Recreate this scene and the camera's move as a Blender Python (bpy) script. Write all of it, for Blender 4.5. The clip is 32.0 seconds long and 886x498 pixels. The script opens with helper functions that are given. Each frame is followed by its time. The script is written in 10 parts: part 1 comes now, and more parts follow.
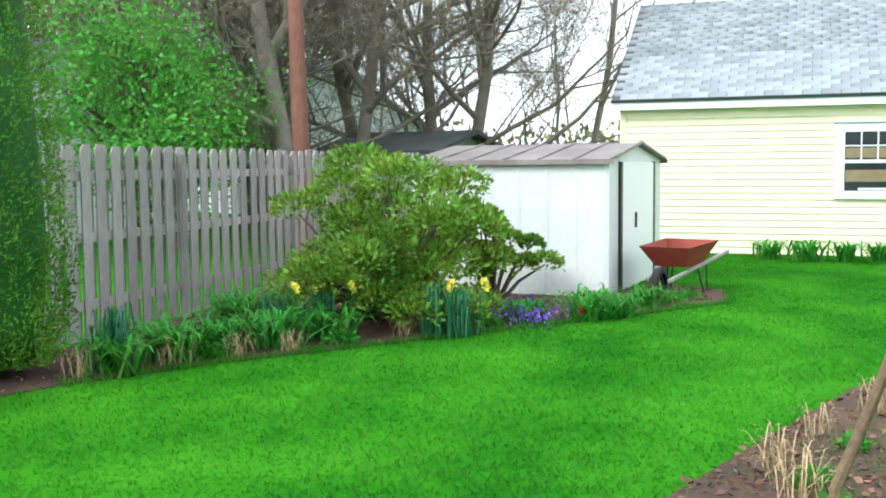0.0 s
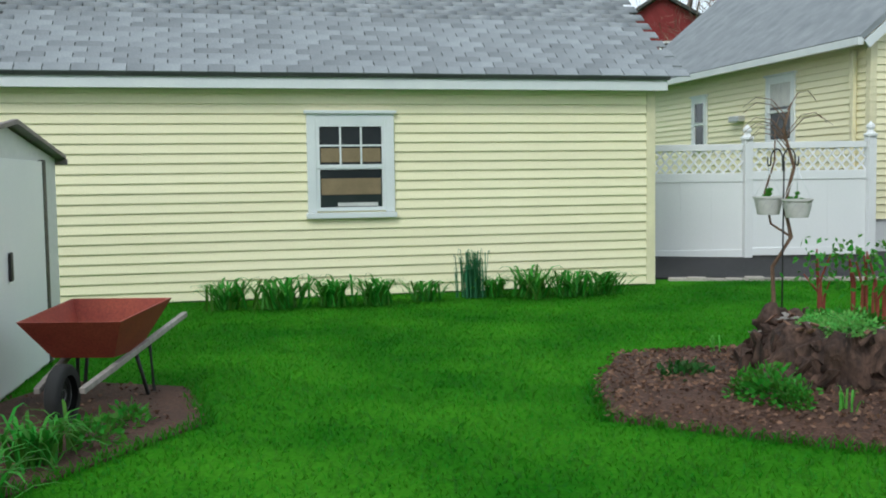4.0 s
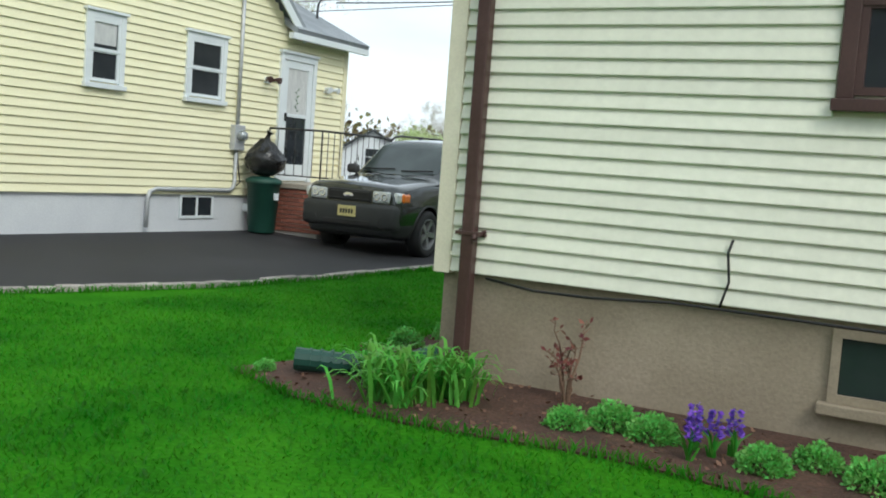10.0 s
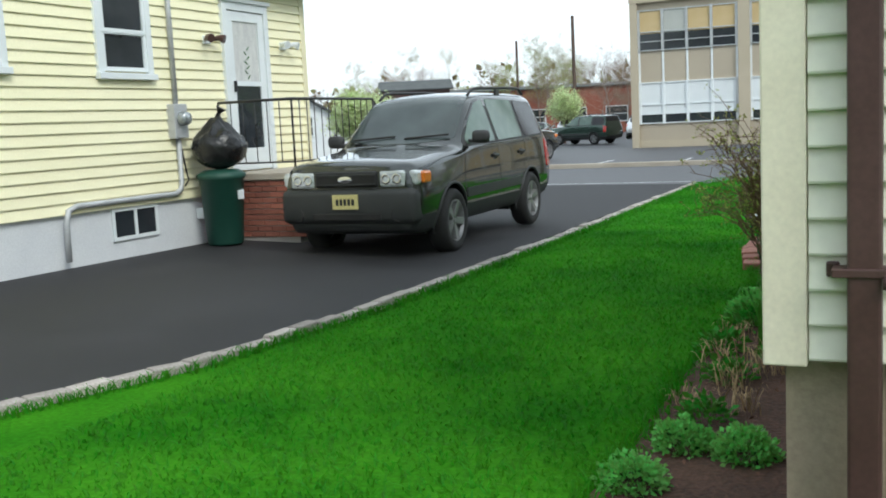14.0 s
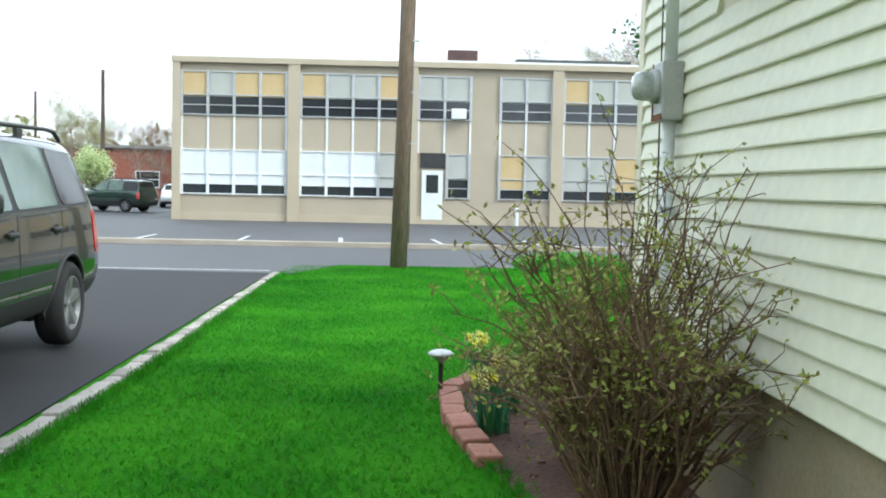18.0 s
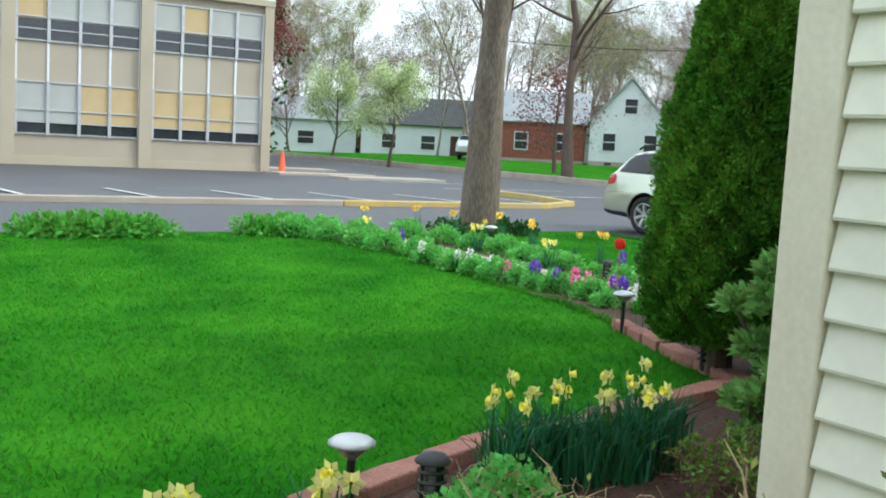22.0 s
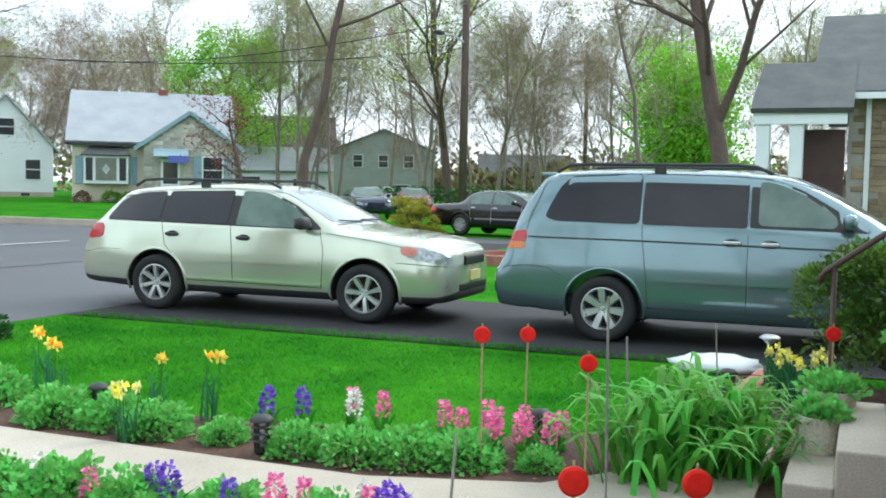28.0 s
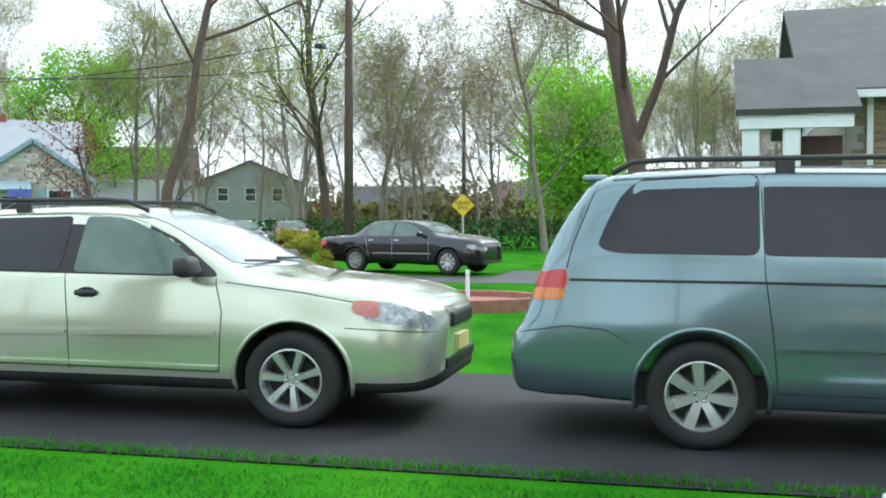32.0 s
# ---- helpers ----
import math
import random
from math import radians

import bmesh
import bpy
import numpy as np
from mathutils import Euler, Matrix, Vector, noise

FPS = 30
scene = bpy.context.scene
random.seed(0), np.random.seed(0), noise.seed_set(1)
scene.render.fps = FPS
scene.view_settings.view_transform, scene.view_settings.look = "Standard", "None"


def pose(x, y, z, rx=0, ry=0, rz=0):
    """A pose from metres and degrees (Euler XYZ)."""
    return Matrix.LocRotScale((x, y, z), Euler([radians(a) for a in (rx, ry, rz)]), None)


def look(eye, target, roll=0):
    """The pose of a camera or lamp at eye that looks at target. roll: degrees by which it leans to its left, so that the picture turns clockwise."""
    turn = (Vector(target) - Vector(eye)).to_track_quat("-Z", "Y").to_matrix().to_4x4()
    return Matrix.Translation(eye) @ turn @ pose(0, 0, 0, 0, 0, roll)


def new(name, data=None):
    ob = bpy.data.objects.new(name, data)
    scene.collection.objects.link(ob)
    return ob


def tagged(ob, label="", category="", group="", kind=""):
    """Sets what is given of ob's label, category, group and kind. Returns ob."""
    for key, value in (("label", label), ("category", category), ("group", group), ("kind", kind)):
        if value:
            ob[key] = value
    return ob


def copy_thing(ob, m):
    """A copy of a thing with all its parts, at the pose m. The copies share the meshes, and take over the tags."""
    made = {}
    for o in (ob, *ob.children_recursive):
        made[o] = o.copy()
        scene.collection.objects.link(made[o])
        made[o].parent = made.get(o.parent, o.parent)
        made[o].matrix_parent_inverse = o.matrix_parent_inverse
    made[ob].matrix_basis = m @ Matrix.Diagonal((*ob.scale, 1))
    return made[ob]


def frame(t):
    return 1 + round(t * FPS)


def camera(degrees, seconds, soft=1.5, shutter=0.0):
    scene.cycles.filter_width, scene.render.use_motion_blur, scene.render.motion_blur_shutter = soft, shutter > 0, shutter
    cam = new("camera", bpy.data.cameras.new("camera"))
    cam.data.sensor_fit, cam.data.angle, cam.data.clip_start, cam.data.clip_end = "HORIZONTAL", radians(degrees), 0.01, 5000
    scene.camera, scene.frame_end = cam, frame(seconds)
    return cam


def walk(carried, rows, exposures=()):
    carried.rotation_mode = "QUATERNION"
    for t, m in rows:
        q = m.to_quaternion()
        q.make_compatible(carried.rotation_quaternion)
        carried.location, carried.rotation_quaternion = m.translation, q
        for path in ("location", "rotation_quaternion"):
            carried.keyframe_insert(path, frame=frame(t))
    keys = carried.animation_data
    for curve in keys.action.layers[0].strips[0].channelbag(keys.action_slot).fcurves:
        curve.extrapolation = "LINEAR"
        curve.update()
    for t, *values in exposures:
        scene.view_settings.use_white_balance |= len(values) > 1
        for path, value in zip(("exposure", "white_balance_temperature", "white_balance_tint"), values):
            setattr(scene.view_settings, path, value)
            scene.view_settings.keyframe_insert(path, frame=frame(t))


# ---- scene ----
FOV = 47.00
PATH = [  # seconds, eye, target, roll
    (0, (12.892, -9.060, 1.628), (11.017, -9.736, 1.462), -0.53),
    (0.5, (12.176, -9.348, 1.590), (10.261, -9.890, 1.401), -2.17),
    (1, (11.455, -9.621, 1.542), (9.513, -10.045, 1.323), -2.39),
    (1.5, (10.654, -9.802, 1.493), (8.687, -10.107, 1.300), -1.18),
    (2, (9.896, -9.902, 1.473), (7.903, -10.009, 1.336), -0.15),
    (2.5, (9.245, -9.986, 1.474), (7.248, -9.940, 1.370), 0.46),
    (4.5, (6.162, -9.815, 1.439), (4.272, -9.179, 1.291), -0.55),
    (5, (5.383, -9.867, 1.430), (3.586, -9.000, 1.297), 0.02),
    (5.5, (4.873, -9.634, 1.390), (3.182, -8.572, 1.277), -1.00),
    (6, (4.481, -9.409, 1.376), (2.920, -8.165, 1.245), -0.89),
    (6.5, (4.124, -9.101, 1.359), (2.717, -7.690, 1.188), -1.04),
    (7, (3.867, -8.804, 1.360), (2.620, -7.252, 1.175), -0.46),
    (7.5, (3.707, -8.521, 1.353), (2.704, -6.797, 1.206), -1.63),
    (8, (3.539, -8.033, 1.329), (2.700, -6.223, 1.188), -2.70),
    (8.5, (3.447, -7.590, 1.342), (2.664, -5.756, 1.186), -2.73),
    (9, (3.406, -7.148, 1.353), (2.597, -5.327, 1.175), -1.09),
    (9.5, (3.364, -6.488, 1.328), (2.504, -4.691, 1.159), 2.98),
    (10, (3.300, -6.024, 1.396), (2.347, -4.273, 1.236), 4.21),
    (10.5, (3.136, -5.524, 1.385), (2.090, -3.825, 1.242), 3.64),
    (11, (2.830, -4.868, 1.376), (1.696, -3.227, 1.229), 0.82),
    (11.5, (2.461, -4.335, 1.388), (1.254, -2.749, 1.220), 0.76),
    (12, (2.053, -3.939, 1.384), (0.805, -2.381, 1.246), 3.23),
    (12.5, (1.634, -3.664, 1.391), (0.432, -2.067, 1.302), 3.42),
    (13, (1.202, -3.457, 1.399), (0.092, -1.797, 1.294), 0.74),
    (13.5, (0.776, -3.297, 1.412), (-0.206, -1.562, 1.246), -2.09),
    (14, (0.356, -3.056, 1.435), (-0.474, -1.253, 1.192), -2.84),
    (14.5, (-0.044, -2.777, 1.421), (-0.677, -0.896, 1.171), -0.16),
    (15, (-0.451, -2.377, 1.362), (-0.895, -0.437, 1.166), 2.51),
    (15.5, (-0.728, -1.889, 1.354), (-1.058, 0.078, 1.199), 0.26),
    (17.5, (-1.317, 0.485, 1.459), (-1.308, 2.482, 1.349), 2.72),
    (18, (-1.348, 1.114, 1.442), (-1.285, 3.109, 1.322), 1.19),
    (18.5, (-1.378, 1.777, 1.439), (-1.300, 3.768, 1.267), -0.57),
    (19, (-1.400, 2.354, 1.459), (-1.243, 4.340, 1.288), 0.44),
    (19.5, (-1.473, 2.918, 1.478), (-1.205, 4.897, 1.368), 3.33),
    (20, (-1.538, 3.521, 1.465), (-1.154, 5.483, 1.405), 2.87),
    (20.5, (-1.620, 4.027, 1.451), (-1.078, 5.951, 1.379), 1.19),
    (21, (-1.762, 4.543, 1.503), (-1.051, 6.406, 1.354), -0.41),
    (21.5, (-1.775, 5.065, 1.512), (-0.864, 6.834, 1.307), 0.46),
    (22, (-1.779, 5.713, 1.430), (-0.699, 7.384, 1.224), 3.11),
    (22.5, (-1.652, 6.255, 1.437), (-0.481, 7.869, 1.291), 1.54),
    (23, (-1.596, 6.729, 1.444), (-0.357, 8.296, 1.351), -0.85),
    (23.5, (-1.503, 7.195, 1.444), (-0.157, 8.672, 1.359), -1.00),
    (24, (-1.332, 7.674, 1.452), (0.131, 9.030, 1.314), -0.58),
    (24.5, (-1.109, 8.136, 1.473), (0.452, 9.374, 1.301), 1.21),
    (26.5, (-0.199, 9.694, 1.581), (1.525, 10.704, 1.507), 1.81),
    (27, (0.180, 10.145, 1.568), (1.942, 11.085, 1.461), 2.45),
    (27.5, (0.509, 10.580, 1.574), (2.310, 11.440, 1.445), 2.52),
    (28, (0.893, 10.972, 1.577), (2.735, 11.740, 1.454), 1.05),
    (28.5, (1.266, 11.359, 1.586), (3.163, 11.985, 1.493), 1.59),
    (29, (1.674, 11.738, 1.552), (3.618, 12.201, 1.483), 1.37),
    (29.5, (2.101, 12.128, 1.544), (4.055, 12.543, 1.440), 0.16),
    (30, (2.580, 12.443, 1.535), (4.528, 12.873, 1.385), -1.50),
    (30.5, (3.078, 12.736, 1.490), (5.027, 13.156, 1.330), 0.17),
    (31, (3.537, 12.953, 1.453), (5.492, 13.360, 1.343), 1.45),
    (31.5, (4.074, 13.181, 1.466), (6.025, 13.617, 1.415), 1.28),
    (32, (4.626, 13.361, 1.442), (6.556, 13.881, 1.387), -0.03),
]
cam = camera(FOV, 32.0, soft=1.9)
walk(cam, [(t, look(eye, aim, roll)) for t, eye, aim, roll in PATH],
     exposures=[(0.0, 1.35, 6050, 2), (1.0, 1.02, 6050, 2), (2.5, 0.45, 6050, 2), (4.5, 0.05, 6100, 2), (6.0, 0.05, 6150, 2), (9.0, 0.25, 6200, 2), (13.0, 0.40, 6200, 2), (14.0, 0.55, 6150, 2), (15.0, 1.1, 6100, 2), (19.0, 1.05, 6050, 2), (21.2, 0.88, 6050, 2), (22.2, 0.9, 6050, 2), (23.0, 1.28, 6000, 2), (24.3, 1.15, 6000, 2), (28.0, 1.02, 6000, 2), (32.0, 1.1, 6050, 2)])

# overcast spring sky with a soft, high sun
SUN_ELEV, SUN_AZ = radians(43), radians(124)
world = bpy.data.worlds.new("overcast_sky")
scene.world = world
world.use_nodes = True
wn, wl = world.node_tree.nodes, world.node_tree.links
wn.clear()
w_out = wn.new("ShaderNodeOutputWorld")
w_bg = wn.new("ShaderNodeBackground")
w_sky = wn.new("ShaderNodeTexSky")
w_sky.sky_type, w_sky.sun_disc = "NISHITA", False
w_sky.sun_elevation, w_sky.sun_rotation = SUN_ELEV, SUN_AZ
w_sky.air_density, w_sky.dust_density = 1.0, 3.0
w_co = wn.new("ShaderNodeTexCoord")
w_map = wn.new("ShaderNodeMapping")
w_map.inputs["Scale"].default_value = (1.0, 1.0, 3.0)
w_noise = wn.new("ShaderNodeTexNoise")
w_noise.inputs["Scale"].default_value, w_noise.inputs["Detail"].default_value = 2.2, 6.0
w_ramp = wn.new("ShaderNodeValToRGB")
w_ramp.color_ramp.elements[0].position, w_ramp.color_ramp.elements[0].color = 0.32, (0.55, 0.55, 0.55, 1)
w_ramp.color_ramp.elements[1].position, w_ramp.color_ramp.elements[1].color = 0.62, (0.95, 0.95, 0.95, 1)
w_mix = wn.new("ShaderNodeMix")
w_mix.data_type = "RGBA"
w_mix.inputs["B"].default_value = (8.6, 9.0, 9.6, 1)
wl.new(w_co.outputs["Generated"], w_map.inputs["Vector"])
wl.new(w_map.outputs["Vector"], w_noise.inputs["Vector"])
wl.new(w_noise.outputs["Fac"], w_ramp.inputs["Fac"])
wl.new(w_ramp.outputs["Color"], w_mix.inputs["Factor"])
wl.new(w_sky.outputs["Color"], w_mix.inputs["A"])
wl.new(w_mix.outputs["Result"], w_bg.inputs["Color"])
w_bg.inputs["Strength"].default_value = 0.12
wl.new(w_bg.outputs["Background"], w_out.inputs["Surface"])
sun = new("sun", bpy.data.lights.new("sun", "SUN"))
sun.data.energy, sun.data.angle, sun.data.color = 1.15, radians(20), (1.0, 0.96, 0.9)
_d = Vector((math.sin(SUN_AZ) * math.cos(SUN_ELEV), math.cos(SUN_AZ) * math.cos(SUN_ELEV), math.sin(SUN_ELEV)))
sun.matrix_world = look(_d * 60, (0, 0, 0))

# ---- materials ----
def mat(name, c1, c2=None, scale=4.0, rough=0.6, bump=0.0, bscale=60.0, metal=0.0, rand=0.0, fine=0.25, island=False,
        stretch=(1, 1, 1), spec=0.5, coat=0.0, trans=0.0, ior=1.45, hue=0.0):
    """A surface whose colour wanders between c1 and c2 at a broad and a fine scale, with relief and wear of its gloss."""
    m = bpy.data.materials.new(name)
    m.use_nodes = True
    nt = m.node_tree
    n, l = nt.nodes, nt.links
    b = n["Principled BSDF"]
    c2 = c2 or tuple(v * 0.85 for v in c1)
    co = n.new("ShaderNodeTexCoord")
    mp = n.new("ShaderNodeMapping")
    mp.inputs["Scale"].default_value = stretch
    l.new(co.outputs["Object"], mp.inputs["Vector"])
    big = n.new("ShaderNodeTexNoise")
    big.inputs["Scale"].default_value, big.inputs["Detail"].default_value = scale, 5.0
    small = n.new("ShaderNodeTexNoise")
    small.inputs["Scale"].default_value, small.inputs["Detail"].default_value = bscale, 3.0
    l.new(mp.outputs["Vector"], big.inputs["Vector"])
    l.new(mp.outputs["Vector"], small.inputs["Vector"])
    ramp = n.new("ShaderNodeMapRange")
    ramp.inputs["From Min"].default_value, ramp.inputs["From Max"].default_value = 0.3, 0.7
    l.new(big.outputs["Fac"], ramp.inputs["Value"])
    mix = n.new("ShaderNodeMix")
    mix.data_type = "RGBA"
    mix.inputs["A"].default_value, mix.inputs["B"].default_value = (*c1, 1), (*c2, 1)
    l.new(ramp.outputs["Result"], mix.inputs["Factor"])
    hsv = n.new("ShaderNodeHueSaturation")
    l.new(mix.outputs["Result"], hsv.inputs["Color"])
    val = n.new("ShaderNodeMapRange")
    val.inputs["From Min"].default_value, val.inputs["From Max"].default_value = 0.25, 0.75
    val.inputs["To Min"].default_value, val.inputs["To Max"].default_value = 1 - fine, 1 + fine
    l.new(small.outputs["Fac"], val.inputs["Value"])
    last = val.outputs["Result"]
    if rand or hue:
        if island:
            src = n.new("ShaderNodeNewGeometry").outputs["Random Per Island"]
        else:
            src = n.new("ShaderNodeObjectInfo").outputs["Random"]
        rr = n.new("ShaderNodeMapRange")
        rr.inputs["To Min"].default_value, rr.inputs["To Max"].default_value = 1 - rand, 1 + rand
        l.new(src, rr.inputs["Value"])
        mul = n.new("ShaderNodeMath")
        mul.operation = "MULTIPLY"
        l.new(last, mul.inputs[0])
        l.new(rr.outputs["Result"], mul.inputs[1])
        last = mul.outputs["Value"]
        if hue:
            hh = n.new("ShaderNodeMapRange")
            hh.inputs["To Min"].default_value, hh.inputs["To Max"].default_value = 0.5 - hue, 0.5 + hue
            l.new(src, hh.inputs["Value"])
            l.new(hh.outputs["Result"], hsv.inputs["Hue"])
    l.new(last, hsv.inputs["Value"])
    l.new(hsv.outputs["Color"], b.inputs["Base Color"])
    rg = n.new("ShaderNodeMapRange")
    rg.inputs["To Min"].default_value, rg.inputs["To Max"].default_value = max(rough - 0.12, 0.02), min(rough + 0.12, 1)
    l.new(big.outputs["Fac"], rg.inputs["Value"])
    l.new(rg.outputs["Result"], b.inputs["Roughness"])
    b.inputs["Metallic"].default_value = metal
    b.inputs["Specular IOR Level"].default_value = spec
    b.inputs["Coat Weight"].default_value = coat
    b.inputs["Transmission Weight"].default_value = trans
    b.inputs["IOR"].default_value = ior
    if bump:
        bp = n.new("ShaderNodeBump")
        bp.inputs["Strength"].default_value, bp.inputs["Distance"].default_value = 0.6, bump
        l.new(small.outputs["Fac"], bp.inputs["Height"])
        l.new(bp.outputs["Normal"], b.inputs["Normal"])
    return m


def leafy(name, c1, c2, rand=0.35, hue=0.02, trans=0.25, rough=0.55, scale=1.5):
    """Leaves and petals: colour by leaf, some light through them."""
    m = mat(name, c1, c2, scale=scale, bscale=25, rough=rough, rand=rand, island=True, hue=hue, fine=0.15, spec=0.3)
    n, l = m.node_tree.nodes, m.node_tree.links
    b, out = n["Principled BSDF"], n["Material Output"]
    tr = n.new("ShaderNodeBsdfTranslucent")
    l.new(b.inputs["Base Color"].links[0].from_socket, tr.inputs["Color"])
    mx = n.new("ShaderNodeMixShader")
    mx.inputs["Fac"].default_value = trans
    l.new(b.outputs["BSDF"], mx.inputs[1])
    l.new(tr.outputs["BSDF"], mx.inputs[2])
    l.new(mx.outputs["Shader"], out.inputs["Surface"])
    return m


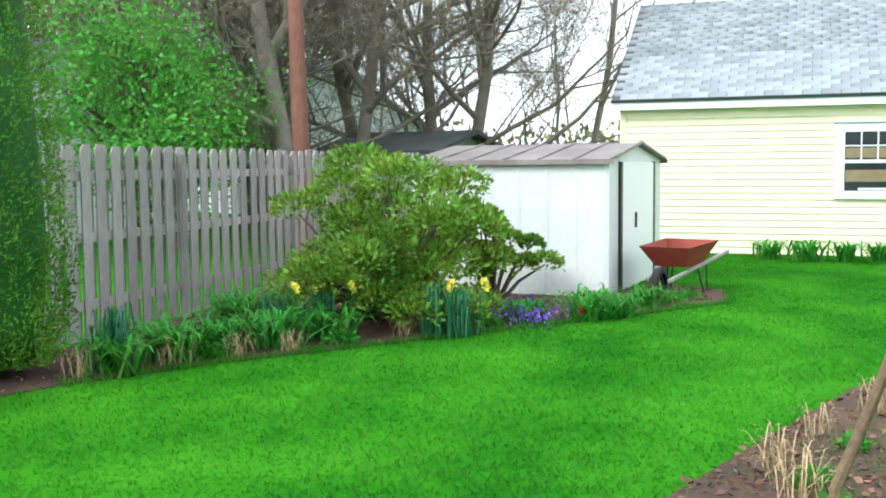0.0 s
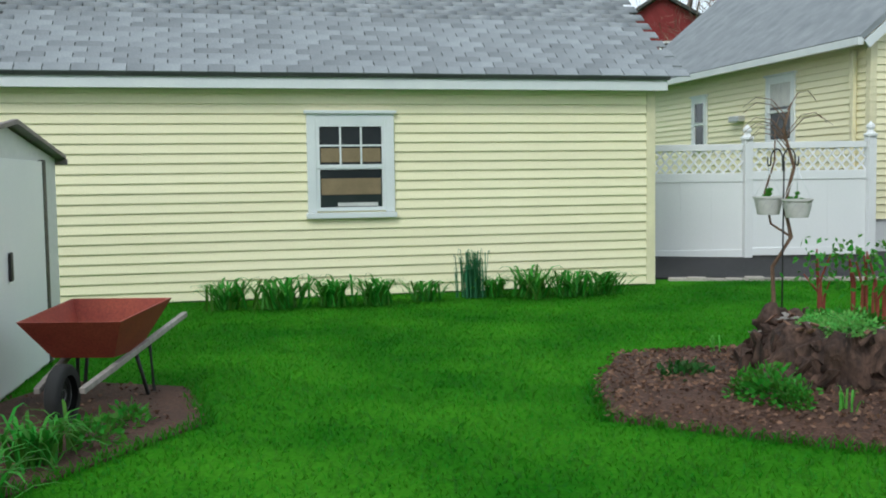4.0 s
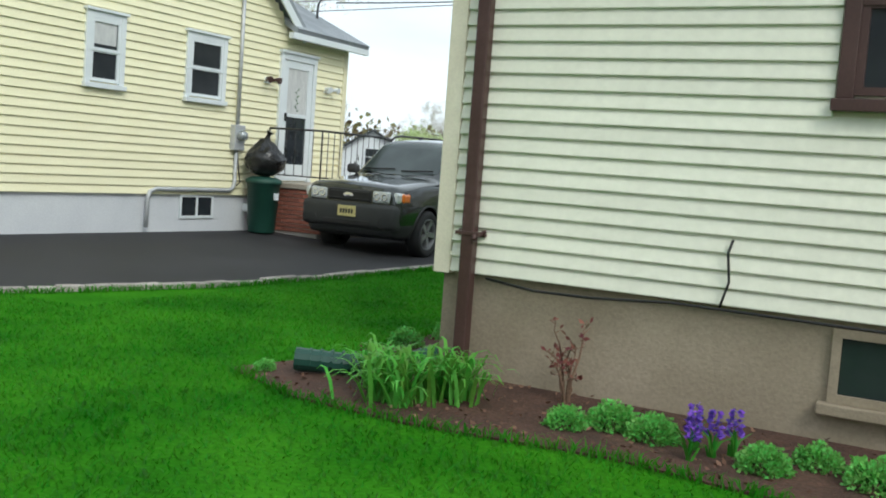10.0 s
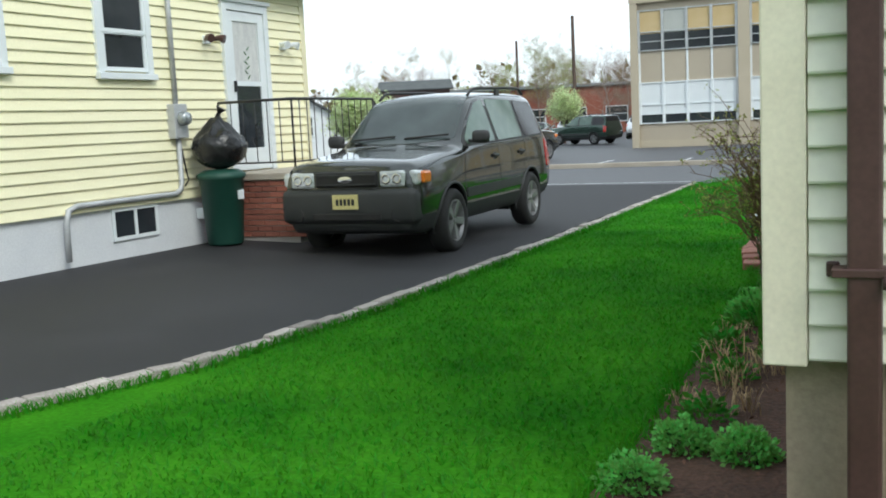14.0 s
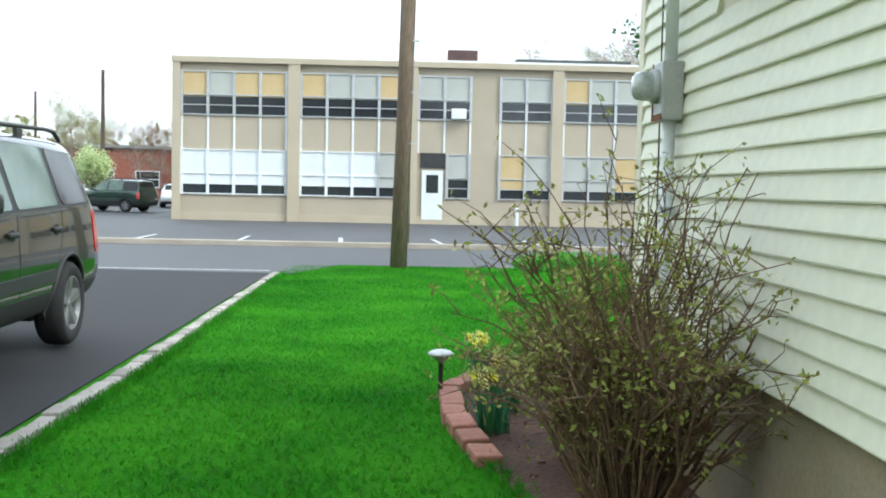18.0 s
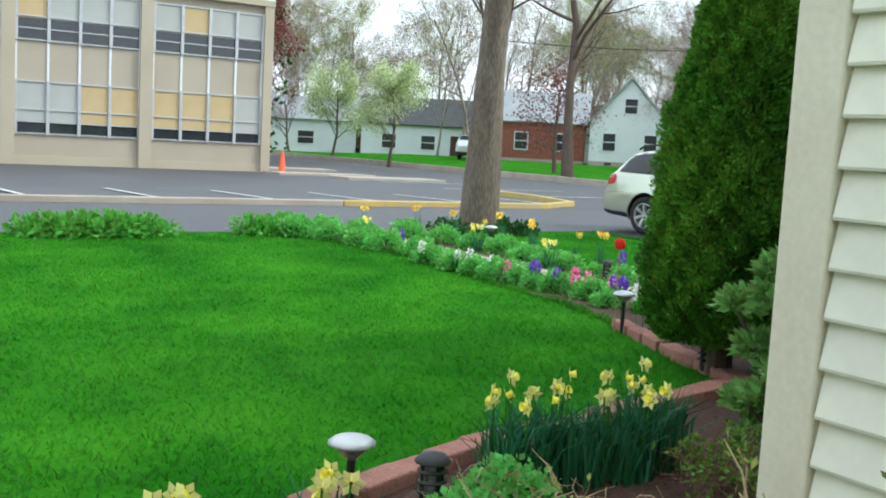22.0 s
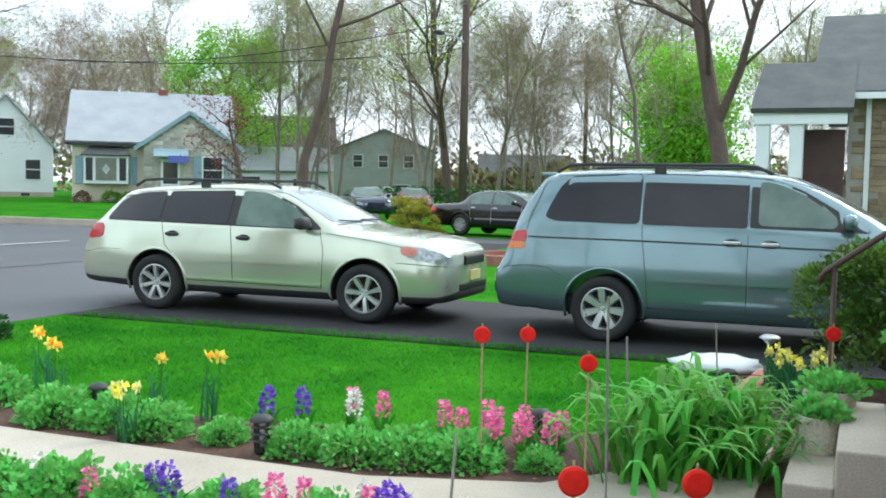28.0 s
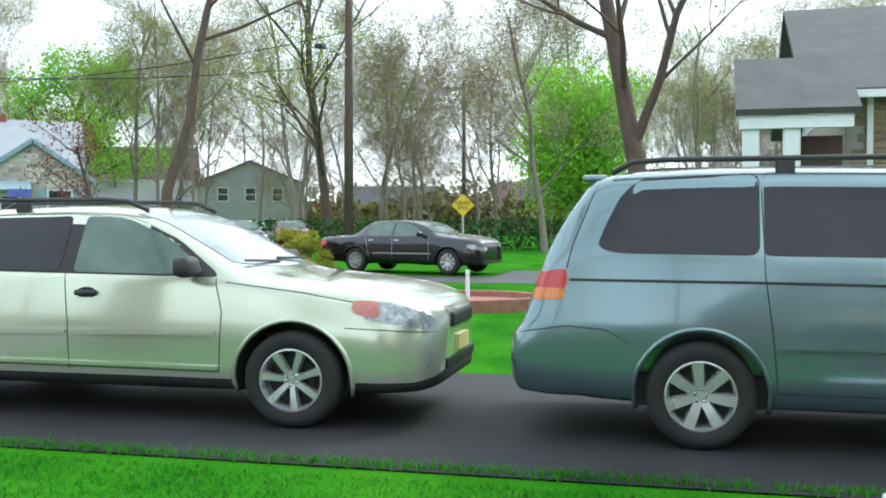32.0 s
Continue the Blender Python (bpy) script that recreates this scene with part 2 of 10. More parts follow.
M = dict(
    grass=mat("lawn", (0.016, 0.118, 0.004), (0.052, 0.215, 0.010), scale=0.9, bscale=34, rough=0.95, bump=0.015, fine=0.3, spec=0.02),
    farground=mat("far_grass", (0.035, 0.17, 0.008), (0.06, 0.22, 0.012), scale=0.1, bscale=6, rough=0.9),
    blade=leafy("grass_blades", (0.022, 0.165, 0.005), (0.075, 0.320, 0.015), rand=0.2, hue=0.012, trans=0.6, scale=0.9),
    mulch=mat("mulch", (0.050, 0.025, 0.018), (0.100, 0.051, 0.034), scale=3, bscale=45, rough=0.95, bump=0.03, fine=0.5),
    chip=mat("wood_chip", (0.075, 0.036, 0.026), (0.22, 0.125, 0.08), scale=2, bscale=30, rough=0.9, rand=0.5, island=True),
    asphalt=mat("asphalt", (0.014, 0.0135, 0.0155), (0.031, 0.030, 0.033), scale=0.9, bscale=140, rough=0.78, bump=0.006, fine=0.35),
    road=mat("road_asphalt", (0.052, 0.052, 0.058), (0.088, 0.088, 0.093), scale=0.4, bscale=90, rough=0.6, bump=0.006, fine=0.2),
    concrete=mat("concrete", (0.36, 0.31, 0.25), (0.47, 0.42, 0.35), scale=1.2, bscale=80, rough=0.9, bump=0.006, fine=0.15),
    kerb=mat("granite_block", (0.30, 0.26, 0.235), (0.45, 0.41, 0.38), scale=4, bscale=60, rough=0.85, bump=0.012, rand=0.25),
    siding_y=mat("yellow_vinyl", (0.85, 0.795, 0.535), (0.87, 0.82, 0.57), scale=0.8, bscale=50, rough=0.5, bump=0.002, fine=0.04, rand=0.03),
    siding_c=mat("cream_aluminium", (0.80, 0.795, 0.67), (0.76, 0.75, 0.625), scale=0.9, bscale=18, rough=0.5, bump=0.002, fine=0.05, rand=0.05),
    trim_y=mat("yellow_trim", (0.84, 0.78, 0.53), rough=0.5, fine=0.05),
    trim_c=mat("cream_trim", (0.78, 0.73, 0.58), (0.7, 0.64, 0.5), rough=0.5, fine=0.06),
    white=mat("white_paint", (0.76, 0.79, 0.80), (0.68, 0.72, 0.74), scale=2, rough=0.45, fine=0.04),
    vinyl=mat("white_vinyl", (0.82, 0.83, 0.85), (0.78, 0.8, 0.82), scale=1, rough=0.4, fine=0.03),
    shedwhite=mat("painted_steel", (0.60, 0.62, 0.62), (0.66, 0.67, 0.65), scale=1.5, bscale=14, rough=0.5, bump=0.002, fine=0.06),
    shedroof=mat("weathered_roof_steel", (0.16, 0.13, 0.125), (0.27, 0.23, 0.22), scale=2.5, bscale=30, rough=0.55, fine=0.2),
    fnd_n=mat("grey_parging", (0.60, 0.61, 0.64), (0.68, 0.69, 0.71), scale=1.5, bscale=60, rough=0.9, bump=0.004, fine=0.08),
    fnd_o=mat("tan_parging", (0.24, 0.195, 0.135), (0.35, 0.29, 0.215), scale=1.2, bscale=50, rough=0.92, bump=0.006, fine=0.12),
    shingle=mat("grey_shingle", (0.21, 0.23, 0.25), (0.31, 0.33, 0.35), scale=3, bscale=90, rough=0.9, bump=0.006, rand=0.2, fine=0.25),
    shingle_i=mat("grey_shingle_far", (0.21, 0.23, 0.25), (0.31, 0.33, 0.35), scale=3, bscale=90, rough=0.9, bump=0.006, rand=0.2, fine=0.25, island=True),
    darkroof=mat("dark_shingle", (0.058, 0.063, 0.065), (0.094, 0.101, 0.099), scale=2, bscale=60, rough=0.9, fine=0.3),
    brown=mat("brown_metal", (0.060, 0.030, 0.026), (0.085, 0.045, 0.04), scale=3, rough=0.45, fine=0.12),
    glass=mat("window_glass", (0.02, 0.024, 0.03), (0.03, 0.035, 0.04), rough=0.06, spec=0.8, fine=0.0),
    curtain=mat("curtain", (0.62, 0.62, 0.6), (0.5, 0.5, 0.5), scale=6, rough=0.9, stretch=(4, 4, 1)),
    blind_t=mat("tan_blind", (0.50, 0.37, 0.18), (0.56, 0.43, 0.24), scale=1, rough=0.7, fine=0.05),
    blind_w=mat("white_blind", (0.72, 0.75, 0.76), (0.66, 0.69, 0.7), scale=1, rough=0.7, fine=0.05),
    blind_g=mat("grey_blind", (0.40, 0.41, 0.38), (0.45, 0.46, 0.43), scale=1, rough=0.7, fine=0.05),
    bark=mat("bark", (0.115, 0.085, 0.065), (0.20, 0.16, 0.125), scale=5, bscale=40, rough=0.95, bump=0.03, fine=0.4, stretch=(1, 1, 0.25)),
    bark_p=mat("brown_bark", (0.075, 0.052, 0.042), (0.125, 0.09, 0.07), scale=5, bscale=40, rough=0.95, bump=0.02, fine=0.3, stretch=(1, 1, 0.25)),
    polewood=mat("pole_wood", (0.14, 0.095, 0.07), (0.24, 0.175, 0.13), scale=3, bscale=30, rough=0.9, bump=0.01, fine=0.3, stretch=(1, 1, 0.15)),
    fencewood=mat("weathered_cedar", (0.23, 0.205, 0.19), (0.36, 0.33, 0.305), scale=2.5, bscale=30, rough=0.9, bump=0.006, rand=0.22, fine=0.2, stretch=(1, 1, 0.2)),
    stumpwood=mat("stump_wood", (0.016, 0.009, 0.008), (0.12, 0.070, 0.052), scale=9, bscale=28, rough=0.95, bump=0.05, fine=0.45, stretch=(1, 1, 0.4)),
    school=mat("tan_stucco", (0.40, 0.345, 0.265), (0.45, 0.39, 0.305), scale=0.5, bscale=30, rough=0.9, bump=0.003, fine=0.06),
    schooltrim=mat("tan_pilaster", (0.43, 0.37, 0.275), (0.48, 0.415, 0.315), scale=0.6, rough=0.9, fine=0.05),
    alu=mat("aluminium", (0.55, 0.56, 0.57), (0.46, 0.47, 0.48), rough=0.4, metal=0.5, fine=0.08),
    galv=mat("galvanised_conduit", (0.52, 0.53, 0.54), (0.42, 0.43, 0.44), rough=0.5, metal=0.3, fine=0.1),
    black=mat("black_iron", (0.012, 0.012, 0.013), (0.025, 0.024, 0.024), rough=0.5, fine=0.2),
    tyre=mat("tyre_rubber", (0.015, 0.015, 0.016), (0.03, 0.03, 0.03), rough=0.85, fine=0.2, bscale=90, bump=0.003),
    rim=mat("alloy_rim", (0.56, 0.57, 0.57), (0.45, 0.46, 0.46), rough=0.3, metal=0.6, fine=0.06),
    plastic=mat("dark_plastic", (0.030, 0.030, 0.032), (0.045, 0.045, 0.047), rough=0.6, fine=0.1),
    chrome=mat("chrome", (0.75, 0.75, 0.76), rough=0.12, metal=1.0, fine=0.02),
    autoglass=mat("car_glass", (0.012, 0.02, 0.022), (0.02, 0.03, 0.032), rough=0.04, spec=0.9, fine=0.0, coat=0.5),
    lens_r=mat("red_lens", (0.55, 0.02, 0.02), (0.45, 0.015, 0.015), rough=0.15, coat=0.6),
    lens_o=mat("amber_lens", (0.75, 0.20, 0.03), rough=0.15, coat=0.6),
    lens_c=mat("clear_lens", (0.42, 0.45, 0.46), (0.16, 0.18, 0.19), scale=24, rough=0.08, coat=0.8, metal=0.3),
    yellow=mat("yellow_plate", (0.66, 0.58, 0.26), rough=0.5),
    linepaint=mat("road_paint", (0.62, 0.62, 0.62), (0.5, 0.5, 0.5), scale=4, rough=0.8, fine=0.2),
    yellowpaint=mat("yellow_kerb_paint", (0.60, 0.42, 0.10), (0.45, 0.36, 0.18), scale=3, rough=0.8, fine=0.2),
    brick=mat("red_brick", (0.23, 0.075, 0.05), (0.33, 0.125, 0.085), scale=6, bscale=60, rough=0.9, bump=0.006, rand=0.25),
    edging=mat("pink_edging_block", (0.27, 0.11, 0.08), (0.38, 0.185, 0.14), scale=6, bscale=70, rough=0.92, bump=0.008, rand=0.15),
    mortar=mat("mortar", (0.38, 0.35, 0.32), rough=0.95),
    redbarn=mat("red_siding", (0.24, 0.022, 0.024), (0.20, 0.02, 0.02), rough=0.7, fine=0.08),
    bin=mat("green_bin", (0.012, 0.055, 0.040), (0.016, 0.07, 0.05), rough=0.5, fine=0.06),
    bag=mat("black_bag", (0.010, 0.010, 0.011), (0.02, 0.02, 0.02), rough=0.28, bscale=14, bump=0.03, fine=0.1),
    rust=mat("rusty_red_steel", (0.22, 0.030, 0.018), (0.30, 0.06, 0.032), scale=4, rough=0.7, fine=0.25),
    orange=mat("orange_cone", (0.80, 0.10, 0.03), rough=0.5),
    pot=mat("white_planter", (0.68, 0.68, 0.66), (0.60, 0.59, 0.56), scale=5, bscale=20, rough=0.5, fine=0.08),
    wicker=mat("stone_planter", (0.50, 0.44, 0.36), (0.58, 0.52, 0.44), scale=5, rough=0.9, bump=0.01),
    twig=mat("twig", (0.13, 0.075, 0.05), (0.22, 0.14, 0.09), scale=4, rough=0.9, fine=0.3, rand=0.2, island=True),
    straw=mat("dry_stalk", (0.36, 0.25, 0.13), (0.48, 0.36, 0.21), scale=4, rough=0.9, fine=0.3, rand=0.3, island=True),
    leaf=leafy("leaf", (0.045, 0.21, 0.02), (0.09, 0.32, 0.035), trans=0.35),
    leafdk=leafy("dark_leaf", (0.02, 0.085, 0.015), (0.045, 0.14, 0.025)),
    bushleaf=leafy("bush_leaf", (0.075, 0.185, 0.016), (0.25, 0.37, 0.045), rand=0.5, hue=0.03, trans=0.3),
    sedum=leafy("sedum_leaf", (0.15, 0.46, 0.085), (0.26, 0.60, 0.16), rand=0.25, trans=0.4),
    narciss=leafy("blue_green_leaf", (0.03, 0.14, 0.06), (0.05, 0.20, 0.085)),
    spring=leafy("spring_leaf", (0.24, 0.36, 0.05), (0.34, 0.46, 0.08), trans=0.4),
    bud=leafy("bud", (0.29, 0.31, 0.065), (0.42, 0.42, 0.13)),
    rustbud=leafy("maroon_bud", (0.18, 0.055, 0.05), (0.27, 0.10, 0.085)),
    blossom=leafy("white_blossom", (0.46, 0.56, 0.24), (0.66, 0.72, 0.44)),
    pink=leafy("pink_petal", (0.86, 0.16, 0.42), (0.92, 0.34, 0.58), trans=0.4),
    purple=leafy("purple_petal", (0.16, 0.07, 0.50), (0.24, 0.12, 0.62)),
    whitep=leafy("white_petal", (0.80, 0.80, 0.74), (0.85, 0.85, 0.8)),
    yellowp=leafy("yellow_petal", (0.86, 0.72, 0.06), (0.88, 0.80, 0.20), hue=0.01),
    palep=leafy("pale_yellow_petal", (0.82, 0.78, 0.25), (0.85, 0.82, 0.4), hue=0.01),
    orangep=leafy("orange_petal", (0.85, 0.36, 0.03), (0.9, 0.45, 0.05), hue=0.01),
    redp=leafy("red_petal", (0.62, 0.012, 0.012), (0.72, 0.03, 0.02), hue=0.0),
    # bark lightened so that distance haze is in the colour
    farbark=mat("haze_pale_bark", (0.20, 0.165, 0.14), (0.28, 0.235, 0.20), scale=4, rough=0.95, fine=0.2),
    twighaze=mat("fine_twigs", (0.19, 0.135, 0.10), (0.30, 0.235, 0.17), scale=3, rough=0.95, rand=0.35, island=True, fine=0.2),
    redstem=mat("red_stem", (0.20, 0.035, 0.025), (0.28, 0.07, 0.04), scale=5, rough=0.7, fine=0.2),
    gold=leafy("golden_leaf", (0.26, 0.28, 0.03), (0.42, 0.40, 0.05), rand=0.35),
    redbark=mat("reddish_bark", (0.15, 0.06, 0.045), (0.22, 0.10, 0.07), scale=4, bscale=30, rough=0.9, bump=0.01, fine=0.25, stretch=(1, 1, 0.2)),
    rhodo=leafy("rhododendron_leaf", (0.16, 0.33, 0.08), (0.28, 0.48, 0.14), rand=0.3, trans=0.3),
    lime=leafy("lime_leaf", (0.22, 0.47, 0.035), (0.34, 0.60, 0.07), rand=0.3, trans=0.5),
    fresh=leafy("fresh_green_leaf", (0.10, 0.33, 0.04), (0.17, 0.44, 0.07), rand=0.3, trans=0.4),
    juniper=leafy("juniper_leaf", (0.05, 0.12, 0.018), (0.14, 0.22, 0.035), rand=0.5, trans=0.25),
    cypress=leafy("arborvitae_leaf", (0.060, 0.18, 0.015), (0.18, 0.36, 0.035), rand=0.5, hue=0.025, trans=0.4),
)


# ---- mesh helpers ----
def mesh_of(bm, material, smooth=False):
    me = bpy.data.meshes.new("mesh")
    bm.normal_update()
    bm.to_mesh(me)
    bm.free()
    for m_ in (material if isinstance(material, (list, tuple)) else [material]):
        me.materials.append(m_)
    if smooth:
        me.polygons.foreach_set("use_smooth", [True] * len(me.polygons))
    return me


def part(name, bm, material, parent=None, label="", smooth=False, at=None):
    ob = new(name, mesh_of(bm, material, smooth) if isinstance(bm, bmesh.types.BMesh) else bm)
    if parent is not None:
        ob.parent = parent
    if at is not None:
        ob.matrix_basis = at
    if label:
        ob["label"] = label
    return ob


def thing(name, m, label, category, group="", kind=""):
    ob = new(name)
    ob.empty_display_size = 0.1
    ob.matrix_basis = m
    return tagged(ob, label, category, group, kind)


def box(bm, x0, y0, z0, x1, y1, z1, bev=0.0, m=None):
    vs = [bm.verts.new((x, y, z)) for x in (x0, x1) for y in (y0, y1) for z in (z0, z1)]
    if m is not None:
        for v in vs:
            v.co = m @ v.co
    fs = [bm.faces.new([vs[i] for i in q]) for q in ((0, 1, 3, 2), (4, 6, 7, 5), (0, 4, 5, 1), (2, 3, 7, 6), (0, 2, 6, 4), (1, 5, 7, 3))]
    if bev:
        es = list({e for f in fs for e in f.edges})
        bmesh.ops.bevel(bm, geom=es, offset=bev, segments=2, affect="EDGES", profile=0.5)
    return bm


def bx(*a, bev=0.0):
    return box(bmesh.new(), *a, bev=bev)


def tube(bm, pts, radii, n=8, cap=True):
    """A tube of n sides through the points, with a radius for each."""
    pts = [Vector(p) for p in pts]
    if not hasattr(radii, "__len__"):
        radii = [radii] * len(pts)
    rings, up = [], Vector((0.31, 0.17, 0.93))
    for i, p in enumerate(pts):
        d = (pts[min(i + 1, len(pts) - 1)] - pts[max(i - 1, 0)])
        d = d.normalized() if d.length > 1e-9 else Vector((0, 0, 1))
        a = d.cross(up)
        if a.length < 0.05:
            a = d.cross(Vector((1, 0, 0)))
        a.normalize()
        b = d.cross(a)
        rings.append([bm.verts.new(p + (a * math.cos(k * math.tau / n) + b * math.sin(k * math.tau / n)) * radii[i]) for k in range(n)])
    for r0, r1 in zip(rings, rings[1:]):
        for k in range(n):
            bm.faces.new((r0[k], r0[(k + 1) % n], r1[(k + 1) % n], r1[k]))
    if cap and n > 2:
        bm.faces.new(rings[0][::-1])
        bm.faces.new(rings[-1])
    return bm


def lathe(bm, prof, n=20, m=None, close=False):
    """Turns a profile of (radius, height) about z."""
    rings = []
    for r, z in prof:
        ring = [Vector((r * math.cos(k * math.tau / n), r * math.sin(k * math.tau / n), z)) for k in range(n)]
        rings.append([bm.verts.new(m @ v if m is not None else v) for v in ring])
    for r0, r1 in zip(rings, rings[1:]):
        for k in range(n):
            bm.faces.new((r0[k], r0[(k + 1) % n], r1[(k + 1) % n], r1[k]))
    if close:
        bm.faces.new(rings[0][::-1])
        bm.faces.new(rings[-1])
    return bm


def raw(verts, faces, material, smooth=False):
    """A mesh from arrays: verts (n, 3), faces (m, 3 or 4)."""
    verts, faces = np.asarray(verts, np.float32), np.asarray(faces, np.int32)
    me = bpy.data.meshes.new("mesh")
    k = faces.shape[1]
    me.vertices.add(len(verts))
    me.vertices.foreach_set("co", verts.ravel())
    me.loops.add(faces.size)
    me.loops.foreach_set("vertex_index", faces.ravel())
    me.polygons.add(len(faces))
    me.polygons.foreach_set("loop_start", np.arange(0, faces.size, k, dtype=np.int32))
    me.update(calc_edges=True)
    me.materials.append(material)
    if smooth:
        me.polygons.foreach_set("use_smooth", [True] * len(faces))
    return me


def leaves(points, normals, size, material, rng, aspect=0.5, jitter=0.5):
    """Pointed leaves, four corners each, at the points, leaning along the normals."""
    p = np.asarray(points, float)
    n = len(p)
    d = np.asarray(normals, float) + rng.normal(0, jitter, (n, 3))
    d /= np.linalg.norm(d, axis=1, keepdims=True) + 1e-9
    s = np.cross(d, rng.normal(0, 1, (n, 3)))
    s /= np.linalg.norm(s, axis=1, keepdims=True) + 1e-9
    u = np.cross(s, d)
    ln = np.asarray(size) * rng.uniform(0.7, 1.3, n)
    ln = ln[:, None]
    v = np.stack([p, p + d * ln * 0.5 + s * ln * aspect * 0.5 + u * ln * 0.08, p + d * ln, p + d * ln * 0.5 - s * ln * aspect * 0.5 + u * ln * 0.08], 1)
    return raw(v.reshape(-1, 3), np.arange(4 * n).reshape(n, 4), material)


def blades(points, height, width, material, rng, lean=0.3):
    """Upright narrow blades, bent at half height."""
    p = np.asarray(points, float)
    n = len(p)
    h = np.asarray(height) * rng.uniform(0.6, 1.25, n)
    a = rng.uniform(0, math.tau, n)
    s = np.stack([np.cos(a), np.sin(a), 0 * a], 1) * (np.asarray(width) / 2)
    b = rng.normal(0, lean, (n, 2)) * h[:, None]
    mid = p + np.c_[b * 0.35, h * 0.6]
    tip = p + np.c_[b, h * rng.uniform(0.75, 1.0, n)]
    v = np.stack([p - s, p + s, mid + s * 0.8, mid - s * 0.8, tip], 1).reshape(-1, 3)
    k = np.arange(n)[:, None] * 5
    f = np.concatenate([k + [0, 1, 2], k + [0, 2, 3], k + [3, 2, 4]], 0)
    return raw(v, f, material)


def sheet(name, pts, z, material, label, category, kind="structure", thick=0.0):
    """A level polygon from its outline, with a skirt if thick."""
    bm = bmesh.new()
    top = [bm.verts.new((x, y, z if not callable(z) else z(x, y))) for x, y in pts]
    bm.faces.new(top)
    if thick:
        low = [bm.verts.new((v.co.x, v.co.y, v.co.z - thick)) for v in top]
        for i in range(len(top)):
            j = (i + 1) % len(top)
            bm.faces.new((top[i], low[i], low[j], top[j]))
    bmesh.ops.recalc_face_normals(bm, faces=bm.faces)
    return tagged(part(name, bm, material), label, category, "", kind)


def wall_frame(origin, out):
    """Pose of a wall: x along it (to the left as one faces it), y outwards, z up."""
    ox, oy = out
    m = Matrix(((oy, ox, 0, origin[0]), (-ox, oy, 0, origin[1]), (0, 0, 1, origin[2] if len(origin) > 2 else 0), (0, 0, 0, 1)))
    return m


_boards = {}


def board_mesh(length, e, material):
    key = (round(length, 2), e, material.name)
    if key not in _boards:
        bm = bmesh.new()
        prof = [(0.0, 0.0), (0.024, 0.0), (0.026, 0.007), (0.003, e + 0.004), (0.0, e + 0.004)]
        a = [bm.verts.new((0, y, z)) for y, z in prof]
        b = [bm.verts.new((length, y, z)) for y, z in prof]
        for i in range(len(prof)):
            j = (i + 1) % len(prof)
            bm.faces.new((a[i], a[j], b[j], b[i]))
        bm.faces.new(a[::-1])
        bm.faces.new(b)
        bmesh.ops.recalc_face_normals(bm, faces=bm.faces)
        _boards[key] = mesh_of(bm, material)
    return _boards[key]


def siding(wall, m, length, z0, z1, e, material, holes=(), ends=None):
    """Lapped boards on a wall, each one a piece, broken at the holes (u0, u1, z0, z1); ends(z) limits a gable."""
    k = 0
    while z0 + k * e < z1 - 0.02:
        zb = z0 + k * e
        u0, u1 = ends(zb + e * 0.5) if ends else (0, length)
        spans = [(u0, u1)]
        for h0, h1, hz0, hz1 in holes:
            if hz0 < zb + e * 0.75 and hz1 > zb + e * 0.25:
                spans = [s for a, b in spans for s in ((a, min(b, h0)), (max(a, h1), b)) if s[1] - s[0] > 0.02]
        for a, b in spans:
            if b - a > 0.02:
                _board(wall, board_mesh(b - a, e, material), m @ Matrix.Translation((a, 0, zb)))
        k += 1


def _board(wall, me, m):
    ob = new("siding_board", me)
    ob.parent = wall
    ob.matrix_basis = m


def window(name, m, w, h, label, rows=(1, 1), muntins=0, casing=0.09, sill=True, frame_mat=None, upper=None, depth=0.05):
    """A double-hung window set in a wall: casing, sill, two sashes and their panes. m: its lower right corner seen from outside."""
    fm = frame_mat or M["white"]
    win = thing(name, m, label, "window", "", "structure")
    bm = bmesh.new()
    c = casing
    box(bm, -c, 0.0, -0.02, 0, depth, h + c, bev=0.006)
    box(bm, w, 0.0, -0.02, w + c, depth, h + c, bev=0.006)
    box(bm, 0, 0.0, h, w, depth - 0.003, h + c)
    box(bm, -c - 0.03, 0.0, h + c, w + c + 0.03, depth + 0.03, h + c + 0.04, bev=0.006)
    part("window_frame", bm, fm, win)
    if sill:
        part("window_sill", bx(-c - 0.02, 0.0, -0.09, w + c + 0.02, depth + 0.035, -0.022, bev=0.006), fm, win)
    for k, (za, zb, yy) in enumerate(((0, h / 2 + 0.015, 0.022), (h / 2 - 0.015, h, 0.030))):
        s = 0.045
        bm = bmesh.new()
        box(bm, 0.001, yy - 0.02, za, s, yy + 0.015, zb)
        box(bm, w - s, yy - 0.02, za, w - 0.001, yy + 0.015, zb)
        box(bm, s, yy - 0.02, za, w - s, yy + 0.014, za + s)
        box(bm, s, yy - 0.02, zb - s, w - s, yy + 0.014, zb)
        if muntins and k == 1:
            for q in range(1, muntins):
                xx = s + (w - 2 * s) * q / muntins
                box(bm, xx - 0.011, yy - 0.01, za + s, xx + 0.011, yy + 0.01, zb - s)
            zz = (za + zb) / 2
            box(bm, s, yy - 0.01, zz - 0.011, w - s, yy + 0.009, zz + 0.011)
        sash = part("sash", bm, fm, win)
        part("pane", bx(s, yy - 0.014, za + s, w - s, yy - 0.008, zb - s), M["glass"], sash)
        if k == 1 and upper is not None:
            part("curtain", bx(s + 0.02, yy - 0.0075, za + s + 0.05, w - s, yy - 0.0045, zb - s), upper, sash)
    return win

# ---- ground, roads, drives ----
def lot_z(x, y):
    return 0.012 - 0.22 * max(0.0, min(1.0, (y - 25) / 22))


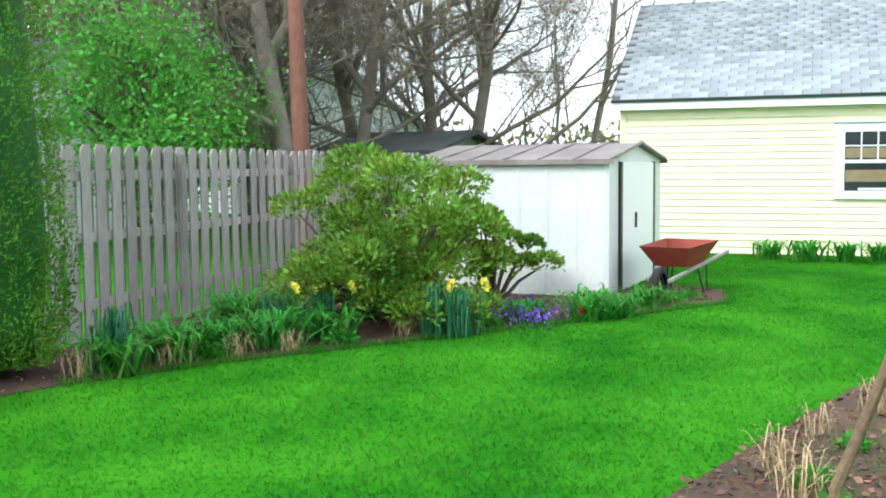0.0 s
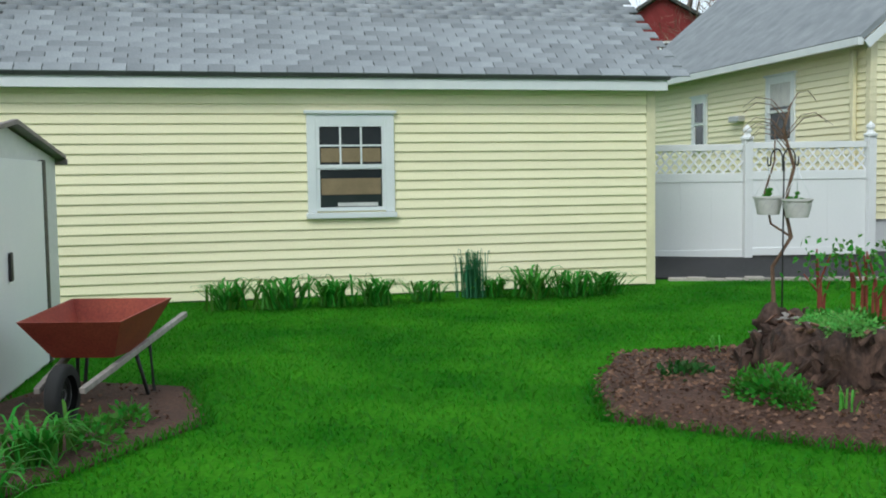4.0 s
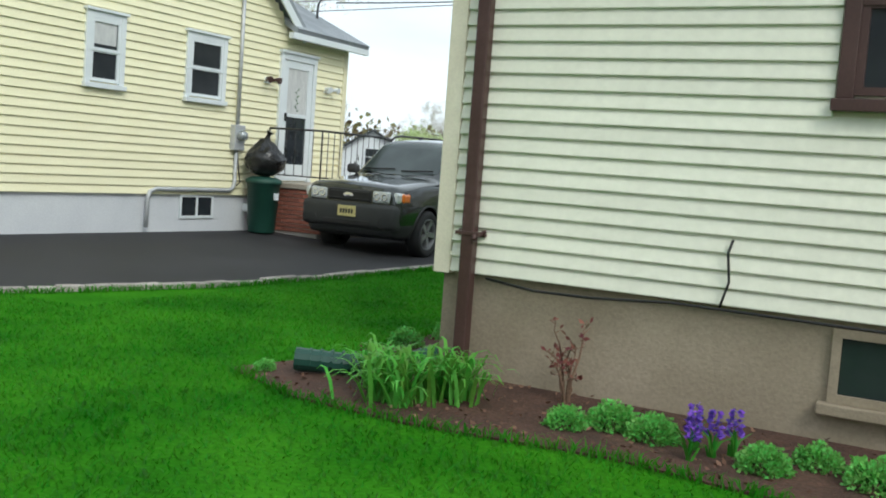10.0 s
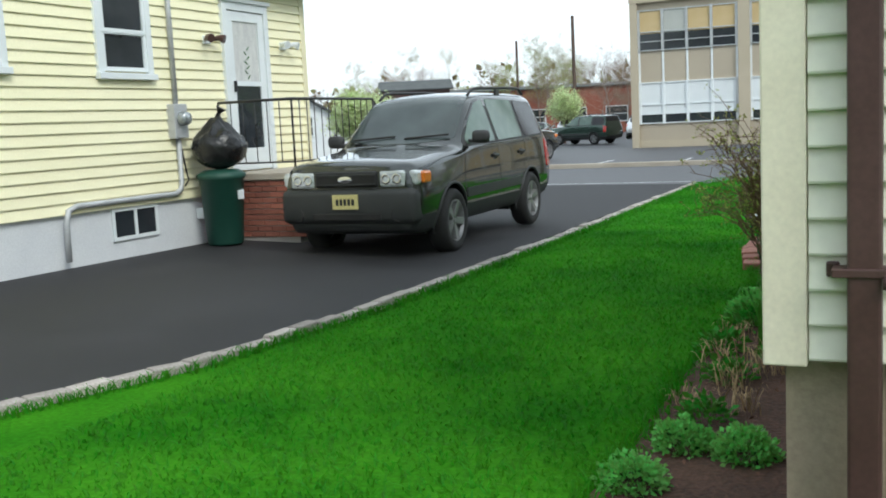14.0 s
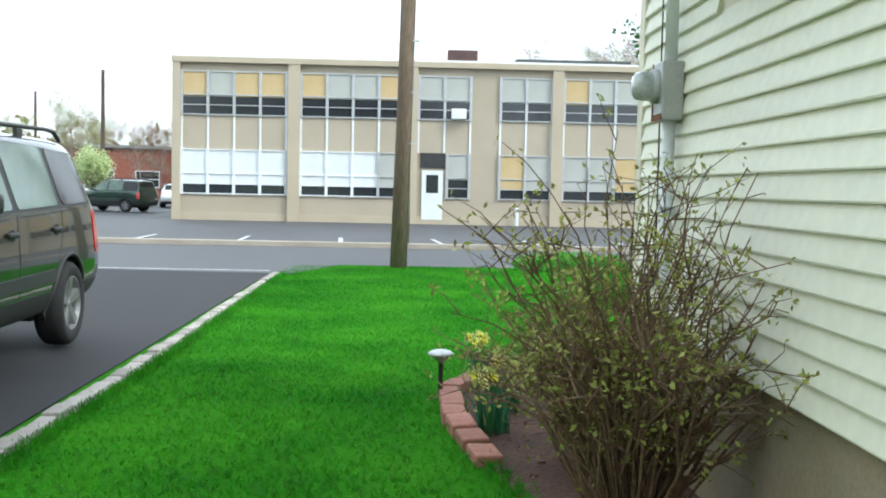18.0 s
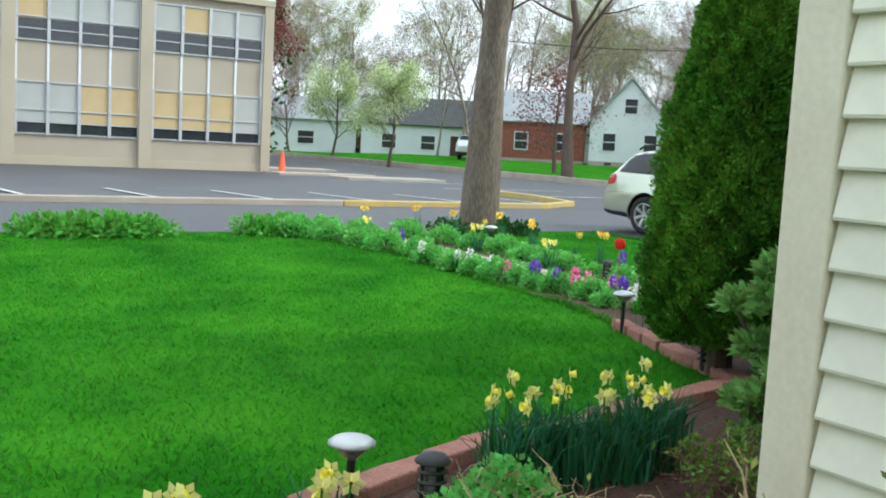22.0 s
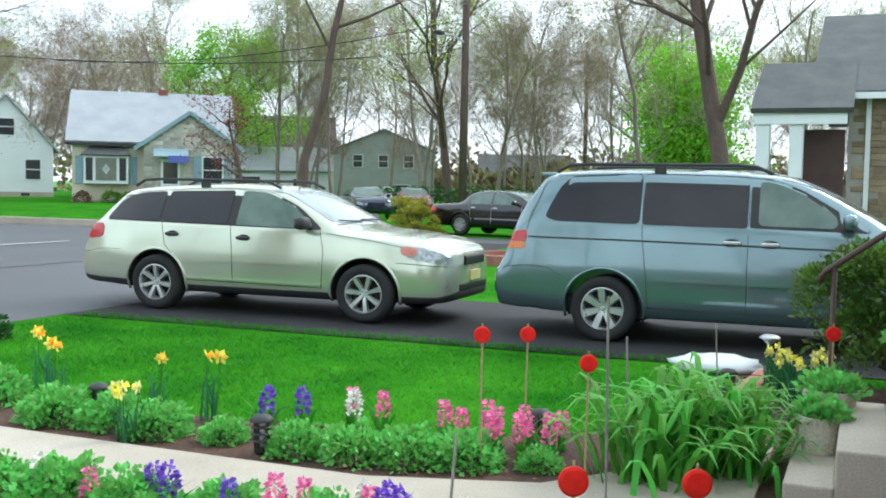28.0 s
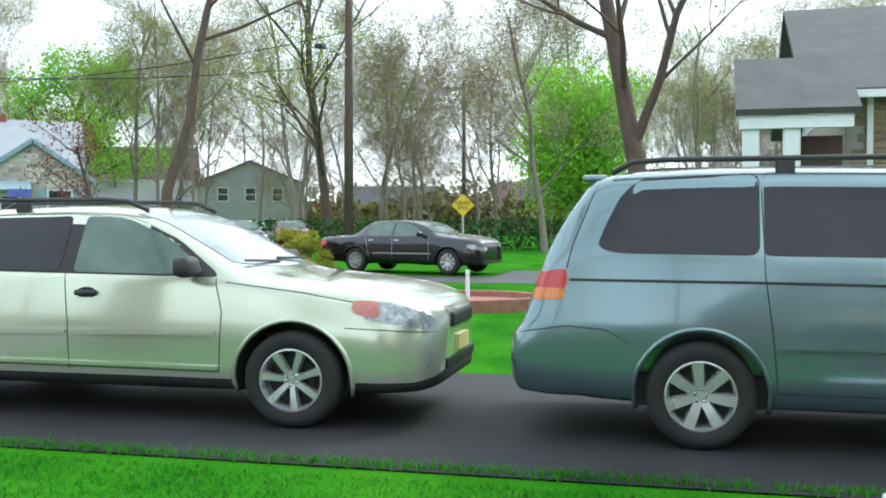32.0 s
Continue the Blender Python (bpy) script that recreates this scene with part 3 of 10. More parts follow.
sheet("ground", [(-700, -700), (700, -700), (700, 900), (-700, 900)], -0.30, M["farground"], "far grassy ground reaching to the horizon", "ground")
lawn = sheet("lawn", [(-60, -60), (34, -60), (34, 24), (-60, 24)], 0.0, M["grass"], "bright green mown spring lawn round the houses", "lawn", thick=0.32)
bm = bmesh.new()
xs_, ys_ = ((30.2, 0.0), (34, 0.35), (40, 0.95), (54, 1.0), (63, 0.0), (120, 0.0)), ((19.0, 0.0), (32.0, 0.0), (40.0, 1.0), (76.0, 1.0), (92.0, 0.0), (130.0, 0.0))
grid_ = [[bm.verts.new((x, y, 0.02 + 0.43 * fx * fy)) for y, fy in ys_] for x, fx in xs_]
for i in range(5):
    for j in range(5):
        bm.faces.new((grid_[i][j], grid_[i + 1][j], grid_[i + 1][j + 1], grid_[i][j + 1]))
rim_ = [g[0] for g in grid_] + grid_[-1][1:] + [g[-1] for g in grid_[-2::-1]] + grid_[0][-2:0:-1]
low_ = [bm.verts.new((v.co.x, v.co.y, -0.32)) for v in rim_]
for i in range(len(rim_)):
    bm.faces.new((rim_[i], low_[i], low_[(i + 1) % len(rim_)], rim_[(i + 1) % len(rim_)]))
bmesh.ops.recalc_face_normals(bm, faces=bm.faces)
tagged(part("lawn_east", bm, M["grass"]), "green lawn rising to the far houses", "lawn", "", "structure")
sheet("lawn_southeast", [(34.0, -60), (120, -60), (120, 18.99), (34.0, 18.99)], 0.0, M["grass"], "green lawn beyond the side street", "lawn", thick=0.32)
bm = bmesh.new()
for x0, x1, y0, y1 in ((-90, 36, 19.6, 24.9),):
    v = [bm.verts.new((x, y, 0.006)) for x, y in ((x0, y0), (x1, y0), (x1, y1), (x0, y1))]
    bm.faces.new(v)
tagged(part("road", bm, M["road"]), "worn grey asphalt street before the school", "road", "", "structure")
bm = bmesh.new()
v = [bm.verts.new((x, y, lot_z(x, y))) for x, y in ((-90, 24.92), (30.3, 24.92), (30.3, 47.0), (30.3, 130), (-90, 130), (-90, 47.0))]
bm.faces.new((v[0], v[1], v[2], v[5]))
bm.faces.new((v[5], v[2], v[3], v[4]))
tagged(part("parking_lot", bm, M["road"]), "damp grey asphalt parking lot of the school", "parking lot", "", "structure")
sheet("side_street", [(27.6, -60), (33.6, -60), (33.6, 19.55), (27.6, 19.55)], 0.009, M["road"], "grey side street with parked cars", "road")
# the neighbour's drive rises a little towards the house
bm = bmesh.new()
pts = [(-3.62, 17.5), (-3.62, 4.0), (-3.85, 1.8), (-4.4, 0.2), (-5.2, -1.2), (-6.0, -3.0), (-6.2, -3.85), (-10.5, -3.85), (-10.5, 0.45), (-7.5, 0.45), (-7.5, 17.5)]
top = [bm.verts.new((x, y, 0.03 if y < 0.3 and x > -6.5 else 0.012 + 0.17 * max(0, (-6.0 - x) / 1.5) * (1 if y < 12 else 0.2))) for x, y in pts]
low = [bm.verts.new((x, y, -0.3)) for x, y in pts]
bm.faces.new(top[::-1])
for i in range(len(pts)):
    j = (i + 1) % len(pts)
    bm.faces.new((top[i], top[j], low[j], low[i]))
bmesh.ops.recalc_face_normals(bm, faces=bm.faces)
bmesh.ops.triangulate(bm, faces=bm.faces)
tagged(part("driveway", bm, M["asphalt"]), "black sealed asphalt driveway beside the yellow house", "driveway", "", "structure")
sheet("driveway_apron", [(-7.4, 17.55), (-3.3, 17.55), (-2.6, 19.58), (-8.2, 19.58)], 0.012, M["road"], "grey driveway apron at the street", "driveway")
sheet("driveway_east", [(10.35, 4.0), (13.9, 4.0), (13.9, 19.58), (10.1, 19.58)], 0.012, M["asphalt"], "cracked black asphalt driveway with parked cars", "driveway")
sheet("driveway_far", [(20.5, 19.58), (27.55, 19.58), (27.55, 21.3), (24.0, 21.3)], 0.014, M["asphalt"], "short asphalt strip by the street", "driveway")

# ---- kerb stones along the drive ----
kerb = thing("kerb", pose(0, 0, 0), "row of pale granite blocks edging the drive", "kerb", "", "structure")
line = [Vector(p) for p in ((-6.0, -3.7), (-5.1, -1.3), (-4.3, 0.2), (-3.72, 1.9), (-3.5, 4.0), (-3.45, 9.0), (-3.5, 17.4))]
rng = random.Random(3)
bm = bmesh.new()
box(bm, 0.0, -0.055, -0.10, 0.255, 0.055, 0.05, bev=0.014)
kmesh = mesh_of(bm, M["kerb"])
for p, q in zip(line, line[1:]):
    n = max(1, round((q - p).length / 0.265))
    for i in range(n):
        a = p.lerp(q, i / n)
        o = part("kerb_block", kmesh, None, kerb, at=pose(a.x, a.y, rng.uniform(-0.012, 0.014), 0, rng.uniform(-2, 2), math.degrees(math.atan2((q - p).y, (q - p).x)) + rng.uniform(-2.5, 2.5)))
# street kerbs
for nm, pts_, mt in (("street_kerb", ((-90, 24.9), (8.0, 24.9)), "concrete"), ("yellow_kerb", ((8.05, 24.9), (13.5, 24.95), (15.2, 26.0), (15.9, 28.6), (15.9, 30.5)), "yellowpaint"),
                     ("far_kerb", ((30.25, 26.0), (30.25, 110.0)), "concrete")):
    bm = bmesh.new()
    for (ax, ay), (bx_, by) in zip(pts_, pts_[1:]):
        d = Vector((bx_ - ax, by - ay))
        box(bm, 0, -0.08, -0.3, d.length + 0.02, 0.08, 0.13, bev=0.02, m=pose(ax, ay, 0, 0, 0, math.degrees(math.atan2(d.y, d.x))))
    tagged(part(nm, bm, M[mt]), "yellow-painted concrete kerb at the corner" if mt == "yellowpaint" else "pale concrete street kerb", "kerb", "", "structure")
# painted lines
for k in range(-5, 8):
    x = -3.06 + 2.55 * k
    if x > 15:
        continue
    sheet("parking_line", [(x - 0.06, 25.9), (x + 0.06, 25.9), (x + 0.06 - 0.25, 29.6), (x - 0.06 - 0.25, 29.6)], lambda X, Y: lot_z(X, Y) + 0.03, M["linepaint"], "white painted parking line on asphalt", "road marking")
sheet("stop_line", [(-7.2, 17.50), (-3.6, 17.50), (-3.6, 17.58), (-7.2, 17.58)], 0.2 * 0 + 0.055, M["linepaint"], "pale seam across the driveway", "road marking")
for k, yy in enumerate((30.0, 34.0, 38.5, 44)):
    sheet("parking_line", [(16.5, yy), (21.5, yy), (21.5, yy + 0.14), (16.5, yy + 0.14)], lambda X, Y: lot_z(X, Y) + 0.03, M["linepaint"], "white painted parking line on asphalt", "road marking")

# ---- the cream house walked round ----
S0, E0 = 0.71, 0.1016
oh = wall_frame((0, 0, 0), (-1, 0))
wallw = tagged(part("wall_west", bx(0.0, 0.0, S0, 0.2, 7.1, 3.35), M["trim_c"]), "cream aluminium lap siding wall with worn paint", "wall", "", "structure")
fw = (4.6, 5.5, 2.32, 3.3)
siding(wallw, wall_frame((-0.001, 0.10, 0), (-1, 0)), 6.9, S0, 3.32, E0, M["siding_c"], holes=[(fw[0] - 0.1 - 0.1, fw[1] + 0.1 - 0.1, fw[2] - 0.09, fw[3] + 0.09), (1.4, 2.5, 2.2, 3.3)])
walls = tagged(part("wall_south", bx(0.201, 0.0, S0, 9.0, 0.2, 3.35), M["trim_c"]), "cream aluminium lap siding back wall", "wall", "", "structure")
siding(walls, wall_frame((8.8, -0.001, 0), (0, -1)), 8.7, S0, 3.32, E0, M["siding_c"], holes=[(8.8 - 3.36, 8.8 - 2.42, 1.84, 3.02)])
walln = tagged(part("wall_north", bx(0.201, 6.9, S0, 3.3, 7.1, 3.35), M["trim_c"]), "cream siding wall on the street side", "wall", "", "structure")
siding(walln, wall_frame((0.1, 7.101, 0), (0, 1)), 3.2, S0, 3.32, E0, M["siding_c"])
wallv = tagged(part("wall_wing", bx(3.301, 6.9, S0, 9.0, 9.3, 3.35), M["trim_c"]), "cream siding wall of the front wing", "wall", "", "structure")
siding(wallv, wall_frame((3.30, 7.15, 0), (-1, 0)), 2.05, S0, 3.32, E0, M["siding_c"])
siding(wallv, wall_frame((3.4, 9.301, 0), (0, 1)), 5.5, S0, 3.32, E0, M["siding_c"])
tagged(part("corner_trim", bx(-0.028, -0.028, S0 - 0.02, 0.095, 0.095, 3.33, bev=0.006), M["trim_c"]), "cream metal corner trim", "trim", "", "structure")
tagged(part("corner_trim", bx(-0.028, 7.005, S0 - 0.02, 0.095, 7.128, 3.33, bev=0.006), M["trim_c"]), "cream metal corner trim", "trim", "", "structure")
tagged(part("corner_trim", bx(3.272, 9.21, S0 - 0.02, 3.39, 9.328, 3.33, bev=0.006), M["trim_c"]), "cream metal corner trim", "trim", "", "structure")
for q in ((0.03, 0.03, 0.24, 7.07), (0.241, 0.03, 9.0, 0.24), (0.241, 6.86, 3.33, 7.07), (3.331, 6.86, 9.0, 9.27)):
    tagged(part("foundation", bx(q[0], q[1], -0.3, q[2], q[3], S0 - 0.003), M["fnd_o"]), "tan parged concrete foundation with stains", "wall", "", "structure")
bm = bmesh.new()
for a, b, c, d in (((-0.45, -0.4), (9.4, -0.4), (9.4, 3.55), (-0.45, 3.55)), ((-0.45, 7.5), (9.4, 7.5), (9.4, 3.55), (-0.45, 3.55))):
    q = [bm.verts.new((x, y, 3.34 if abs(y - 3.55) > 1 else 5.6)) for x, y in (a, b, c, d)]
    r = [bm.verts.new((w.co.x, w.co.y, w.co.z + 0.12)) for w in q]
    bm.faces.new(q)
    bm.faces.new(r[::-1])
    for i in range(4):
        bm.faces.new((q[i], q[(i + 1) % 4], r[(i + 1) % 4], r[i]))
bmesh.ops.recalc_face_normals(bm, faces=bm.faces)
tagged(part("roof", bm, M["darkroof"]), "dark shingle roof of the cream house", "roof", "", "structure")
tagged(part("roof_wing", bx(3.0, 7.5, 3.36, 9.4, 9.7, 3.5), M["darkroof"]), "dark flat roof over the front wing", "roof", "", "structure")
tagged(part("ceiling", bx(0.2, 0.2, 3.2, 9.0, 6.9, 3.33), M["white"]), "plain closed ceiling inside the house", "ceiling", "", "structure")
tagged(part("wall_east", bx(9.001, 0.0, -0.3, 9.2, 9.3, 3.35), M["trim_c"]), "cream siding wall towards the east drive", "wall", "", "structure")

# ---- the yellow house ----
NX, EN = -7.5, 0.118
nh = thing("yellow_house", pose(0, 0, 0), "pale yellow vinyl-sided cape house with grey shingle roof", "house")
bm = bmesh.new()
box(bm, -17, 0.52, 0.0, NX - 0.02, 9.58, 0.70)
part("foundation", bm, M["fnd_n"], nh, "pale grey parged foundation")
bm = bmesh.new()
prof = [(0.5, 0.70), (9.6, 0.70), (9.6, 3.5), (7.9, 3.5), (4.2, 6.8), (0.5, 3.72)]
fa = [bm.verts.new((NX, y, z)) for y, z in prof]
fb = [bm.verts.new((-17, y, z)) for y, z in prof]
bm.faces.new(fa)
bm.faces.new(fb[::-1])
for i in range(6):
    bm.faces.new((fa[i], fb[i], fb[(i + 1) % 6], fa[(i + 1) % 6]))
bmesh.ops.recalc_face_normals(bm, faces=bm.faces)
nwall = part("wall", bm, M["trim_y"], nh)
n_m = wall_frame((NX + 0.001, 9.50, 0), (1, 0))


def nu(y):
    return 9.50 - y


def gable_ends(z):
    if z <= 3.5:
        return (0, 8.90)
    ya, yb = 0.5 + (z - 3.72) * 3.7 / 3.08, 7.9 - (z - 3.5) * 3.7 / 3.3
    return (nu(max(0.6, min(yb, 9.45))), nu(max(ya, 0.6)))


nholes = [(nu(y1), nu(y0), z0, z1) for y0, y1, z0, z1 in ((3.53, 4.22, 2.15, 3.12), (5.42, 6.30, 2.13, 3.11), (7.66, 8.64, 0.95, 3.10), (3.9, 4.75, 4.4, 5.5))]
siding(nwall, n_m, 8.90, 0.70, 6.7, EN, M["siding_y"], holes=nholes, ends=gable_ends)
siding(nwall, wall_frame((-7.6, 0.499, 0), (0, -1)), 9.0, 0.70, 3.7, EN, M["siding_y"], holes=[(-7.6 + 9.62, -7.6 + 10.58, 1.98, 3.28), (-7.6 + 12.95, -7.6 + 13.65, 1.98, 3.15)])
part("corner_trim", bx(NX - 0.09, 0.475, 0.68, NX + 0.026, 0.6, 3.72, bev=0.005), M["trim_y"], nh)
part("corner_trim", bx(NX - 0.09, 9.50, 0.68, NX + 0.026, 9.626, 3.5, bev=0.005), M["trim_y"], nh)


def slab(a, b, c, d, t):
    bm = bmesh.new()
    q = [Vector(p) for p in (a, b, c, d)]
    n = (q[1] - q[0]).cross(q[3] - q[0]).normalized()
    if n.z < 0:
        n = -n
    lo = [bm.verts.new(p) for p in q]
    hi = [bm.verts.new(p + n * t) for p in q]
    bm.faces.new(lo)
    bm.faces.new(hi[::-1])
    for i in range(4):
        bm.faces.new((lo[i], lo[(i + 1) % 4], hi[(i + 1) % 4], hi[i]))
    bmesh.ops.recalc_face_normals(bm, faces=bm.faces)
    return bm


part("roof", slab((NX + 0.2, 0.22, 3.54), (-17.2, 0.22, 3.54), (-17.2, 4.2, 6.84), (NX + 0.2, 4.2, 6.84), 0.09), M["shingle"], nh, "grey shingle roof")
part("roof", slab((NX + 0.2, 8.1, 3.42), (-17.2, 8.1, 3.42), (-17.2, 4.2, 6.84), (NX + 0.2, 4.2, 6.84), 0.09), M["shingle"], nh, "grey shingle roof")
part("roof", slab((NX + 0.28, 7.7, 3.42), (NX + 0.28, 9.85, 3.42), (-9.6, 8.6, 4.75), (-9.6, 7.7, 4.75), 0.09), M["shingle"], nh, "low grey shingle roof over the side door")
part("roof", slab((NX + 0.28, 9.85, 3.42), (-17.2, 9.85, 3.42), (-17.2, 8.6, 4.75), (-9.6, 8.6, 4.75), 0.09), M["shingle"], nh, "low grey shingle roof over the side door")
bm = bmesh.new()
box(bm, NX + 0.21, 7.6, 3.33, NX + 0.30, 9.87, 3.43)
part("gutter", bm, M["white"], nh)
part("gutter", bx(-17.2, 0.12, 3.46, NX + 0.2, 0.22, 3.58), M["white"], nh)
bm = bmesh.new()
for ya, za, yb, zb in ((0.22, 3.52, 4.2, 6.82), (8.1, 3.40, 4.2, 6.82)):
    d = Vector((0, yb - ya, zb - za))
    n = Vector((0, -d.z, d.y)).normalized() * (0.14 if d.y > 0 else -0.14)
    q = [Vector((NX + xx, ya, za)) for xx in (0.205, 0.235)]
    vs = [bm.verts.new(p + o) for p in q for o in (Vector(), d, d - n, -n)]
    for f in ((0, 1, 2, 3), (4, 7, 6, 5), (0, 4, 5, 1), (1, 5, 6, 2), (2, 6, 7, 3), (3, 7, 4, 0)):
        bm.faces.new([vs[i] for i in f])
bmesh.ops.recalc_face_normals(bm, faces=bm.faces)
part("rake_board", bm, M["white"], nh)

# ---- the garage ----
GX = -5.58
gh = thing("garage", pose(0, 0, 0), "yellow vinyl-sided garage with a grey shingle roof", "garage")
bm = bmesh.new()
gp = [(GX, 0.02), (GX, 2.66), (GX - 3.0, 4.62), (GX - 6.0, 2.66), (GX - 6.0, 0.02)]
fa = [bm.verts.new((x, -12.28, z)) for x, z in gp]
fb = [bm.verts.new((x, -4.12, z)) for x, z in gp]
bm.faces.new(fa)
bm.faces.new(fb[::-1])
for i in range(5):
    bm.faces.new((fa[i], fb[i], fb[(i + 1) % 5], fa[(i + 1) % 5]))
bmesh.ops.recalc_face_normals(bm, faces=bm.faces)
gwall = part("wall", bm, M["trim_y"], gh)
part("footing", bx(GX - 5.98, -12.26, -0.1, GX - 0.03, -4.14, 0.018), M["concrete"], gh)
siding(gwall, wall_frame((GX + 0.001, -4.22, 0), (1, 0)), 7.96, 0.022, 2.62, 0.118, M["siding_y"], holes=[(3.46, 4.44, 1.06, 2.2)])
part("corner_trim", bx(GX - 0.1, -4.22, 0.01, GX + 0.026, -4.095, 2.64, bev=0.005), M["trim_y"], gh)
part("corner_trim", bx(GX - 0.1, -12.305, 0.01, GX + 0.026, -12.18, 2.64, bev=0.005), M["trim_y"], gh)
part("fascia", bx(GX + 0.20, -12.4, 2.55, GX + 0.235, -4.02, 2.69), M["white"], gh)
part("soffit", bx(GX + 0.02, -12.35, 2.56, GX + 0.20, -4.06, 2.58), M["white"], gh)
groof = part("roof", slab((GX + 0.26, -12.42, 2.68), (GX + 0.26, -4.0, 2.68), (GX - 3.0, -4.0, 4.80), (GX - 3.0, -12.42, 4.80), 0.05), M["darkroof"], gh, "grey three-tab shingle roof")
part("roof", slab((GX - 6.26, -12.42, 2.68), (GX - 6.26, -4.0, 2.68), (GX - 3.0, -4.0, 4.80), (GX - 3.0, -12.42, 4.80), 0.05), M["shingle"], gh)

# ---- school ----
SY = 46.9
sch = thing("school_building", pose(0, 0, 0), "two-storey tan stucco school with bands of windows", "school")
SZ = -0.3
part("wall", bx(-12.0, SY, SZ, 15.6, SY + 14, 7.0), M["school"], sch)
part("parapet_cap", bx(-12.08, SY - 0.08, 7.0, 15.68, SY + 14, 7.1), M["white"], sch)
part("plinth", bx(-12.04, SY - 0.07, SZ, 15.64, SY + 0.001, 0.12), M["schooltrim"], sch)
for x0, x1 in ((-12.0, -11.65), (-6.9, -6.38), (-1.72, -1.15), (4.85, 5.35), (10.0, 10.5), (15.2, 15.6)):
    part("pilaster", bx(x0, SY - 0.22, SZ, x1, SY - 0.001, 6.75), M["schooltrim"], sch)
part("cornice", bx(-12.03, SY - 0.25, 6.752, 15.63, SY - 0.001, 6.995), M["schooltrim"], sch)


def school_bay(x0, n, w, z0, z1, looks, low):
    for k in range(n):
        xa = x0 + k * w
        win = thing("window", pose(xa, SY - 0.02, z0), "school window with " + looks[k] + " blind in a white frame", "window", "school windows")
        win.parent = sch
        win.pop("label"), win.pop("category"), win.pop("group")
        h = z1 - z0
        bm = bmesh.new()
        for a, b, c, d in ((0, w, 0, 0.05), (0, w, h - 0.05, h), (0, w, h * 0.45, h * 0.45 + 0.05), (0, w, h * 0.22, h * 0.22 + 0.04)):
            box(bm, a, -0.06, c, b, 0.02, d)
        box(bm, -0.06, -0.10, -0.02, 0.06, 0.02, h + 0.02)
        part("window_frame", bm, M["alu"] if looks[k] != "white" else M["white"], win)
        part("pane", bx(0.06, -0.012, 0.05, w - 0.06, 0.0, h * (0.42 if low else 0.24)), M["glass"], win)
        part("blind", bx(0.06, -0.014, h * (0.42 if low else 0.24) + 0.004, w - 0.06, 0.0, h - 0.05), M["blind_" + looks[k][0]], win)
    bm = bmesh.new()
    box(bm, x0 + n * w - 0.06, SY - 0.12, z0 - 0.02, x0 + n * w + 0.06, SY, z1 + 0.02)
    part("mullion", bm, M["alu"], sch)


W4 = 1.155
for x0, n, up, dn in ((-11.6, 4, "tan grey tan tan", "white white white white"), (-6.34, 4, "tan grey grey tan", "white white white grey"), (-1.1, 2, "grey grey", ""),
                      (2.55, 2, "grey grey", "tan grey"), (5.4, 4, "tan grey grey grey", "grey grey tan tan"), (10.55, 4, "grey tan grey grey", "tan tan tan grey")):
    school_bay(x0, n, W4, 4.45, 6.4, up.split(), True)
    if dn:
        school_bay(x0, n, W4, 0.95, 2.95, dn.split(), False)
    for k in range(n + 1):
        part("spandrel_rib", bx(x0 + k * W4 - 0.045, SY - 0.05, 2.97, x0 + k * W4 + 0.045, SY - 0.001, 4.43), M["white"], sch)
door = part("door", bx(-0.92, SY - 0.09, 0.0, 0.02, SY - 0.002, 2.2), M["white"], sch, "white steel door")
part("door_pane", bx(-0.72, SY - 0.10, 1.2, -0.18, SY - 0.091, 2.0), M["glass"], door)
part("louvre", bx(-1.0, SY - 0.06, 2.3, 0.1, SY - 0.002, 2.98), M["plastic"], sch, "dark louvred vent")
school_bay(0.2, 1, 1.0, 0.95, 2.95, ["grey"], True)
part("air_conditioner", bx(0.35, SY - 0.45, 4.5, 1.0, SY - 0.02, 4.95, bev=0.02), M["white"], sch, "window air conditioner")
part("chimney", bx(0.2, SY + 2, 7.1, 1.6, SY + 3, 7.85), M["brown"], sch)
part("roof_vent", bx(3.6, SY + 4, 7.1, 9.2, SY + 8, 7.75), M["darkroof"], sch)
bm = bmesh.new()
tube(bm, [(3.35, SY - 0.35, -0.25), (3.35, SY - 0.35, 0.55), (3.2, SY - 0.35, 0.6)], 0.09, 10)
part("standpipe", bm, M["white"], sch)

# ---- vehicles ----
def car_paint(name, c):
    return mat(name, c, tuple(v * 0.93 for v in c), scale=2, bscale=300, rough=0.17, metal=0.55, fine=0.03, coat=1.0)


def wheel(parent, m, r, w, spokes, wide=(0.030, 0.040), rim=None):
    """An alloy wheel: tyre and rim with tapered spokes; its axle lies along local y, outside towards +y."""
    wh = new("wheel")
    wh.parent, wh.matrix_basis = parent, m
    turn = Matrix.Rotation(-math.pi / 2, 4, "X")
    bm = bmesh.new()
    lathe(bm, [(r * 0.64, -w / 2), (r * 0.9, -w / 2), (r * 0.985, -w * 0.36), (r, -w * 0.2), (r, w * 0.2), (r * 0.985, w * 0.36), (r * 0.9, w / 2), (r * 0.84, w * 0.5 + 0.006), (r * 0.70, w / 2 + 0.002), (r * 0.64, w * 0.42)], 36, turn)
    part("tyre", bm, M["tyre"], wh, smooth=True)
    bm = bmesh.new()
    lathe(bm, [(r * 0.58, -w * 0.1), (r * 0.63, w * 0.40), (r * 0.655, w * 0.47), (r * 0.62, w * 0.48), (r * 0.585, w * 0.34), (r * 0.57, -w * 0.1)], 36, turn)
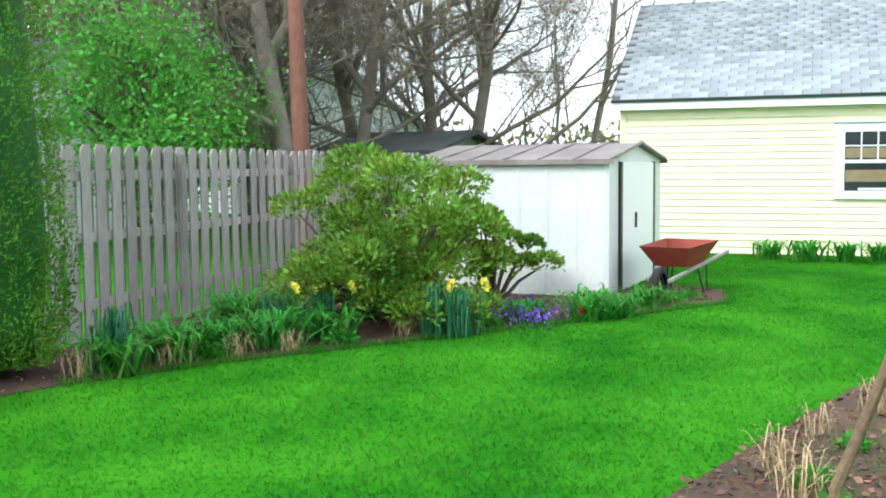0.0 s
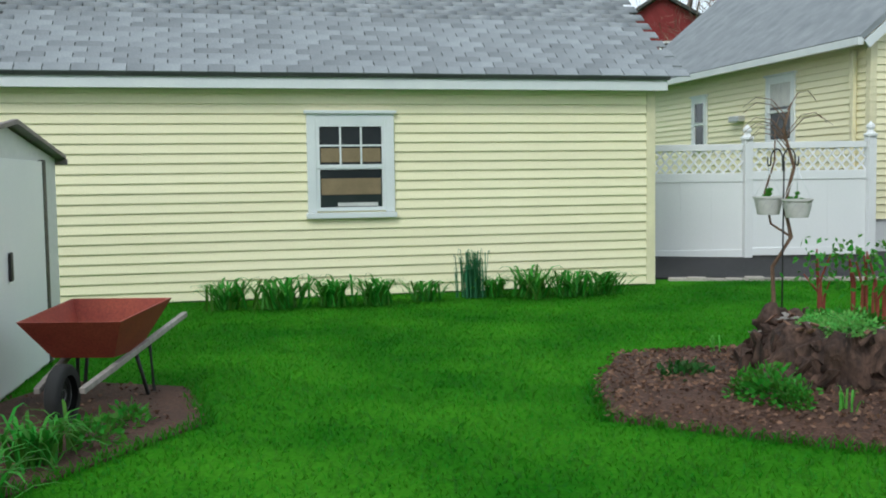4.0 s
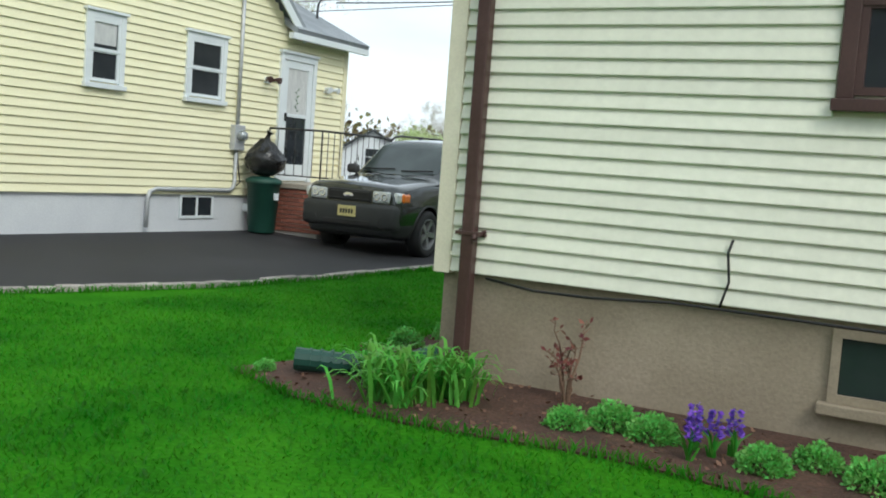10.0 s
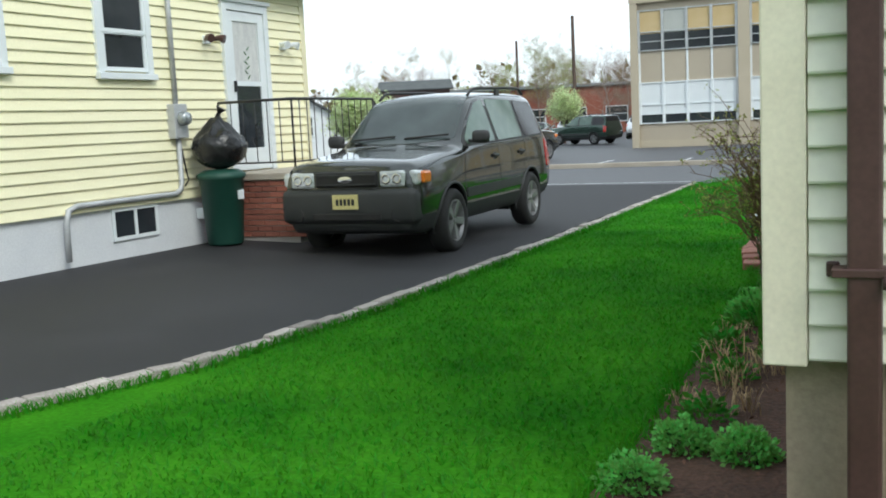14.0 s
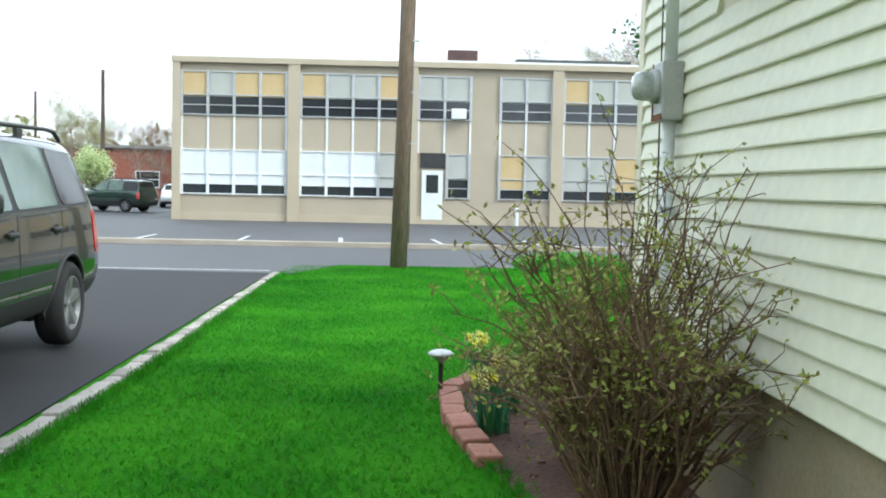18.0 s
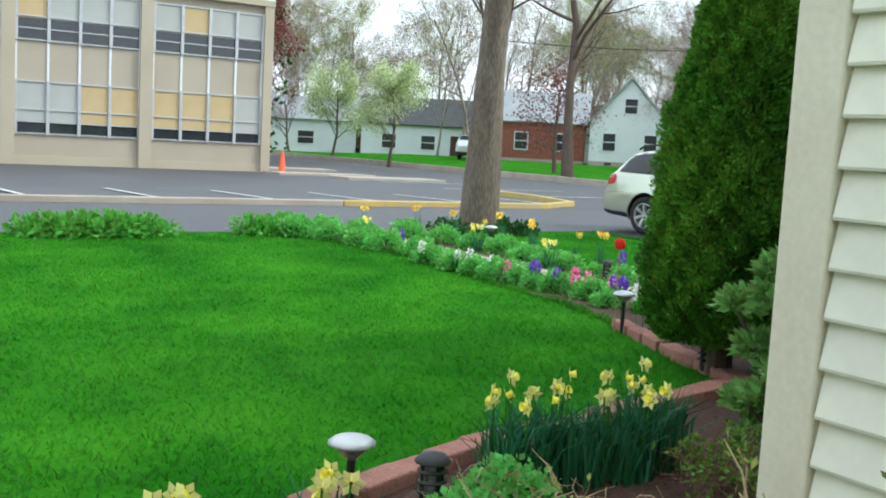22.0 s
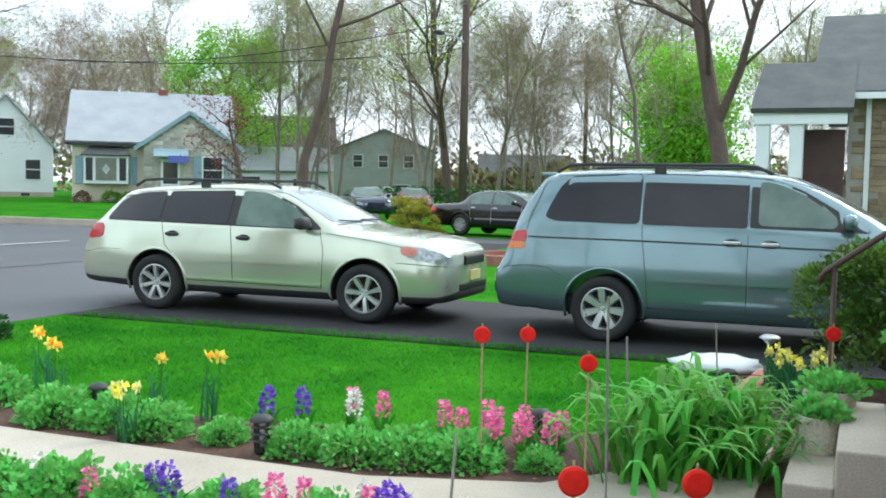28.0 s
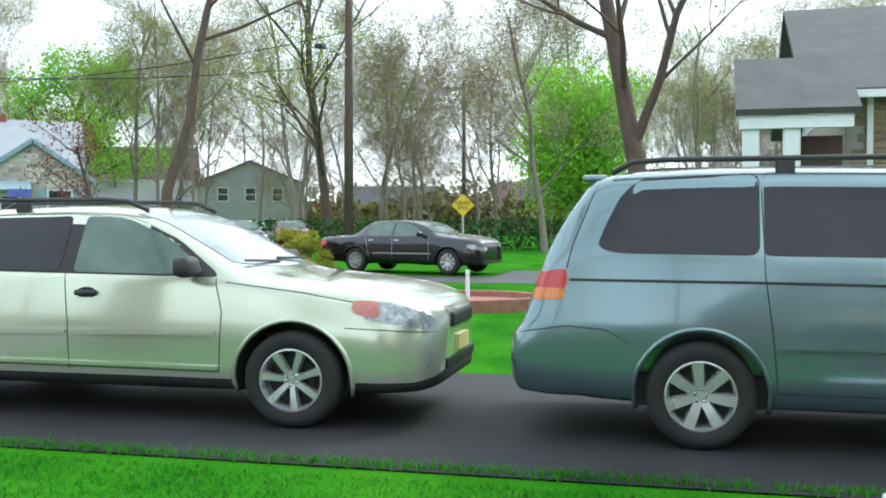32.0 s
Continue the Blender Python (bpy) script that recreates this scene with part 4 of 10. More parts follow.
    lathe(bm, [(0.001, w * 0.40), (r * 0.07, w * 0.40), (r * 0.085, w * 0.36), (r * 0.14, w * 0.37), (r * 0.18, w * 0.34), (r * 0.18, -w * 0.1)], 24, turn)
    k = r / 0.34
    for i in range(spokes):
        q = turn @ Matrix.Rotation(math.tau * i / spokes, 4, "Z")
        ring = []
        for x, hw, z0, z1 in ((r * 0.12, wide[0] * k, w * 0.20, w * 0.37), (r * 0.36, (wide[0] + wide[1]) / 2 * k, w * 0.22, w * 0.42), (r * 0.61, wide[1] * k, w * 0.22, w * 0.45)):
            ring.append([bm.verts.new(q @ Vector(p)) for p in ((x, -hw, z0), (x, -hw * 0.75, z1), (x, hw * 0.75, z1), (x, hw, z0))])
        for a, b in zip(ring, ring[1:]):
            for j in range(4):
                bm.faces.new((a[j], a[(j + 1) % 4], b[(j + 1) % 4], b[j]))
    bmesh.ops.recalc_face_normals(bm, faces=bm.faces)
    part("rim", bm, rim or M["rim"], wh, "silver alloy rim" if rim is None else "grey alloy rim")
    # black disc across the rim; shade of the wheel recess put into its colour
    part("brake_disc", lathe(bmesh.new(), [(0.001, w * 0.02), (r * 0.42, w * 0.02), (r * 0.42, -w * 0.06), (r * 0.6, -w * 0.06)], 24, turn), M["black"], wh)
    for i in range(5):
        a = math.tau * (i + 0.5) / 5
        part("wheel_nut", lathe(bmesh.new(), [(r * 0.03, w * 0.30), (r * 0.03, w * 0.385), (0.001, w * 0.39)], 6, turn @ Matrix.Translation((r * 0.115 * math.cos(a), r * 0.115 * math.sin(a), 0))), M["chrome"], wh)
    return wh


def bar(t, name, pts, r, material, label="", n=6):
    bm = bmesh.new()
    tube(bm, pts, r, n)
    return part(name, bm, material, t, label, smooth=True)


class Shell:
    """Body surface of a car from stations (x, w, zb, zr, zw, zs, ws, zt, wt, crown), front first; between them it glides."""

    def __init__(self, st):
        self.st = np.array(sorted(st))
        xs = self.st[:, 0]
        h = np.diff(xs)
        d = np.diff(self.st, axis=0) / h[:, None]
        k = np.zeros_like(self.st)
        with np.errstate(divide="ignore", invalid="ignore"):
            w1, w2 = (2 * h[1:] + h[:-1])[:, None], (h[1:] + 2 * h[:-1])[:, None]
            hm = (w1 + w2) / (w1 / d[:-1] + w2 / d[1:])
        k[1:-1] = np.where(d[:-1] * d[1:] > 0, hm, 0)
        k[0], k[-1] = d[0], d[-1]
        self.xs, self.k = xs, np.nan_to_num(k)

    def at(self, x):
        i = int(np.clip(np.searchsorted(self.xs, x) - 1, 0, len(self.xs) - 2))
        h = self.xs[i + 1] - self.xs[i]
        t = min(max((x - self.xs[i]) / h, 0), 1)
        a, b, p, q = self.st[i], self.st[i + 1], self.k[i] * h, self.k[i + 1] * h
        return a * (1 + 2 * t) * (1 - t) ** 2 + p * t * (1 - t) ** 2 + b * t * t * (3 - 2 * t) + q * t * t * (t - 1)

    def half(self, x):
        _, w, zb, zr, zw, zs, ws, zt, wt, cr = self.at(x)
        pts = [np.array(p) for p in ((0, zb), (w * 0.88, zb), (w * 0.985, zr), (w, zw), (ws, zs), (wt, zt), (wt * 0.5, zt + cr * 0.8), (0, zt + cr))]
        out = [pts[0]]
        for p, c, q, r in zip(pts, pts[1:], pts[2:], (0.05, 0.10, 0.14, 0.05, 0.10, 0.25)):
            u, v = p - c, q - c
            lu, lv = np.hypot(*u) + 1e-9, np.hypot(*v) + 1e-9
            a, b = c + u / lu * min(r, lu * 0.45), c + v / lv * min(r, lv * 0.45)
            out += [a * (1 - t) ** 2 + c * 2 * t * (1 - t) + b * t * t for t in (0, 0.25, 0.5, 0.75, 1)]
        return np.array(out + [pts[-1]])

    def side(self, x, z):
        h = self.half(x)[1:]
        return float(np.interp(z, np.maximum.accumulate(h[:, 1]), h[:, 0]))

    def top(self, x, y):
        h = self.half(x)[20:][::-1]
        return float(np.interp(abs(y), np.maximum.accumulate(h[:, 0]), h[:, 1]))


def patch(pts, n, m, inner, material, parent, name, label=""):
    """A thin curved plate from a grid of n x m points, its rim turned in to the inner points."""
    bm = bmesh.new()
    g = [[bm.verts.new(pts[i][j]) for j in range(m)] for i in range(n)]
    for i in range(n - 1):
        for j in range(m - 1):
            bm.faces.new((g[i][j], g[i + 1][j], g[i + 1][j + 1], g[i][j + 1]))
    rim = [(i, 0) for i in range(n)] + [(n - 1, j) for j in range(1, m)] + [(i, m - 1) for i in range(n - 2, -1, -1)] + [(0, j) for j in range(m - 2, 0, -1)]
    low = [bm.verts.new(inner[i][j]) for i, j in rim]
    for a in range(len(rim)):
        b = (a + 1) % len(rim)
        bm.faces.new((g[rim[a][0]][rim[a][1]], g[rim[b][0]][rim[b][1]], low[b], low[a]))
    bmesh.ops.remove_doubles(bm, verts=bm.verts, dist=1e-5)
    bmesh.ops.recalc_face_normals(bm, faces=bm.faces)
    me = mesh_of(bm, material, smooth=True)
    me.set_sharp_from_angle(angle=radians(40))
    return part(name, me, None, parent, label)


def side_plate(sh, t, name, lo, hi, r, material, off, label="", n=18, m=6, sides=(1, -1)):
    """Glass, lamp or moulding that follows the side of the body between two lines of (x, z), with rounded ends."""
    lo, hi = sorted(lo), sorted(hi)
    x0, x1 = lo[0][0], lo[-1][0]
    us = (1 - np.cos(np.linspace(0, math.pi, n))) / 2
    for s in sides:
        P, Q = [], []
        for u in us:
            x = x0 + (x1 - x0) * u
            a = np.interp(x, [p[0] for p in lo], [p[1] for p in lo])
            b = np.interp(x, [p[0] for p in hi], [p[1] for p in hi])
            d = min(x - x0, x1 - x)
            c = min(r, (b - a) * 0.48)
            if d < r and r > 0:
                e = c * (1 - math.sqrt(max(0, 1 - (1 - d / r) ** 2)))
                a, b = a + e, b - e
            row = [(x, z) for z in np.linspace(a, b, m)]
            P.append([(x, s * (sh.side(x, z) + off), z) for x, z in row])
            Q.append([(x, s * (sh.side(x, z) - 0.012), z) for x, z in row])
        patch(P, n, m, Q, material, t, name, label)


def screen(sh, t, name, xa, xb, bow, f, material, off=0.006, n=10, m=13):
    P, Q = [], []
    for i in range(n):
        u = i / (n - 1)
        P.append([])
        Q.append([])
        for j in range(m):
            v = (2 * j / (m - 1) - 1)
            x = xa + (xb - xa) * u - bow * (1 - u * 0.4) * v * v
            y = v * f * sh.at(x)[8]
            z = sh.top(x, y)
            P[-1].append((x, y, z + off))
            Q[-1].append((x, y, z - 0.012))
    patch(P, n, m, Q, material, t, name)


def gap(sh, t, name, pts, r, material, off=0.0):
    for s in (1, -1):
        q = []
        for (xa, za), (xb, zb) in zip(pts, pts[1:]):
            for k in range(6):
                x, z = xa + (xb - xa) * k / 6, za + (zb - za) * k / 6
                q.append((x, s * (sh.side(x, z) + off), z))
        x, z = pts[-1]
        q.append((x, s * (sh.side(x, z) + off), z))
        bar(t, name, q, r, material, n=6)


def car(name, m, stations, paint, clad, axles, wr, ww, track, spokes, label, arch=0.055, flare=None, wide=(0.030, 0.040), rim=None):
    """A car body lofted from its stations, with wheel arches cut through, and its wheels."""
    t = thing(name, m, label, "car")
    sh = Shell(stations)
    xs = sh.xs
    fine = sorted({round(float(a + (b - a) * k / 4), 4) for a, b in zip(xs, xs[1:]) for k in range(5)})
    bm = bmesh.new()
    rings = []
    for x in fine:
        h = sh.half(x)
        rings.append([bm.verts.new((x, y, z)) for y, z in h] + [bm.verts.new((x, -y, z)) for y, z in h[-2:0:-1]])
    n = len(rings[0])
    nh = (n + 2) // 2
    for a, b in zip(rings, rings[1:]):
        for k in range(n):
            f = bm.faces.new((a[k], b[k], b[(k + 1) % n], a[(k + 1) % n]))
            row = k if k < nh - 1 else n - 1 - k
            f.material_index = 1 if row < 8 else 0
    for ring in (rings[0], rings[-1]):
        for k in range(nh - 1):
            q = list(dict.fromkeys([ring[k], ring[k + 1], ring[(n - k - 1) % n], ring[(n - k) % n]]))
            bm.faces.new(q).material_index = 1 if k < 8 else 0
    bmesh.ops.recalc_face_normals(bm, faces=bm.faces)
    tmp = new("shell", mesh_of(bm, [paint, clad], smooth=True))
    cuts = []
    for ax in axles:
        for sgn in (1, -1):
            cb = bmesh.new()
            turn = Matrix.Translation((ax, sgn * (track / 2 - 0.02), wr)) @ Matrix.Rotation(math.pi / 2, 4, "X")
            lathe(cb, [(wr + arch, -0.22), (wr + arch, 0.3)] if sgn < 0 else [(wr + arch, -0.3), (wr + arch, 0.22)], 40, turn, close=True)
            bmesh.ops.recalc_face_normals(cb, faces=cb.faces)
            cut = new("cut", mesh_of(cb, M["plastic"]))
            mod = tmp.modifiers.new("b", "BOOLEAN")
            mod.operation, mod.object, mod.solver = "DIFFERENCE", cut, "EXACT"
            cuts.append(cut)
    bpy.context.view_layer.update()
    done = bpy.data.meshes.new_from_object(tmp.evaluated_get(bpy.context.evaluated_depsgraph_get()))
    for o in [tmp] + cuts:
        bpy.data.objects.remove(o)
    for k, (nm, mt) in enumerate((("body", paint), ("sill_cladding", clad))):
        bm = bmesh.new()
        bm.from_mesh(done)
        bmesh.ops.delete(bm, geom=[f for f in bm.faces if f.material_index != k], context="FACES")
        for f in bm.faces:
            f.material_index = 0
        me = mesh_of(bm, mt, smooth=True)
        me.set_sharp_from_angle(angle=radians(38))
        part(nm, me, None, t)
    for ax in axles:
        part("underbody", bx(ax - wr - arch, -track / 2 + 0.10, wr * 0.7, ax + wr + arch, track / 2 - 0.10, wr + arch + 0.02), M["plastic"], t)
        for sgn in (1, -1):
            pts = []
            for k in range(21):
                a = math.pi * (k / 20 * 1.16 - 0.08)
                x, z = ax + (wr + arch + 0.008) * math.cos(a), wr + (wr + arch + 0.008) * math.sin(a)
                pts.append((x, sgn * (sh.side(x, max(z, sh.at(x)[2] + 0.03)) + 0.001), z))
            bar(t, "arch_lip", pts, 0.017, flare or paint, n=6)
            wheel(t, pose(ax, sgn * (track / 2), wr, 0, random.uniform(0, 60), 0 if sgn > 0 else 180), wr, ww, spokes, wide, rim)
    return t, sh


def fittings(t, sh, rails=None, mirror=None, handles=(), glass=None):
    """Roof rails, door mirrors and handles on both sides."""
    for s in (1, -1):
        if rails:
            x0, x1, y, z = rails
            bar(t, "roof_rail", [(x0 + 0.1, s * y, z - 0.05), (x0 - 0.05, s * y, z + 0.02), (x0 - 0.25, s * y, z + 0.035), (x1 + 0.25, s * y, z + 0.035), (x1 + 0.05, s * y, z + 0.02), (x1 - 0.08, s * y, z - 0.05)], 0.019, M["plastic"], "black roof rail")
            part("rail_foot", bx((x0 + x1) / 2 - 0.06, s * y - 0.018, z - 0.06, (x0 + x1) / 2 + 0.06, s * y + 0.018, z + 0.022, bev=0.008), M["plastic"], t)
        if mirror:
            x, z, mt = mirror
            y = sh.side(x, z)
            mir = part("door_mirror", bx(x - 0.05, min(s * (y + 0.03), s * (y + 0.24)), z + 0.01, x + 0.075, max(s * (y + 0.03), s * (y + 0.24)), z + 0.155, bev=0.045), mt, t, smooth=True)
            part("mirror_glass", bx(x - 0.056, min(s * (y + 0.06), s * (y + 0.21)), z + 0.035, x - 0.049, max(s * (y + 0.06), s * (y + 0.21)), z + 0.13), M["chrome"], mir)
            part("mirror_arm", bx(x - 0.02, min(s * (y - 0.02), s * (y + 0.08)), z + 0.015, x + 0.05, max(s * (y - 0.02), s * (y + 0.08)), z + 0.06, bev=0.015), mt, mir)
        for x, z in handles:
            y = sh.side(x, z)
            hd = part("door_handle", bx(x - 0.085, min(s * y, s * (y + 0.035)), z - 0.02, x + 0.085, max(s * y, s * (y + 0.035)), z + 0.02, bev=0.014), M["plastic"] if not glass else glass, t, smooth=True)
            bm = bmesh.new()
            lathe(bm, [(0.001, 0.004), (0.05, 0.004), (0.058, -0.01)], 16, pose(x, s * y, z - 0.005, -90 * s, 0, 0) @ Matrix.Diagonal((1.5, 0.85, 1, 1)))
            part("handle_cup", bm, M["black"], hd)


clearglass = mat("clear_car_glass", (0.075, 0.120, 0.100), (0.13, 0.18, 0.15), scale=3, rough=0.05, spec=0.55, fine=0.0)
# pale base colour of the windscreens stands for the sky they reflect
screenglass = mat("windscreen_glass", (0.15, 0.19, 0.19), (0.21, 0.25, 0.25), scale=2, rough=0.05, spec=0.9, fine=0.0, coat=0.8)
tintglass = mat("tinted_car_glass", (0.016, 0.016, 0.019), (0.024, 0.023, 0.027), scale=2, rough=0.07, spec=0.4, fine=0.0)
WAGON = [
    (2.29, 0.46, 0.34, 0.39, 0.52, 0.68, 0.42, 0.77, 0.34, 0.01), (2.27, 0.57, 0.30, 0.36, 0.53, 0.72, 0.53, 0.81, 0.43, 0.015), (2.215, 0.69, 0.27, 0.33, 0.55, 0.77, 0.64, 0.855, 0.52, 0.02), (2.12, 0.785, 0.25, 0.31, 0.58, 0.82, 0.725, 0.895, 0.59, 0.025), (1.90, 0.862, 0.24, 0.31, 0.63, 0.885, 0.80, 0.95, 0.66, 0.03),
    (1.45, 0.884, 0.23, 0.31, 0.66, 0.94, 0.835, 1.0, 0.70, 0.035), (1.02, 0.887, 0.23, 0.31, 0.67, 0.98, 0.845, 1.05, 0.72, 0.03), (0.90, 0.887, 0.23, 0.31, 0.67, 0.995, 0.845, 1.10, 0.715, 0.03), (0.62, 0.887, 0.23, 0.31, 0.67, 1.01, 0.845, 1.255, 0.68, 0.03),
    (0.20, 0.887, 0.23, 0.31, 0.67, 1.02, 0.845, 1.455, 0.615, 0.04), (-0.05, 0.887, 0.23, 0.31, 0.67, 1.025, 0.845, 1.50, 0.60, 0.045), (-0.5, 0.887, 0.23, 0.31, 0.67, 1.03, 0.845, 1.515, 0.60, 0.045),
    (-1.1, 0.887, 0.23, 0.31, 0.67, 1.04, 0.84, 1.50, 0.595, 0.04), (-1.7, 0.88, 0.25, 0.33, 0.67, 1.05, 0.825, 1.465, 0.58, 0.035), (-1.92, 0.872, 0.26, 0.34, 0.67, 1.05, 0.81, 1.435, 0.57, 0.03), (-2.05, 0.865, 0.27, 0.34, 0.67, 1.05, 0.80, 1.34, 0.585, 0.02),
    (-2.28, 0.835, 0.28, 0.35, 0.67, 1.02, 0.77, 1.09, 0.62, 0.015), (-2.42, 0.80, 0.30, 0.37, 0.65, 0.80, 0.745, 0.90, 0.61, 0.01), (-2.50, 0.68, 0.36, 0.42, 0.60, 0.68, 0.64, 0.74, 0.52, 0.005)]
champagne = car_paint("champagne_paint", (0.56, 0.60, 0.47))
wagon, sh = car("station_wagon", pose(11.93, 17.62, 0.012, 0, 0, -88.0) @ Matrix.Diagonal((1.05, 1, 1, 1)), WAGON, champagne, M["plastic"], (1.335, -1.335), 0.335, 0.215, 1.585, 7, "champagne station wagon with black roof rails, parked on the drive", arch=0.07, wide=(0.022, 0.034))
side_plate(sh, wagon, "window_surround", [(-2.09, 1.075), (-1.0, 1.06), (0.78, 1.035)], [(-2.09, 1.13), (-1.93, 1.375), (-1.75, 1.43), (-1.1, 1.475), (-0.4, 1.488), (0.1, 1.45), (0.45, 1.295), (0.78, 1.06)], 0.03, M["black"], 0.002, n=40)
side_plate(sh, wagon, "rear_quarter_window", [(-2.04, 1.09), (-1.33, 1.08)], [(-2.04, 1.15), (-1.88, 1.37), (-1.7, 1.42), (-1.33, 1.445)], 0.05, tintglass, 0.006)
side_plate(sh, wagon, "rear_door_window", [(-1.28, 1.078), (-0.40, 1.066)], [(-1.28, 1.448), (-0.40, 1.468)], 0.04, tintglass, 0.006)
side_plate(sh, wagon, "front_door_window", [(-0.29, 1.062), (0.66, 1.05)], [(-0.29, 1.468), (0.02, 1.452), (0.35, 1.32), (0.66, 1.105)], 0.03, clearglass, 0.006)
screen(sh, wagon, "windscreen", 1.0, 0.16, 0.16, 0.93, screenglass)
screen(sh, wagon, "rear_window", -1.96, -2.25, -0.03, 0.9, tintglass)
side_plate(sh, wagon, "headlight", [(1.80, 0.765), (2.245, 0.685)], [(1.80, 0.885), (1.98, 0.875), (2.245, 0.785)], 0.05, M["lens_c"], 0.006)
side_plate(sh, wagon, "turn_signal", [(1.74, 0.80), (1.92, 0.765)], [(1.74, 0.89), (1.92, 0.882)], 0.04, mat("pale_red_lens", (0.62, 0.2, 0.16), rough=0.15, coat=0.6), 0.007)
side_plate(sh, wagon, "tail_light", [(-2.36, 0.83), (-2.12, 0.86)], [(-2.36, 0.98), (-2.25, 1.03), (-2.12, 1.035)], 0.06, M["lens_r"], 0.008)
side_plate(sh, wagon, "side_moulding", [(-0.92, 0.605), (-0.32, 0.615)], [(-0.92, 0.645), (-0.32, 0.655)], 0.01, champagne, 0.02, n=10, m=4)
side_plate(sh, wagon, "sill_moulding", [(-0.90, 0.40), (0.82, 0.39)], [(-0.90, 0.425), (0.82, 0.415)], 0.0, champagne, 0.018, n=16, m=3)
side_plate(sh, wagon, "side_moulding", [(-0.28, 0.615), (0.80, 0.63)], [(-0.28, 0.655), (0.80, 0.67)], 0.01, champagne, 0.02, n=14, m=4)
for pts in ([(-0.30, 0.36), (-0.31, 0.7), (-0.35, 1.05)], [(0.82, 0.37), (0.84, 0.8), (0.78, 1.03)], [(-0.97, 0.40), (-0.99, 0.55), (-1.22, 0.80), (-1.28, 1.06)], [(-0.95, 0.385), (0.82, 0.375)], [(1.70, 0.70), (1.95, 0.69), (2.25, 0.665)], [(0.86, 1.0), (1.4, 0.935), (1.9, 0.85), (2.2, 0.765)], [(-2.41, 0.66), (-2.1, 0.72), (-1.85, 0.72)]):
    gap(sh, wagon, "panel_gap", pts, 0.004, M["black"])
fittings(wagon, sh, rails=(0.05, -1.75, 0.56, 1.555), mirror=(0.62, 1.03, M["plastic"]), handles=((-1.12, 0.93), (-0.17, 0.915)))
part("grille", bx(2.16, -0.34, 0.665, 2.315, 0.34, 0.785, bev=0.03), M["black"], wagon)
part("bumper_intake", bx(2.16, -0.48, 0.385, 2.30, 0.48, 0.47, bev=0.02), M["black"], wagon)
part("number_plate", bx(2.29, -0.16, 0.49, 2.318, 0.16, 0.60), M["yellow"], wagon)
for s in (1, -1):
    bm = bmesh.new()
    lathe(bm, [(0.001, 0.0), (0.05, 0.0), (0.065, 0.008), (0.075, 0.0), (0.075, -0.03)], 20, pose(2.175, s * 0.715, 0.48, 0, 90, s * 48))
    part("fog_lamp", bm, M["lens_c"], wagon, smooth=True)
    part("wiper", tube(bmesh.new(), [(0.90, s * 0.3 - 0.3, sh.top(0.90, 0.45) + 0.03), (0.94, s * 0.3 + 0.25, sh.top(0.94, 0.3) + 0.02)], 0.01, 5), M["black"], wagon)

VAN = [
    (2.55, 0.60, 0.34, 0.44, 0.56, 0.66, 0.56, 0.74, 0.45, 0.01), (2.45, 0.80, 0.26, 0.42, 0.60, 0.76, 0.74, 0.84, 0.6, 0.02), (2.15, 0.91, 0.22, 0.40, 0.66, 0.90, 0.85, 0.98, 0.68, 0.03), (1.60, 0.955, 0.24, 0.39, 0.70, 1.04, 0.90, 1.12, 0.74, 0.03),
    (1.30, 0.96, 0.25, 0.39, 0.72, 1.11, 0.91, 1.20, 0.75, 0.03), (1.05, 0.96, 0.25, 0.39, 0.72, 1.15, 0.91, 1.34, 0.75, 0.03), (0.45, 0.96, 0.25, 0.39, 0.72, 1.18, 0.91, 1.64, 0.73, 0.045), (0.20, 0.96, 0.25, 0.39, 0.72, 1.19, 0.91, 1.70, 0.725, 0.05),
    (-0.3, 0.96, 0.25, 0.39, 0.72, 1.195, 0.91, 1.735, 0.725, 0.055), (-1.1, 0.96, 0.25, 0.39, 0.72, 1.205, 0.91, 1.745, 0.725, 0.055), (-1.9, 0.955, 0.27, 0.40, 0.72, 1.22, 0.895, 1.725, 0.72, 0.05), (-2.13, 0.945, 0.28, 0.41, 0.72, 1.22, 0.885, 1.69, 0.71, 0.045),
    (-2.22, 0.94, 0.29, 0.42, 0.72, 1.21, 0.88, 1.60, 0.72, 0.03), (-2.42, 0.92, 0.29, 0.43, 0.72, 1.12, 0.86, 1.28, 0.75, 0.02), (-2.53, 0.90, 0.30, 0.45, 0.68, 0.90, 0.84, 1.02, 0.72, 0.01), (-2.62, 0.88, 0.31, 0.45, 0.62, 0.72, 0.84, 0.76, 0.72, 0.005), (-2.68, 0.78, 0.36, 0.48, 0.58, 0.66, 0.74, 0.70, 0.6, 0.005)]
bluegrey = car_paint("blue_grey_paint", (0.165, 0.245, 0.265))
van, sh = car("minivan", pose(12.10, 12.02, 0.012, 0, 0, -88.5), VAN, bluegrey, bluegrey, (1.46, -1.46), 0.34, 0.215, 1.70, 7, "blue-grey minivan parked nose to the house on the drive", arch=0.07, wide=(0.034, 0.047))
side_plate(sh, van, "rear_quarter_window", [(-2.10, 1.25), (-1.95, 1.225), (-1.11, 1.215)], [(-2.10, 1.32), (-1.97, 1.58), (-1.86, 1.70), (-1.11, 1.735)], 0.06, tintglass, 0.005)
side_plate(sh, van, "sliding_door_window", [(-1.085, 1.215), (-0.06, 1.205)], [(-1.085, 1.735), (-0.06, 1.72)], 0.03, tintglass, 0.005)
side_plate(sh, van, "window_surround", [(-0.04, 1.21), (1.05, 1.19)], [(-0.04, 1.71), (0.22, 1.67), (0.45, 1.58), (1.05, 1.22)], 0.02, M["black"], 0.002)
